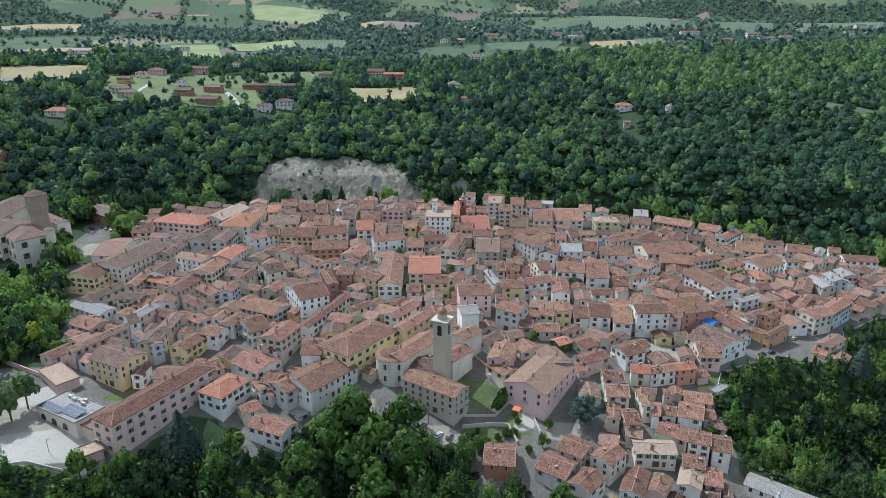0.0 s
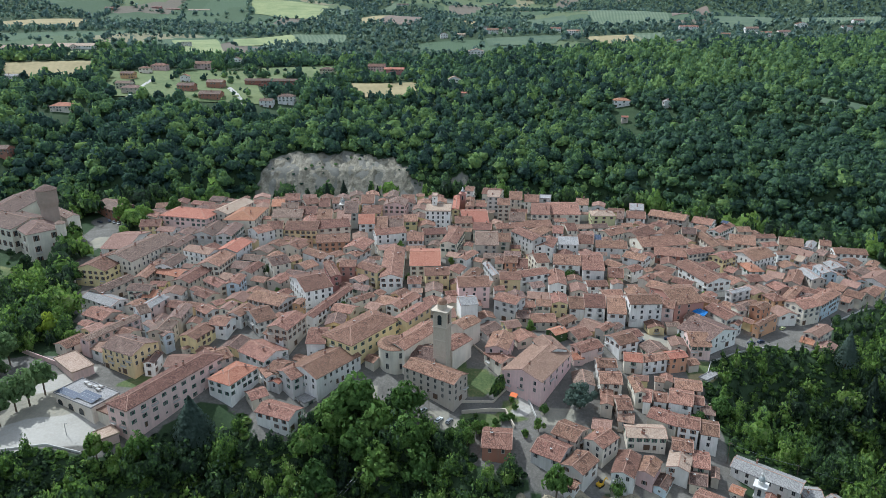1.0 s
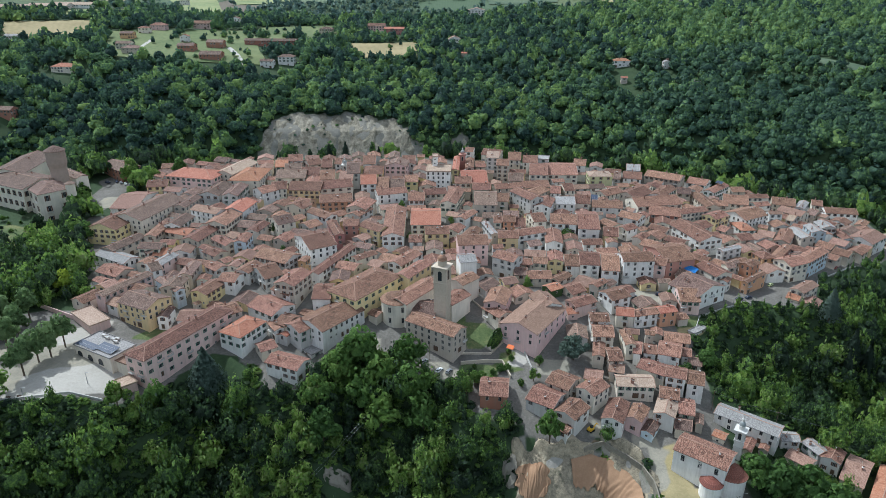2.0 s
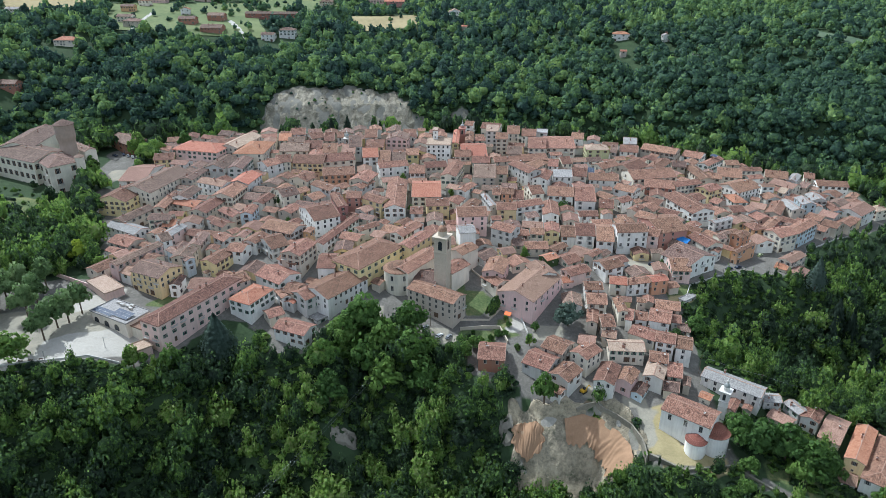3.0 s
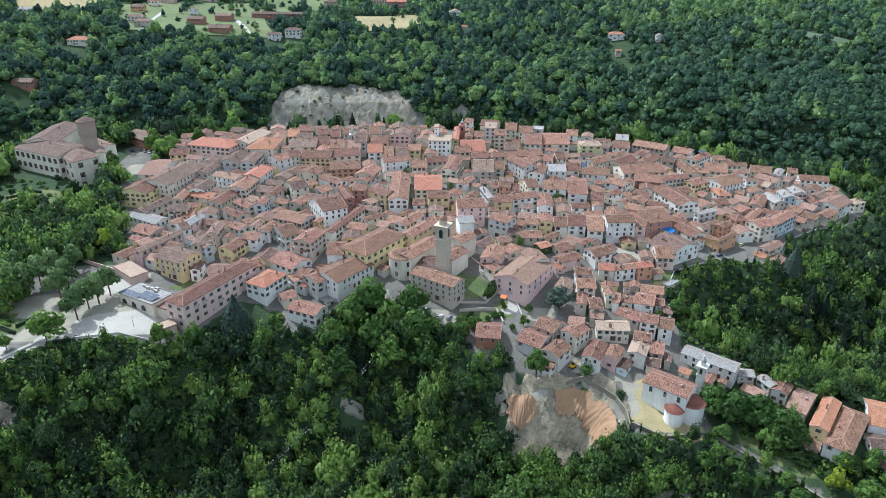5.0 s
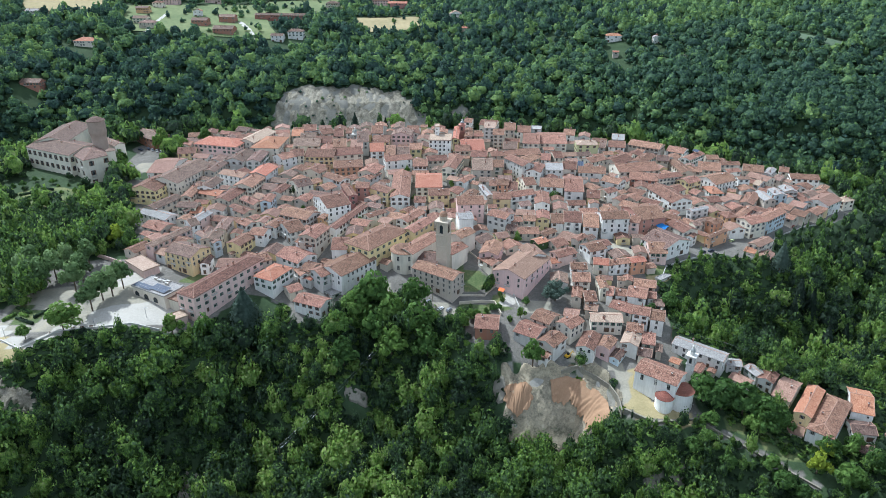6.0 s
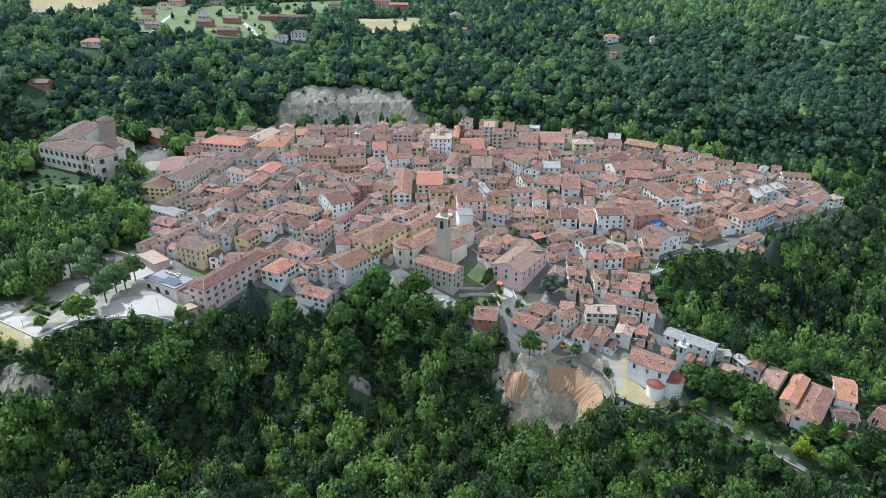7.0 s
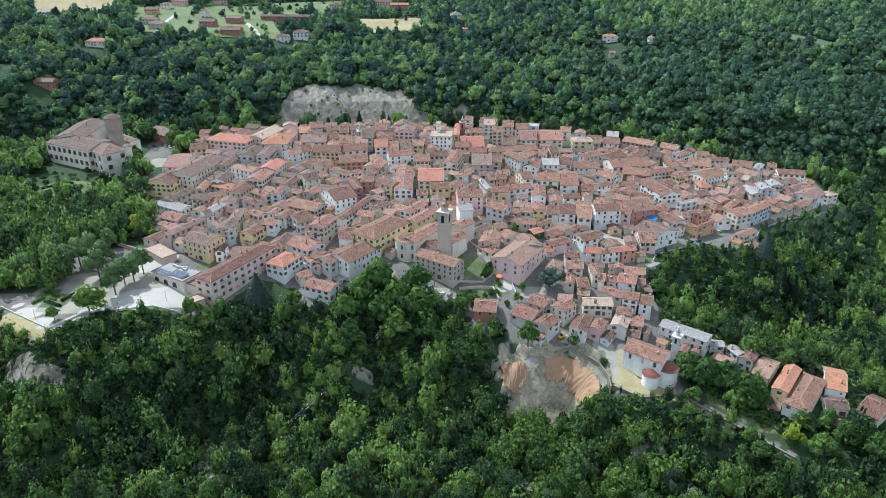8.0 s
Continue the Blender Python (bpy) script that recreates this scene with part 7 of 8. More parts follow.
# ---- trees ----
def crown_arrays(rng, leaves, size, lobes, core=True, cone=False):
    """A crown one metre in radius and about one high above its foot: leaf clumps laid over several lobes, with gaps, round a ragged core."""
    cs, rs = [], []
    for i in range(lobes):
        a, r = rng.uniform(0, 6.283), rng.uniform(0.15, 0.74) if i else 0.0
        z = rng.uniform(0.28, 1.12 - 0.7 * r) if i else 0.98
        cs.append((r * math.cos(a), r * math.sin(a), z))
        rs.append(rng.uniform(0.2, 0.4) * (0.8 if lobes > 12 else 1.0) if i else 0.38)
    cs, rs = np.array(cs), np.array(rs)
    pick = rng.integers(0, lobes, leaves)
    n = rng.normal(size=(leaves, 3))
    n[:, 2] = np.abs(n[:, 2]) * 0.9 - 0.35
    n /= np.linalg.norm(n, axis=1)[:, None]
    p = cs[pick] + n * (rs[pick] * rng.uniform(0.82, 1.1, leaves))[:, None] * np.array((1, 1, 0.85))
    if cone:
        h = rng.uniform(0, 1, leaves) ** 0.8
        a = rng.uniform(0, 6.283, leaves)
        tier = 1 - 0.5 * ((h * 8) % 1)
        r = (1.02 - h) * tier * rng.uniform(0.75, 1.05, leaves)
        p = np.stack([r * np.cos(a), r * np.sin(a), 0.08 + 1.55 * h], -1)
        n = np.stack([np.cos(a), np.sin(a), np.full(leaves, 0.7)], -1)
    soft = n * 0.75 + (p - np.array((0, 0, 0.45))) * 0.55 + rng.normal(size=(leaves, 3)) * 0.2
    soft = np.repeat(soft / np.linalg.norm(soft, axis=1)[:, None], 4, axis=0)
    n = n + rng.normal(size=(leaves, 3)) * 0.38
    n /= np.linalg.norm(n, axis=1)[:, None]
    t = np.cross(n, rng.normal(size=(leaves, 3)))
    t /= np.linalg.norm(t, axis=1)[:, None]
    b = np.cross(n, t)
    s1, s2 = (size * rng.uniform(0.6, 1.25, leaves))[:, None], (size * rng.uniform(0.5, 1.0, leaves))[:, None]
    sag = n * s1 * 0.3
    v = np.stack([p - t * s1 - sag, p - b * s2 * 0.9, p + t * s1 - sag * 0.6, p + b * s2], 1).reshape(-1, 3)
    f = np.arange(leaves * 4).reshape(-1, 4)
    if core:
        k, m = 5, 3
        rings = []
        for j in range(m):
            h = (j + 0.5) / m
            for i in range(k):
                a = 6.283 * i / k + j * 0.5
                r = ((0.62 if lobes > 12 else 0.84) * math.sin(math.pi * (0.12 + 0.8 * h)) if not cone else 0.5 * (1 - h)) * rng.uniform(0.75, 1.0)
                rings.append((r * math.cos(a), r * math.sin(a), (0.1 + (0.8 if lobes > 12 else 1.0) * h) if not cone else 0.1 + 1.3 * h))
        o = len(v)
        v = np.concatenate([v, np.array(rings)])
        out = np.array(rings) - np.array((0, 0, 0.4))
        soft = np.concatenate([soft, out / np.linalg.norm(out, axis=1)[:, None]])
        q = [(o + j * k + i, o + j * k + (i + 1) % k, o + (j + 1) * k + (i + 1) % k, o + (j + 1) * k + i) for j in range(m - 1) for i in range(k)]
        f = np.concatenate([f, np.array(q)])
    return v, f, soft


def quick_mesh(name, v, f, materials, tint=None, which=None, normals=None):
    me = bpy.data.meshes.new(name)
    me.vertices.add(len(v))
    me.vertices.foreach_set("co", np.asarray(v, np.float32).reshape(-1))
    me.loops.add(f.size)
    me.loops.foreach_set("vertex_index", f.reshape(-1).astype(np.int32))
    me.polygons.add(len(f))
    me.polygons.foreach_set("loop_start", np.arange(0, f.size, 4, dtype=np.int32))
    for m in materials:
        me.materials.append(m)
    if which is not None:
        me.polygons.foreach_set("material_index", which)
    if tint is not None:
        me.attributes.new("tint", "FLOAT", "POINT").data.foreach_set("value", tint.astype(np.float32))
    me.update(calc_edges=True)
    if normals is not None:  # the leaves take the light as the rounded mass that they belong to
        me.attributes.new("custom_normal", "FLOAT_VECTOR", "POINT").data.foreach_set("vector", normals.reshape(-1).astype(np.float32))
        me.update()
    return me


def wood(name, label, spots, kinds, materials):
    """A whole wood in one mesh of kind stuff. spots: rows of x, y, z, radius, height, tone."""
    rng = np.random.default_rng(len(spots))
    vs, fs, ts, ns, o = [], [], [], [], 0
    pick = rng.integers(0, len(kinds), len(spots))
    for k, (v, f, soft) in enumerate(kinds):
        sp = spots[pick == k]
        if not len(sp):
            continue
        a = rng.uniform(0, 6.283, len(sp))
        c, s = np.cos(a)[:, None], np.sin(a)[:, None]
        r, h = sp[:, 3:4], sp[:, 4:5]
        X = sp[:, 0:1] + r * (c * v[None, :, 0] - s * v[None, :, 1])
        Y = sp[:, 1:2] + r * (s * v[None, :, 0] + c * v[None, :, 1])
        Z = sp[:, 2:3] + h * v[None, :, 2]
        vs.append(np.stack([X, Y, Z], -1).reshape(-1, 3))
        fs.append((f[None] + (np.arange(len(sp)) * len(v))[:, None, None] + o).reshape(-1, 4))
        ts.append(np.repeat(sp[:, 5], len(v)))
        ns.append(np.stack([c * soft[None, :, 0] - s * soft[None, :, 1], s * soft[None, :, 0] + c * soft[None, :, 1], np.repeat(soft[None, :, 2], len(sp), 0)], -1).reshape(-1, 3))
        o += len(sp) * len(v)
    me = quick_mesh(name, np.concatenate(vs), np.concatenate(fs), materials, np.concatenate(ts), None, np.concatenate(ns))
    return tagged(new(name, me), label, "trees", kind="stuff")


def scatter(rng, x0, x1, y0, y1, gap, jitter=0.42):
    x, y = np.meshgrid(np.arange(x0, x1, gap), np.arange(y0, y1, gap))
    x = x + (np.arange(x.shape[0]) % 2)[:, None] * gap / 2
    x, y = x.reshape(-1), y.reshape(-1)
    return x + rng.uniform(-jitter, jitter, len(x)) * gap, y + rng.uniform(-jitter, jitter, len(y)) * gap


def field_cover(x, y):
    c = np.zeros(np.shape(x))
    for kind, corners in FIELDS:
        c = np.maximum(c, in_field(x, y, corners, -2.0) > 0)
    return c


def rock_cover(x, y):
    return np.max([patch(x, y + b, *k) for k in ROCKS for b in (0, 3.0, 6.5)], axis=0)


def seen(x, y):
    return np.abs(x) < 0.65 * (0.906 * (y + 95) + 85) + 16


def clear_of_homes(x, y, gap):
    ok = np.ones(len(x), bool)
    for hx, hy, hr in HOMES:
        ok &= np.hypot(x - hx, y - hy) > hr + gap
        if hy > 560:
            ok &= (np.abs(x - hx) > hr + 3) | (y > hy) | (y < hy - 34)
    return ok


rng = np.random.default_rng(7)
NEAR = [crown_arrays(rng, 285, 0.096, 22) for _ in range(6)]
MID = [crown_arrays(rng, 50, 0.21, 10) for _ in range(7)]
BACK = [crown_arrays(rng, 170, 0.12, 18) for _ in range(6)]
EVEN = [crown_arrays(rng, 22, 0.30, 7) for _ in range(6)]
LOW = [crown_arrays(rng, 15, 0.36, 6) for _ in range(4)]
FAR = [crown_arrays(rng, 14, 0.44, 6, core=False) for _ in range(6)]
FINE = [crown_arrays(rng, 560, 0.07, 28) for _ in range(6)]


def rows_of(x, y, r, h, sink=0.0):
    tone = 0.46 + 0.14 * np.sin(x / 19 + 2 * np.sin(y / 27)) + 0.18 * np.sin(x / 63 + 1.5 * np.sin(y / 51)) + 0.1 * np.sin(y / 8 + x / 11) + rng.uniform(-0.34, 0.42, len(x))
    # leaf tone by area; shade of far-right and front-middle slopes is painted in
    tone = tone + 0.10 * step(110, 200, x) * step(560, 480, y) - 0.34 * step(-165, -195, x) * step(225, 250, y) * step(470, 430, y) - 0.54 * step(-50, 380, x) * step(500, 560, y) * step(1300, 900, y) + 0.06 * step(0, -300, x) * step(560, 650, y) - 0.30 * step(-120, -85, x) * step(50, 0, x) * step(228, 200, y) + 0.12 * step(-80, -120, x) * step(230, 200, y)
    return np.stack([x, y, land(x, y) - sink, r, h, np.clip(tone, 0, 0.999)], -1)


# woods on the slopes round the plateau
x, y = scatter(rng, -420, 640, 105, 520, 5.9)
d, pk = edge_distance(x, y), park(x, y)
behind_spur = (x > 146) & (y < 234) & (y - 180 + 0.72 * (x - 118) > 14)
keep = seen(x, y) & ((d > 1.5) | behind_spur | ((pk > 2) & (lawn(x, y) < 1)) | ((x < -208) & (y > 378) & (patch(x, y, -226, 437, 18, 10, radians(-20)) < 0.2))) & (slide(x, y) < 0.2) & (cliff(x, y) < 0.3) & clear_of_homes(x, y, 2.0) & ~((x > -190) & (x < -15) & (y > 470) & (rng.uniform(size=len(x)) < 0.85))
keep &= ~((d > 0) & (d < 6) & (x < -128) & (y < 225)) & ~(patch(x, y, -44, 199, 7, 5) > 0.3) & (rock_cover(x, y) < 0.4) & ~(patch(x, y, -207, 191, 17, 5.5, radians(-30)) > 0.3) & (patch(x, y, -266, 364, 32, 15) < 0.3) & (patch(x, y, -223, 412, 12, 25) < 0.3)
x, y, d = x[keep], y[keep], d[keep]
r = np.clip(rng.lognormal(1.52, 0.46, len(x)), 2.2, 10.5) * np.where((d < 8) & (d > 0) | behind_spur[keep], 0.72, 1.0) * np.where((d > 0) & (d < 24) & (x > 112) & (y > 238) & (y < 385), 0.5, 1.0) * np.where((d > 0) & (d < 15) & ((x < -128) & (y < 225) | (x > 84) & (y < 205)), 0.52, 1.0)
h = r * rng.uniform(0.9, 1.45, len(x)) + rng.uniform(1.0, 6.0, len(x))
close = (y < 215) & (np.abs(x) < 235)
order = np.argsort(np.where(close, y - 0.0 * x, 1e6))[:285]
single = np.zeros(len(x), bool)
single[order] = close[order]
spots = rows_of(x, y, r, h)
under_x, under_y = scatter(rng, -330, 330, 108, 330, 3.7, 0.5)
low_d = edge_distance(under_x, under_y)
spur_x, spur_d = (under_x > 122) & (under_y < 230), under_y - (180 - 0.72 * (under_x - 118))
low = seen(under_x, under_y) & ((low_d > 1.0) | (spur_x & (low_d < -7) & (spur_d > 2))) & (slide(under_x, under_y) < 0.15) & (rock_cover(under_x, under_y) < 0.4) & (patch(under_x, under_y, -207, 191, 17, 5.5, radians(-30)) < 0.3) & clear_of_homes(under_x, under_y, 1.0)
under_x, under_y = under_x[low], under_y[low]
low_r = rng.uniform(2.0, 3.9, len(under_x))
brush_x, brush_y = scatter(rng, -262, -100, 140, 222, 2.7, 0.5)
brush_d = edge_distance(brush_x, brush_y)
brush = (brush_d > 1.5) & (brush_d < 26) & (rock_cover(brush_x, brush_y) < 0.4) & (patch(brush_x, brush_y, -207, 191, 17, 5.5, radians(-30)) < 0.3)
under_x, under_y = np.concatenate([under_x, brush_x[brush]]), np.concatenate([under_y, brush_y[brush]])
low_r = np.concatenate([low_r, rng.uniform(1.4, 2.6, int(brush.sum()))])
knoll_x, knoll_y = scatter(rng, -8, 28, 168, 199, 2.6, 0.5)
clear = (slide(knoll_x, knoll_y) < 0.15) & (rock_cover(knoll_x, knoll_y) < 0.4) & (edge_distance(knoll_x, knoll_y) > 1)
under_x, under_y = np.concatenate([under_x, knoll_x[clear]]), np.concatenate([under_y, knoll_y[clear]])
low_r = np.concatenate([low_r, rng.uniform(1.6, 2.8, int(clear.sum()))])
yard_x, yard_y = scatter(rng, 150, 290, 150, 232, 2.8, 0.5)
yard = (yard_y - 180 + 0.72 * (yard_x - 118) > 10) & clear_of_homes(yard_x, yard_y, -4.0)
under_x, under_y = np.concatenate([under_x, yard_x[yard]]), np.concatenate([under_y, yard_y[yard]])
low_r = np.concatenate([low_r, rng.uniform(1.3, 2.3, int(yard.sum()))])
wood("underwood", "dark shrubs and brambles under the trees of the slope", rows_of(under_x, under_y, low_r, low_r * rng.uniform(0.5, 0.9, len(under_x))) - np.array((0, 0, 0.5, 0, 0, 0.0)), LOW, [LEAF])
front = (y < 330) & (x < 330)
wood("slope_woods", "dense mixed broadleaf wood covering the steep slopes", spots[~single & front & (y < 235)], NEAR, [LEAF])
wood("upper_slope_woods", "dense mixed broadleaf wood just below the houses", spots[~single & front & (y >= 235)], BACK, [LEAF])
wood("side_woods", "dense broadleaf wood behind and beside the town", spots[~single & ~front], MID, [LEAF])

# the nearest trees, one by one
def trunk_mesh(name, height, girth):
    s = Solid()
    s.lathe([(girth * 1.5, -1.0), (girth, 0.4), (girth * 0.75, height * 0.5), (girth * 0.35, height)], 7)
    for i in range(5):
        a = 6.283 * i / 5 + 0.4
        z0, reach = height * (0.38 + 0.09 * i), height * 0.42
        m = pose(0, 0, z0, 0, 38, math.degrees(a))
        s.add([m @ Vector((girth * 0.3 * math.cos(t), girth * 0.3 * math.sin(t), 0)) for t in (0, 2.1, 4.2)] + [m @ Vector((0, 0, reach))], [(0, 1, 3), (1, 2, 3), (2, 0, 3)])
    return s.mesh(name, BARK)


TRUNK = trunk_mesh("tree_trunk", 1.0, 0.045)
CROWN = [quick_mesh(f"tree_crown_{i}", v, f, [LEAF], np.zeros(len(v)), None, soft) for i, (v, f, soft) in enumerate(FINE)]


def tree(x, y, z, r, h, crown, label, name="tree", group="broadleaf trees on the slope", lift=0.35):
    thing = base(name, pose(x, y, z, 0, 0, random.uniform(0, 360)), label, "tree", group)
    under("trunk", TRUNK, thing, Matrix.Diagonal((h * 0.55, h * 0.55, h * (lift + 0.6), 1)))
    under("crown", crown, thing, Matrix.Translation((0, 0, h * lift)) @ Matrix.Diagonal((r, r, h * 0.72, 1)))
    return thing


for k, (tx, ty, tz, tr, th, _) in enumerate(spots[single]):
    tree(tx, ty, tz, tr * 1.08, th * 1.45, CROWN[k % 6], "broadleaf tree with a full green crown on the wooded slope", lift=0.22)

# woods across the ravine
x, y = scatter(rng, -760, 1150, 500, 1130, 8.5)
x2, y2 = scatter(rng, -560, 900, 470, 740, 9.0)
s2 = y2 + 0.45 * np.maximum(x2 - 120, 0)
x3, y3 = scatter(rng, 225, 430, 522, 604, 6.5)
x, y = np.concatenate([x, x2[(s2 > 590) & (s2 < 740)], x3]), np.concatenate([y, y2[(s2 > 590) & (s2 < 740)], y3])
keep = seen(x, y) & (edge_distance(x, y) > 3) & (np.max([cliff(x, y + k) for k in (0, 7, 14, 21, 28)], axis=0) < 0.35) & ((field_cover(x, y) < 0.3) | ((rng.uniform(size=len(x)) < np.where(np.abs(x + 290) < 140, 0.15, 0.08)) & (x > -430) & (x < 20))) & (far_open(x, y) < 0.4) & clear_of_homes(x, y, 4)
keep &= ~((x < 640) & (x > -420) & (y < 520)) & ~((x > -195) & (x < -10) & (y < 600))
keep &= (np.abs(x + 60) > 130) | (y > 606) | (rng.uniform(size=len(x)) < 0.3)
x, y = x[keep], y[keep]
r = np.clip(rng.lognormal(1.76, 0.42, len(x)), 2.6, 11.5) * np.where(field_cover(x, y) > 0.3, 0.6, 1.0)
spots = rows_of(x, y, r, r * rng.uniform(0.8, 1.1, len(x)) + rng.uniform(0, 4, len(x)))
wood("ravine_woods", "dense broadleaf wood on the far side of the ravine", spots[y < 790], MID, [HAZED_LEAF])
wood("plateau_woods", "broadleaf wood between the ravine and the fields", spots[y >= 790], EVEN, [HAZED_LEAF])

# woods and hedges on the far hills
x, y = scatter(rng, -2300, 2600, 1130, 3000, 18.5)
hedge = (np.abs(np.sin(x / 61 + 0.9 * np.sin(y / 170))) < 0.13) | (np.abs(np.sin(y / 83 + 0.8 * np.sin(x / 140))) < 0.12) | (rng.uniform(size=len(x)) < 0.012)
keep = seen(x, y) & (field_cover(x, y) < 0.3) & ((far_open(x, y) < 0.35) | hedge) & clear_of_homes(x, y, 5)
x, y = x[keep], y[keep]
r = rng.uniform(6, 10.5, len(x))
wood("far_woods", "distant woods and hedgerows on the hills", rows_of(x, y, r, r * rng.uniform(0.8, 1.2, len(x))), FAR, [FAR_HAZE_LEAF])

x, y = scatter(rng, -195, 65, 604, 712, 5.5)
bare = cliff(x, y)
keep = ((bare > 0.3) & (rng.uniform(size=len(x)) < 0.10 + 0.5 * (bare < 0.8) + 0.25 * (np.sin(x / 17) * np.sin(y / 12) > 0.55))) | ((bare < 0.3) & (y > 660) & (rng.uniform(size=len(x)) < 0.8))
x, y = x[keep], y[keep]
r = np.where(cliff(x, y) > 0.3, rng.uniform(0.9, 2.6, len(x)), rng.uniform(2.5, 5.0, len(x)))
wood("scarp_shrubs", "scattered shrubs holding on to the bare scarp", rows_of(x, y, r, r * 1.1), LOW, [HAZED_LEAF])


# ---- single trees of the square, the gardens and the town ----
def crown_of(name, leaves, size, lobes, material, seed, cone=False):
    r2 = np.random.default_rng(seed)
    v, f, soft = crown_arrays(r2, leaves, size, lobes + (4 if not cone else 0), True, cone)
    return quick_mesh(name, v, f, [material], np.zeros(len(v)), None, soft)


PLANES = [crown_of(f"plane_crown_{i}", 900, 0.10, 12, PLANE, 20 + i) for i in range(3)]
DARKS = [crown_of(f"dark_crown_{i}", 900, 0.10, 11 + 8 * (i > 0), GARDEN if i else LEAF, 30 + i) for i in range(3)]
YELLOWS = crown_of("bright_crown", 700, 0.11, 9, BRIGHT, 40)
CONES = [crown_of(f"cone_crown_{i}", 900, 0.12, 6, NEEDLE, 50 + i, True) for i in range(2)]
CEDARS = [crown_of("cedar_crown_tall", 3600, 0.06, 6, CEDAR, 60, True), crown_of("cedar_crown_round", 2200, 0.07, 16, CEDAR, 61)]


def plant(x, y, r, h, crown, label, group, lift=0.3, name="tree"):
    return tree(x, y, float(land(x, y)), r, h, crown, label, name, group, lift)


plant(-174.2, 218.2, 8.2, 14, PLANES[0], "light green plane tree with a bare trunk on the square", "plane trees on the square", 0.36)
plant(-169.6, 231.2, 7.7, 13.5, PLANES[1], "light green plane tree with a bare trunk on the square", "plane trees on the square", 0.36)
plant(-167.3, 238.8, 7.2, 13, PLANES[2], "light green plane tree with a bare trunk on the square", "plane trees on the square", 0.36)
plant(-190.2, 235.1, 7.9, 14, PLANES[0], "light green plane tree with a bare trunk on the square", "plane trees on the square", 0.36)
plant(-173.0, 227.5, 7.4, 13, PLANES[1], "light green plane tree with a bare trunk on the square", "plane trees on the square", 0.36)
plant(-211.8, 233.4, 9.7, 15, PLANES[2], "light green plane tree with a bare trunk on the square", "plane trees on the square", 0.36)
plant(-209.1, 239.3, 8.3, 14, PLANES[0], "light green plane tree with a bare trunk on the square", "plane trees on the square", 0.36)
plant(-206.6, 247.5, 8.4, 14, PLANES[1], "light green plane tree with a bare trunk on the square", "plane trees on the square", 0.36)
plant(-195.3, 261.4, 7.2, 13, PLANES[2], "light green plane tree with a bare trunk on the square", "plane trees on the square", 0.36)
plant(-202.5, 253.9, 7.9, 14, PLANES[0], "light green plane tree with a bare trunk on the square", "plane trees on the square", 0.36)
plant(-191.6, 246.1, 7.7, 13, PLANES[1], "light green plane tree with a bare trunk on the square", "plane trees on the square", 0.36)
plant(-180.4, 201.7, 10.5, 13.0, DARKS[2], "broad dark green tree at the edge of the square", "garden trees", 0.24)
plant(-194.8, 194.8, 3.9, 6.6, DARKS[1], "small dark round tree in the corner of the square", "garden trees", 0.32)
plant(-189.3, 284.7, 6.4, 12.0, YELLOWS, "young tree with bright yellow-green leaves", "bright young trees", 0.25)
plant(-226.2, 230.7, 8.0, 14, PLANES[2], "light green plane tree with a bare trunk on the square", "plane trees on the square", 0.34)
plant(-220.9, 243.0, 8.0, 14, PLANES[0], "light green plane tree with a bare trunk on the square", "plane trees on the square", 0.34)
plant(-221.7, 253.4, 8.0, 14, PLANES[0], "light green plane tree with a bare trunk on the square", "plane trees on the square", 0.34)
plant(160.4, 150.7, 6.0, 10.2, YELLOWS, "young tree with bright yellow-green leaves", "bright young trees", 0.25)
for x, y, r, h in ((-101, 224, 11.5, 18), (60, 247, 8.5, 13)):
    plant(x, y, r, h, CEDARS[0 if x < 0 else 1], "large blue-green cedar standing among the houses", "cedars", 0.08, "cedar")
plant(201, 291, 7, 16, CEDARS[0], "pale blue cedar below the outer road", "cedars", 0.08, "cedar")
for k, (x, y, r, h) in enumerate(((209, 278, 5.5, 15), (216, 275, 5.5, 16), (203, 270, 5, 14), (-76, 496, 4.4, 10), (-88, 491, 4.2, 9.5), (-111, 478, 3.6, 8), (-50, 494, 3.4, 8), (-247, 452, 4.5, 17), (-226, 452, 4.2, 15), (222, 262, 5.5, 15), (236, 268, 5.2, 14))):
    plant(x, y, r, h, CONES[k % 2], "dark green conifer with drooping branches", "conifers", 0.06, "conifer")
for k, (x, y, r, h) in enumerate(((-218, 437, 8.5, 17), (-203, 437, 6, 11), (-189, 450, 7, 13), (-101, 356, 3.2, 6.5), (-27, 398, 2.6, 6), (1, 401, 3.5, 6), (5, 375, 3.2, 6), (76, 364, 5, 7), (43.5, 295, 3, 8),
                                  (40, 233, 3.2, 6), (43, 201, 6, 14), (10, 224, 3.5, 8), (180, 199, 5, 8), (-225, 332, 7, 12), (-206, 344, 7, 12), (-236, 350, 7, 13), (-196, 310, 7, 12), (-190, 296, 6, 10), (110, 240, 5, 7), (122, 247, 6, 9), (172, 161, 4.2, 7.5), (-130, 204, 6, 11), (-116, 208, 6, 12), (-88, 214, 6, 11), (-238, 406, 6.5, 12), (-234, 398, 6, 11), (-251, 386, 4.5, 7), (-259, 372, 3.8, 5.5), (-268, 366, 2.6, 4), (-282, 370, 2.8, 4), (-293, 376, 3.2, 5), (-286, 362, 3, 4.5))):
    plant(x, y, r, h, DARKS[k % 3], "leafy broadleaf tree beside the houses", "garden trees", 0.2)
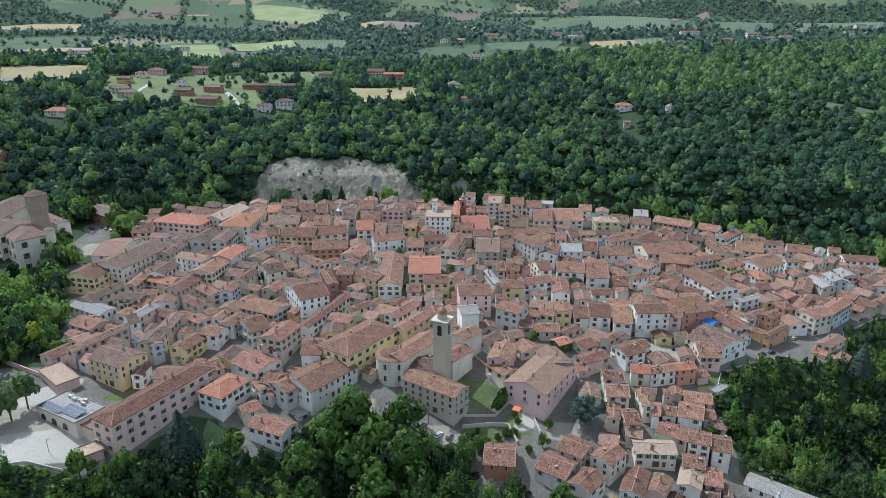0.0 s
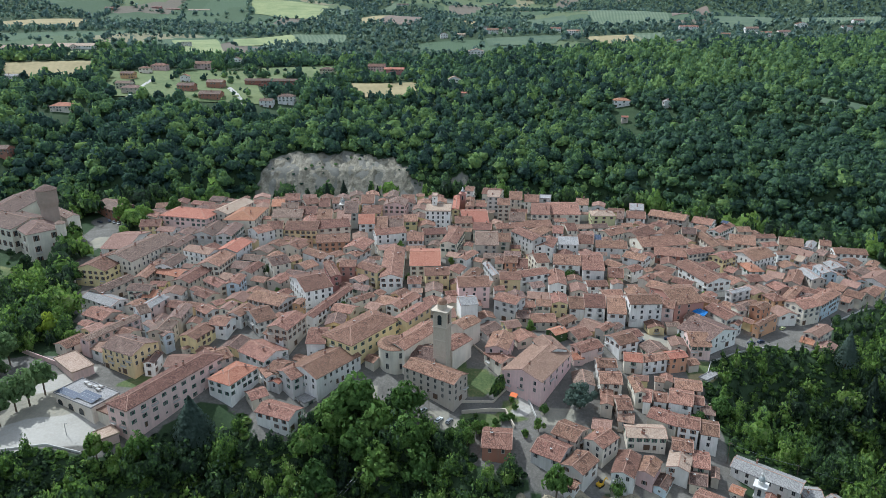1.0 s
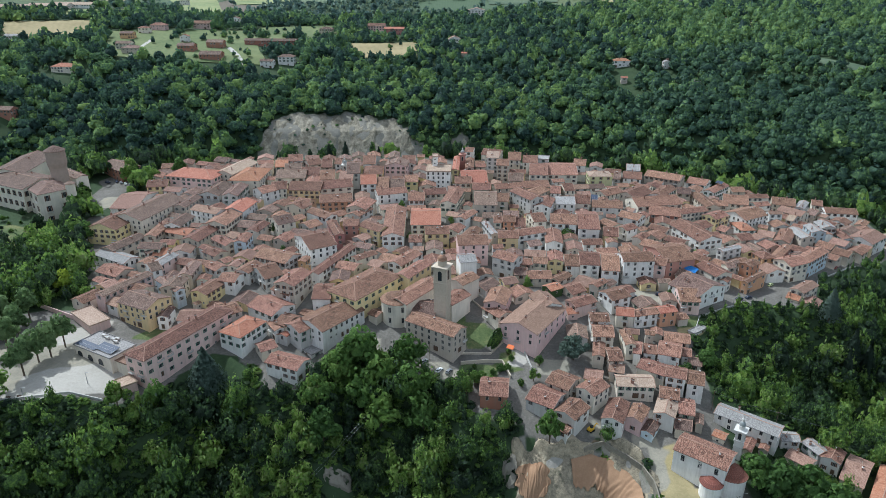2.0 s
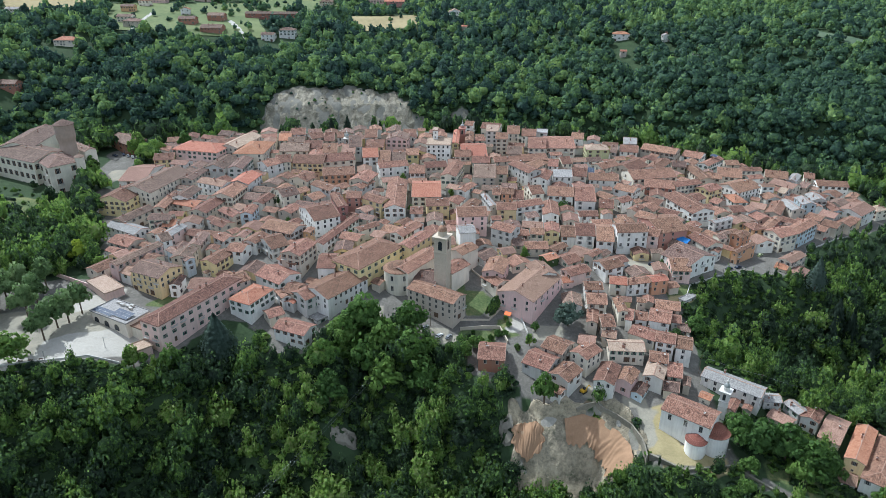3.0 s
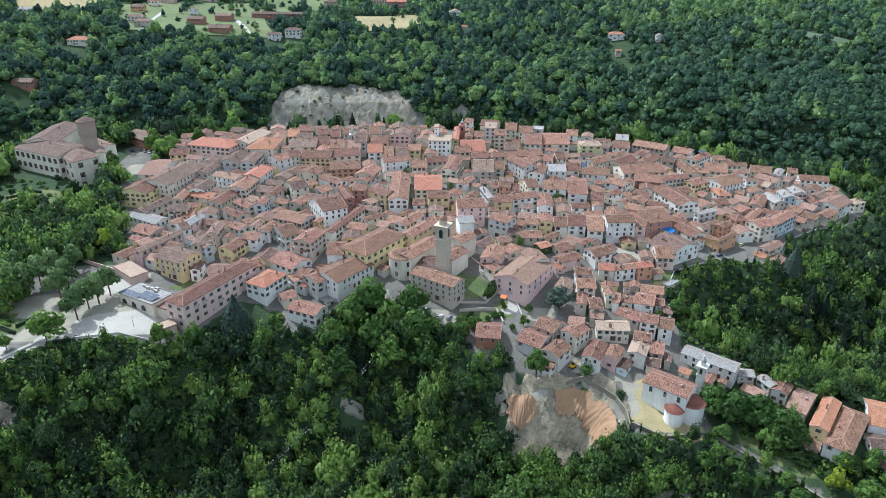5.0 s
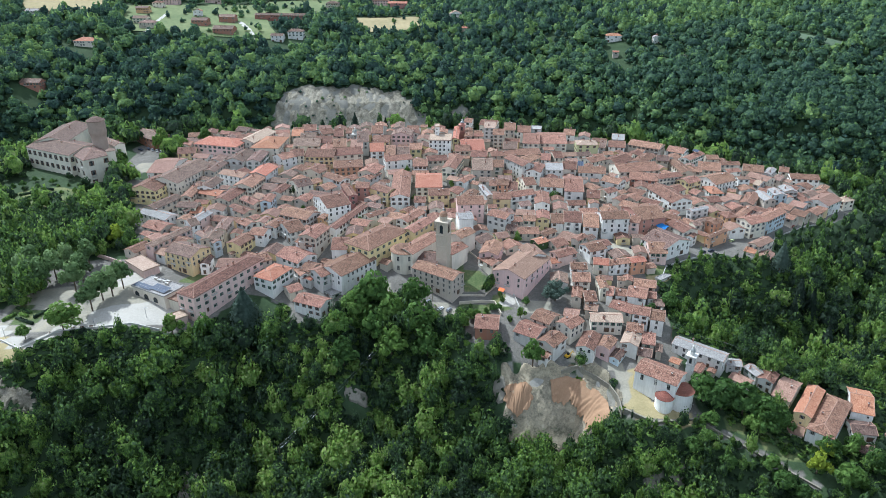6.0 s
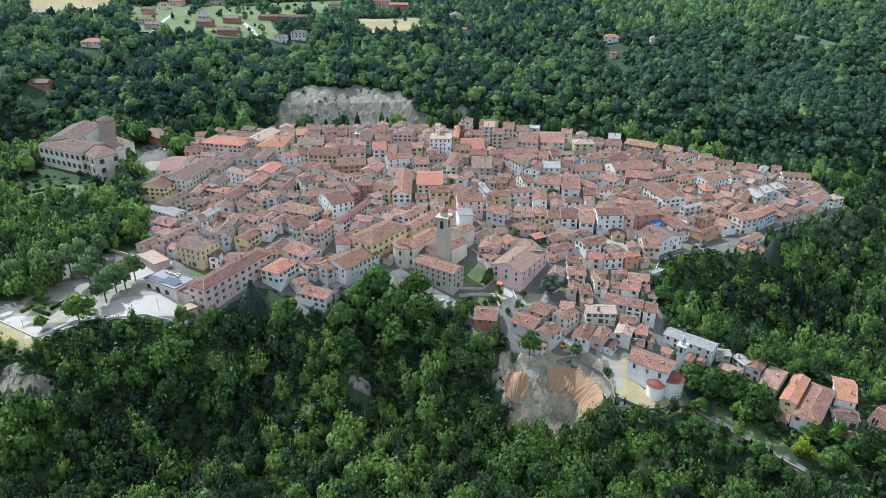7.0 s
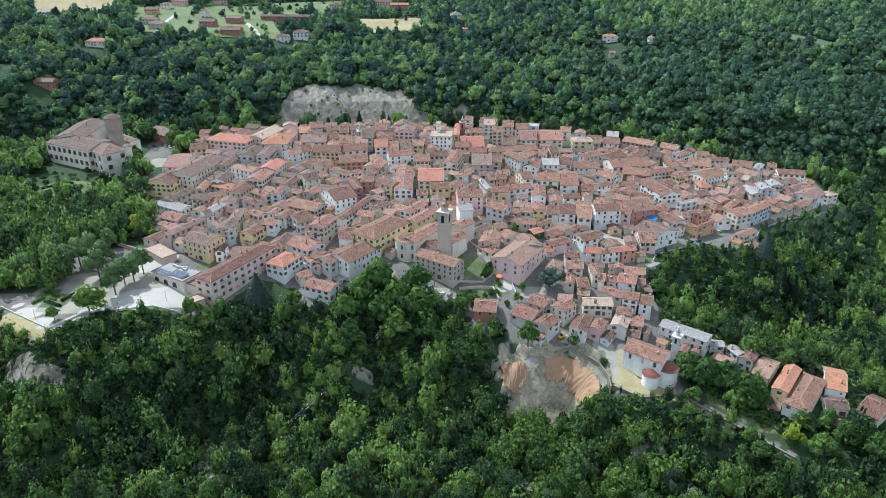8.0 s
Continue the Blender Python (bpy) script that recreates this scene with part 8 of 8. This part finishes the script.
for x, y, r, h in ((168, 159, 4.4, 7.5), (-57, 313, 3.4, 5), (-48, 318, 3.6, 5)):
    plant(x, y, r, h, YELLOWS, "young tree with bright yellow-green leaves", "bright young trees", 0.25)

# small trees in courtyards
for k, (x, y, r, h) in enumerate(((-52, 315, 3.0, 5), (-44, 321, 3.2, 5.5), (-62, 310, 2.6, 4.5), (-90, 330, 2.4, 5), (30, 330, 2.6, 5), (95, 340, 2.8, 5), (60, 395, 2.6, 5), (150, 350, 2.8, 5), (-20, 352, 2.4, 5), (120, 300, 2.4, 4), (195, 380, 2.8, 5), (-120, 300, 2.4, 5), (-150, 265, 2.6, 5), (170, 330, 2.2, 4.5), (230, 395, 2.6, 5))):
    plant(x, y, r, h, DARKS[1 + k % 2], "small green courtyard tree between the houses", "courtyard trees", 0.2)
# trees along the plateau edge
plant(-36.3, 238.8, 12.7, 19.7, DARKS[2], "leafy broadleaf tree beside the houses", "garden trees", 0.18)
plant(-45.9, 232.1, 9.4, 14.6, DARKS[1], "leafy broadleaf tree beside the houses", "garden trees", 0.18)
plant(-15.9, 238.6, 9.8, 15.2, DARKS[2], "leafy broadleaf tree beside the houses", "garden trees", 0.18)
plant(-26.6, 231.3, 10.6, 16.5, DARKS[2], "leafy broadleaf tree beside the houses", "garden trees", 0.18)
plant(-37.0, 226.7, 11.3, 17.5, DARKS[1], "leafy broadleaf tree beside the houses", "garden trees", 0.18)
plant(-14.5, 222.8, 11.1, 17.1, DARKS[2], "leafy broadleaf tree beside the houses", "garden trees", 0.18)
plant(-26.7, 218.4, 10.5, 16.2, DARKS[2], "leafy broadleaf tree beside the houses", "garden trees", 0.18)
plant(-53.0, 218.9, 8.6, 13.3, DARKS[1], "leafy broadleaf tree beside the houses", "garden trees", 0.18)
plant(-49.8, 208.0, 9.7, 15.0, DARKS[2], "leafy broadleaf tree beside the houses", "garden trees", 0.18)
plant(-8.3, 215.8, 9.1, 14.2, DARKS[2], "leafy broadleaf tree beside the houses", "garden trees", 0.18)
plant(8.5, 227.2, 4.0, 6.1, DARKS[1], "leafy broadleaf tree beside the houses", "garden trees", 0.18)
plant(13.8, 230.7, 3.7, 5.7, DARKS[2], "leafy broadleaf tree beside the houses", "garden trees", 0.18)
plant(43.9, 242.4, 2.8, 5.0, DARKS[2], "leafy broadleaf tree beside the houses", "garden trees", 0.18)
plant(121.2, 185.6, 9.1, 14.1, DARKS[1], "leafy broadleaf tree beside the houses", "garden trees", 0.18)
plant(128.9, 181.4, 10.0, 15.5, DARKS[2], "leafy broadleaf tree beside the houses", "garden trees", 0.18)
plant(121.3, 172.0, 5.4, 7.4, DARKS[2], "leafy broadleaf tree beside the houses", "garden trees", 0.18)
plant(137.9, 179.0, 10.4, 16.1, DARKS[1], "leafy broadleaf tree beside the houses", "garden trees", 0.18)
plant(144.8, 172.3, 10.1, 15.6, DARKS[2], "leafy broadleaf tree beside the houses", "garden trees", 0.18)
plant(152.8, 172.3, 6.7, 10.4, DARKS[2], "leafy broadleaf tree beside the houses", "garden trees", 0.18)
plant(139.6, 169.9, 6.6, 10.2, DARKS[1], "leafy broadleaf tree beside the houses", "garden trees", 0.18)
plant(168.7, 160.4, 6.1, 9.5, DARKS[2], "leafy broadleaf tree beside the houses", "garden trees", 0.18)
plant(184.1, 164.9, 5.0, 7.8, DARKS[2], "leafy broadleaf tree beside the houses", "garden trees", 0.18)
plant(170.9, 144.8, 7.8, 12.1, DARKS[1], "leafy broadleaf tree beside the houses", "garden trees", 0.18)
plant(187.3, 154.2, 6.8, 10.6, DARKS[2], "leafy broadleaf tree beside the houses", "garden trees", 0.18)
plant(196.4, 156.3, 7.6, 11.8, DARKS[2], "leafy broadleaf tree beside the houses", "garden trees", 0.18)
plant(198.1, 147.9, 7.6, 11.7, DARKS[1], "leafy broadleaf tree beside the houses", "garden trees", 0.18)
plant(180.1, 160.6, 4.3, 6.7, DARKS[2], "leafy broadleaf tree beside the houses", "garden trees", 0.18)
plant(117.4, 164.1, 4.5, 6.1, DARKS[2], "leafy broadleaf tree beside the houses", "garden trees", 0.18)
plant(110.5, 161.8, 5.2, 7.2, DARKS[1], "leafy broadleaf tree beside the houses", "garden trees", 0.18)
plant(124.1, 154.0, 4.9, 6.7, DARKS[2], "leafy broadleaf tree beside the houses", "garden trees", 0.18)
plant(140.8, 151.3, 5.3, 7.3, DARKS[2], "leafy broadleaf tree beside the houses", "garden trees", 0.18)
plant(143.6, 143.9, 6.1, 8.4, DARKS[1], "leafy broadleaf tree beside the houses", "garden trees", 0.18)
plant(149.7, 139.4, 5.3, 7.3, DARKS[2], "leafy broadleaf tree beside the houses", "garden trees", 0.18)

# trimmed bushes and hedge on the castle lawn
for k, (x, y, r) in enumerate(((-282, 356, 2.6), (-276, 362, 2.0), (-270, 340, 1.8), (-262, 337, 2.2), (-255, 352, 1.8), (-248, 356, 2.6), (-284, 347, 2.5), (-262, 362, 1.5), (-256, 364, 1.5), (-250, 365, 1.6), (-290, 352, 2.2), (-293, 362, 2.4), (-243, 352, 2.2), (-238, 360, 2.6), (-246, 345, 2.0), (-275, 333, 2.2), (-287, 340, 2.0), (-268, 371, 1.2), (-279, 374, 1.4), (-233, 350, 2.4), (-250, 334, 2.2), (-240, 339, 2.4))):
    b = new("bush", DARKS[k % 3])
    b.matrix_basis = Matrix.Translation((x, y, float(land(x, y)) - 0.2)) @ Matrix.Diagonal((r, r, r * 1.1, 1))
    tagged(b, "clipped round green bush on the castle lawn", "bush", "clipped bushes")
for k, (x, y, r) in enumerate(((12, 235, 2.4), (17, 233, 2.8), (22, 236, 2.0), (14, 239, 1.6), (26, 238, 2.6), (31, 245, 2.0), (30, 249, 1.8), (29, 239, 2.2), (8, 234, 2.2), (-14, 246, 2.0), (-19, 247, 2.4), (21, 231, 2.6), (34, 230, 2.4), (27, 229, 2.2))):
    b = new("bush", DARKS[k % 3])
    b.matrix_basis = Matrix.Translation((x, y, float(land(x, y)) - 0.2)) @ Matrix.Diagonal((r, r, r * 1.3, 1))
    tagged(b, "loose green garden bush by a stone wall", "bush", "garden bushes")
ivy = new("hedge", crown_of("ivy_mass", 900, 0.13, 8, LEAF, 71))
ivy.matrix_basis = Matrix.Translation((25, 254, float(land(25, 254)) - 0.5)) @ Matrix.Rotation(0.9, 4, "Z") @ Matrix.Diagonal((9, 2.2, 7, 1))
tagged(ivy, "tall dark ivy hedge beside the churchyard lawn", "hedge")


# ---- cars ----
CAR_GLASS = plain("car_glass", (0.03, 0.035, 0.04), 0.1)
TYRE = plain("tyre_rubber", (0.02, 0.02, 0.02), 0.8)
CAR_PAINT = {"white": plain("white_paint", (0.75, 0.75, 0.74), 0.3, grain=0.03), "grey": plain("silver_paint", (0.32, 0.33, 0.35), 0.3, 0.4, grain=0.03), "dark": plain("dark_blue_paint", (0.03, 0.04, 0.07), 0.3, grain=0.05),
             "red": plain("red_paint", (0.35, 0.03, 0.03), 0.3, grain=0.05), "green": plain("pale_green_paint", (0.45, 0.50, 0.25), 0.35, grain=0.05)}


def section(points, w0, w1):
    """A closed body from a side outline (x, z); narrower at the top."""
    lo, hi = min(z for _, z in points), max(z for _, z in points)
    v = []
    for side in (-1, 1):
        for x, z in points:
            f = (z - lo) / max(hi - lo, 1e-6)
            v.append((x, side * (w0 + (w1 - w0) * f) / 2, z))
    n = len(points)
    return v, [tuple(range(n)), tuple(range(2 * n - 1, n - 1, -1))] + [((i + 1) % n, i, i + n, (i + 1) % n + n) for i in range(n)]


CAR_BODY = {k: Solid().add(*section([(-2.05, 0.3), (2.05, 0.3), (2.1, 0.65), (1.95, 0.85), (1.0, 0.95), (-1.95, 0.98), (-2.1, 0.7)], 1.75, 1.66)).mesh("car_body_" + k, m) for k, m in CAR_PAINT.items()}
CAR_TOP = {k: Solid().add(*section([(-1.5, 1.36), (-1.35, 1.46), (0.1, 1.46), (0.3, 1.36)], 1.36, 1.28)).mesh("car_top_" + k, m) for k, m in CAR_PAINT.items()}
CAR_CABIN = Solid().add(*section([(-1.85, 0.96), (1.0, 0.96), (0.25, 1.38), (-1.45, 1.38)], 1.6, 1.34)).mesh("car_cabin", CAR_GLASS)
WHEEL = Solid().lathe([(0.2, -0.1), (0.31, -0.1), (0.31, 0.1), (0.2, 0.1)], 12).mesh("wheel", TYRE)


def car(x, y, turn, paint):
    words = {"white": "white", "grey": "silver grey", "dark": "dark blue", "red": "red", "green": "pale green"}[paint]
    t = base("car", pose(x, y, float(land(x, y)) + 0.06, 0, 0, turn), f"small {words} car parked at the roadside", "car", "parked cars")
    under("body", CAR_BODY[paint], t)
    under("cabin", CAR_CABIN, t)
    under("roof_panel", CAR_TOP[paint], t)
    for wx in (-1.3, 1.3):
        for wy in (-0.8, 0.8):
            under("wheel", WHEEL, t, pose(wx, wy, 0.31, 90))


for x, y, a, c in ((-8.5, 241.5, 50, "grey"), (-1.8, 236.5, 55, "white"), (2.6, 236, 62, "grey"), (98, 298.5, 10, "white"), (99, 293, 5, "dark"), (99, 296, 8, "grey"), (114, 299, -10, "dark"), (157.5, 301, 25, "dark"), (163.5, 303.5, 28, "dark"),
                   (183.6, 322, 40, "green"), (237, 353, 42, "red"), (-231, 440, -60, "dark"), (-227, 438, -60, "grey"), (-223, 436, -60, "white"), (-219, 434, -60, "grey"), (-236, 437, -30, "dark"), (79, 360, 5, "white")):
    car(x, y, a, c)

# ---- works at the landslip: netting, digger, pipes ----
NET = plain("brown_coir_netting", (0.33, 0.205, 0.122), 0.95, grain=0.4, scale=1.5)


def cloth_sheet(name, x, y, fold, label):
    """Netting laid over the slope along the grid x, y, in folds that run down it."""
    ny2, nx2 = x.shape
    u, v = np.meshgrid(np.linspace(0, 1, nx2), np.linspace(0, 1, ny2))
    z = land(x, y) + 2.9 + fold * np.sin(u * 31 + 6 * np.sin(v * 4 + u * 7)) * np.sin(u * 13 + 1) * (0.4 + 0.6 * v) + 0.45 * np.sin(u * 9 + v * 5) + 0.5 * fold * np.sin(u * 73 + v * 7 + 3 * np.sin(u * 19))
    i = np.arange(nx2 * ny2).reshape(ny2, nx2)
    q = np.stack([i[:-1, :-1], i[:-1, 1:], i[1:, 1:], i[1:, :-1]], -1).reshape(-1, 4)
    o = nx2 * ny2
    vs = np.concatenate([np.stack([x, y, z], -1).reshape(-1, 3), np.stack([x, y, z - 0.06], -1).reshape(-1, 3)])
    return tagged(new(name, quick_mesh(name, vs, np.concatenate([q, q[:, ::-1] + o]), [NET])), label, "netting", "slope netting")


# a wide sheet round the bowl under the wall, and a smaller one over a knoll
u, v = np.meshgrid(np.linspace(0, 1, 110), np.linspace(0, 1, 30))
rim = np.array([(51.5, 197.6), (60.3, 199.6), (67.5, 199.6), (74.5, 193.5), (77.6, 186.5), (77.2, 178.2)])
hem = np.array([(51.8, 190.9), (58.4, 190.0), (63.2, 189.8), (66.2, 186.4), (67.3, 180.4), (70.4, 177.2)])
along = u * (len(rim) - 1)
rx, ry = (np.interp(along, range(len(rim)), rim[:, k]) for k in (0, 1))
hx, hy = (np.interp(along, range(len(hem)), hem[:, k]) for k in (0, 1))
reach = v * (1 + 0.06 * np.sin(u * 17) + 0.05 * np.sin(u * 41) + 0.04 * np.sin(u * 83))
cloth_sheet("slope_netting", rx + (hx - rx) * reach, ry + (hy - ry) * reach, 0.26, "brown fibre netting hanging in folds over the slipped slope")
p, q = 2 * u - 1, 2 * v - 1
bulge = 1 + 0.09 * np.sin(p * 5 + 2) + 0.07 * np.sin(q * 7) + 0.04 * np.sin(p * 13 + q * 9)
cloth_sheet("slope_netting", 35.4 + 6.4 * bulge * p * np.sqrt(1 - q ** 4 / 2), 191.0 - 4.8 * bulge * q * np.sqrt(1 - p ** 4 / 2), 0.3, "brown fibre netting bulging over a knoll of the slip")
YELLOW = plain("yellow_machine_paint", (0.60, 0.36, 0.03), 0.4, grain=0.08)
t = base("excavator", pose(61, 207.5, float(land(61, 207.5)) + 0.1, 0, 0, 40), "small yellow excavator parked above the landslip", "excavator")
under("track", Solid().box(-1.4, 1.4, -1.1, -0.6, 0, 0.7).mesh("track", TYRE), t)
under("track", Solid().box(-1.4, 1.4, 0.6, 1.1, 0, 0.7).mesh("track", TYRE), t)
under("body", Solid().box(-1.5, 0.9, -1.0, 1.0, 0.75, 1.6).mesh("body", YELLOW), t)
under("cab", Solid().add(*section([(-0.2, 1.6), (0.9, 1.6), (0.7, 2.6), (-0.2, 2.6)], 1.0, 0.9)).mesh("cab", CAR_GLASS), t)
under("arm", Solid().box(0, 2.6, -0.15, 0.15, -0.15, 0.15, 0, pose(0.8, -0.5, 1.4, 0, -35, 0)).box(0, 2.0, -0.12, 0.12, -0.12, 0.12, 0, pose(2.9, -0.5, 2.9, 0, 55, 0)).mesh("arm", YELLOW), t)


# ---- poles, wires, street lamps ----
def pole(x, y, h, label="thin wooden utility pole", lamp=False):
    z = float(land(x, y))
    t = base("street_lamp" if lamp else "utility_pole", pose(x, y, z), label, "lamp" if lamp else "pole", "street lamps" if lamp else "utility poles")
    under("pole", Solid().lathe([(0.14, -1), (0.09, h)], 8).mesh("pole", METAL if lamp else BARK), t)
    if lamp:
        under("arm", Solid().box(0, 1.2, -0.04, 0.04, h - 0.08, h).mesh("arm", METAL), t)
        under("lantern", Solid().box(0.9, 1.5, -0.14, 0.14, h - 0.2, h - 0.08).mesh("lantern", CONCRETE), t)
    else:
        under("crossbar", Solid().box(-0.9, 0.9, -0.06, 0.06, h - 0.6, h - 0.48).mesh("crossbar", BARK), t)
    return Vector((x, y, z + h - 0.5))


def wire(a, b, sag, label="thin overhead wire between poles"):
    c = bpy.data.curves.new("wire", "CURVE")
    c.dimensions, c.bevel_depth, c.bevel_resolution = "3D", 0.035, 0
    s = c.splines.new("POLY")
    s.points.add(16)
    for i in range(17):
        k = i / 16
        p = a.lerp(b, k)
        s.points[i].co = (p.x, p.y, p.z - 4 * sag * k * (1 - k), 1)
    c.materials.append(METAL)
    ob = new("wire", c)
    dg = bpy.context.evaluated_depsgraph_get()
    me2 = bpy.data.meshes.new_from_object(ob.evaluated_get(dg))
    bpy.data.objects.remove(ob)
    return tagged(new("overhead_wire", me2), label, "wire", "overhead wires")


p1, p2 = pole(-75, 168, 13), pole(-6, 243, 9)
wire(p1 + Vector((-0.8, 0, 0)), p2 + Vector((-0.8, 0, 0)), 2.5)
wire(p1 + Vector((0.8, 0, 0)), p2 + Vector((0.8, 0, 0)), 2.5)
q1, q2, q3, q4 = pole(116, 222, 10), pole(140, 213, 10), pole(167, 206, 9), pole(112, 176, 7, "grey street lamp on a thin pole", True)
wire(q1, q2, 0.8), wire(q2, q3, 0.8)
for x, y in ((-146, 214), (-166, 203), (-172, 246), (-205, 196), (4, 249), (150, 291), (190, 305)):
    pole(x, y, 5.5, "grey street lamp on a thin pole", True)


# ---- a blue tarpaulin on a roof under repair ----
t = base("tarpaulin", pose(136.5, 318.5, -3.9, 12, 8, -43), "bright blue tarpaulin spread over a roof", "tarpaulin")
n2, s = 9, Solid()
cloth = [(-3.2 + 6.4 * i / n2, -2.6 + 5.2 * j / n2, 0.12 * math.sin(i * 1.7 + j) + 0.08 * math.cos(j * 2.3)) for j in range(n2 + 1) for i in range(n2 + 1)]
s.add(cloth + [(a, b, c - 0.05) for a, b, c in cloth], [(j * (n2 + 1) + i, j * (n2 + 1) + i + 1, (j + 1) * (n2 + 1) + i + 1, (j + 1) * (n2 + 1) + i) for j in range(n2) for i in range(n2)]
      + [((j + 1) * (n2 + 1) + i + (n2 + 1) ** 2, (j + 1) * (n2 + 1) + i + 1 + (n2 + 1) ** 2, j * (n2 + 1) + i + 1 + (n2 + 1) ** 2, j * (n2 + 1) + i + (n2 + 1) ** 2) for j in range(n2) for i in range(n2)])
under("sheet", s.mesh("sheet", plain("blue_plastic", (0.03, 0.16, 0.42), 0.45, grain=0.1)), t)
solar_panel(101, 410, 6.4, -10, 4.4, 8.5, 17)
solar_panel(203, 458, 2.6, -46, 5, 3.4, 18)


# ---- clipped hedges of the castle garden ----
def box_hedge(x, y, turn, length):
    r3 = np.random.default_rng(int(abs(x) + length))
    n3 = int(length * 26)
    p = np.stack([r3.uniform(-length / 2, length / 2, n3), r3.uniform(-0.7, 0.7, n3), r3.uniform(0.5, 1.3, n3)], -1)
    d3 = r3.normal(size=(n3, 3, 3)) * 0.22
    v = np.stack([p - d3[:, 0], p + d3[:, 1], p + d3[:, 0], p - d3[:, 1]], 1).reshape(-1, 3)
    b3 = np.array([(-length / 2, -0.6, -0.4), (length / 2, -0.6, -0.4), (length / 2, 0.6, -0.4), (-length / 2, 0.6, -0.4), (-length / 2, -0.6, 1.1), (length / 2, -0.6, 1.1), (length / 2, 0.6, 1.1), (-length / 2, 0.6, 1.1)])
    f3 = np.concatenate([np.arange(n3 * 4).reshape(-1, 4), np.array([(0, 1, 5, 4), (1, 2, 6, 5), (2, 3, 7, 6), (3, 0, 4, 7), (4, 5, 6, 7)]) + n3 * 4])
    ob = new("hedge", quick_mesh("box_hedge", np.concatenate([v, b3]), f3, [LEAF], np.full(n3 * 4 + 8, 0.2)))
    ob.matrix_basis = pose(x, y, float(land(x, y)), 0, 0, turn)
    tagged(ob, "low clipped dark green box hedge in a garden", "hedge", "box hedges")


for x, y, a, n in ((-277, 350, 35, 9), (-270, 352, 35, 9), (-266, 357, -20, 8), (-254, 338, 20, 8), (-274, 342, 60, 7), (-208, 218, -25, 11), (-203, 209, -25, 12), (-198, 215, 65, 8), (-212, 212, 65, 7), (-206, 214, -25, 6)):
    box_hedge(x, y, a, n)


# ---- plant on the arcade roof, an awning, skylights ----
def cooling_unit(x, y, z, turn, w=2.2):
    t = base("air_conditioner", pose(x, y, z, 0, 0, turn), "pale metal cooling unit standing on a flat roof", "air conditioner", "cooling units")
    under("housing", Solid().box(-w / 2, w / 2, -0.5, 0.5, 0.15, 1.1).mesh("housing", FRAME), t)
    for u in (-w / 4, w / 4):
        under("fan_grille", Solid().lathe([(0.02, 1.105), (0.36, 1.105), (0.36, 1.15), (0.02, 1.15)], 12).mesh("fan_grille", METAL), t, pose(u, 0, 0))
    for u in (-w / 2 + 0.2, w / 2 - 0.2):
        under("foot", Solid().box(u - 0.08, u + 0.08, -0.5, 0.5, 0, 0.15).mesh("foot", METAL), t)


lid = max((c.matrix_local @ Vector(k)).z for c in arcade.children if c.name.startswith("wall") for k in c.bound_box)
m = arcade.matrix_basis
for u, v in ((-3.0, 3.6), (0.5, 4.0), (3.2, 3.2), (-6.0, 4.2), (1.8, 5.2)):
    q = m @ Vector((u, v, lid))
    cooling_unit(q.x, q.y, q.z + 0.2, math.degrees(m.to_euler().z))
AWN = plain("orange_awning_cloth", (0.62, 0.17, 0.06), 0.8, grain=0.1)
t = base("awning", pose(31.0, 246.6, -10.4, 0, 0, -33) @ Matrix.Diagonal((0.7, 0.7, 1, 1)), "orange cloth awning over a terrace beside the pink house", "awning")
under("cloth", Solid().add([(-2.4, -2.2, 0), (2.4, -2.2, 0), (2.4, 0.6, 1.0), (-2.4, 0.6, 1.0), (-2.4, -2.2, -0.05), (2.4, -2.2, -0.05), (2.4, 0.6, 0.95), (-2.4, 0.6, 0.95)], [(0, 1, 2, 3), (7, 6, 5, 4), (0, 4, 5, 1), (1, 5, 6, 2), (2, 6, 7, 3), (3, 7, 4, 0)]).mesh("cloth", AWN), t)
for u in (-2.3, 2.3):
    under("post", Solid().lathe([(0.05, -4.5), (0.05, 0)], 6).mesh("post", METAL), t, pose(u, -2.1, 0))


# ---- benches on the square ----
def bench(x, y, turn):
    t = base("bench", pose(x, y, float(land(x, y)) + 0.05, 0, 0, turn), "dark slatted bench at the edge of the square", "bench", "benches on the square")
    for k in range(3):
        under("slat", Solid().box(-0.9, 0.9, -0.25 + 0.17 * k, -0.11 + 0.17 * k, 0.42, 0.47).mesh("slat", WOOD), t)
    under("backrest", Solid().box(-0.9, 0.9, 0.28, 0.33, 0.55, 0.9).mesh("backrest", WOOD), t)
    for u in (-0.75, 0.75):
        under("leg", Solid().box(u - 0.05, u + 0.05, -0.22, 0.33, 0, 0.42).mesh("leg", METAL), t)


for x, y, a in ((-172.5, 203.5, 8), (-168.5, 204.2, 8), (-176.5, 203.0, 8), (-186, 199.5, -60)):
    bench(x, y, a)
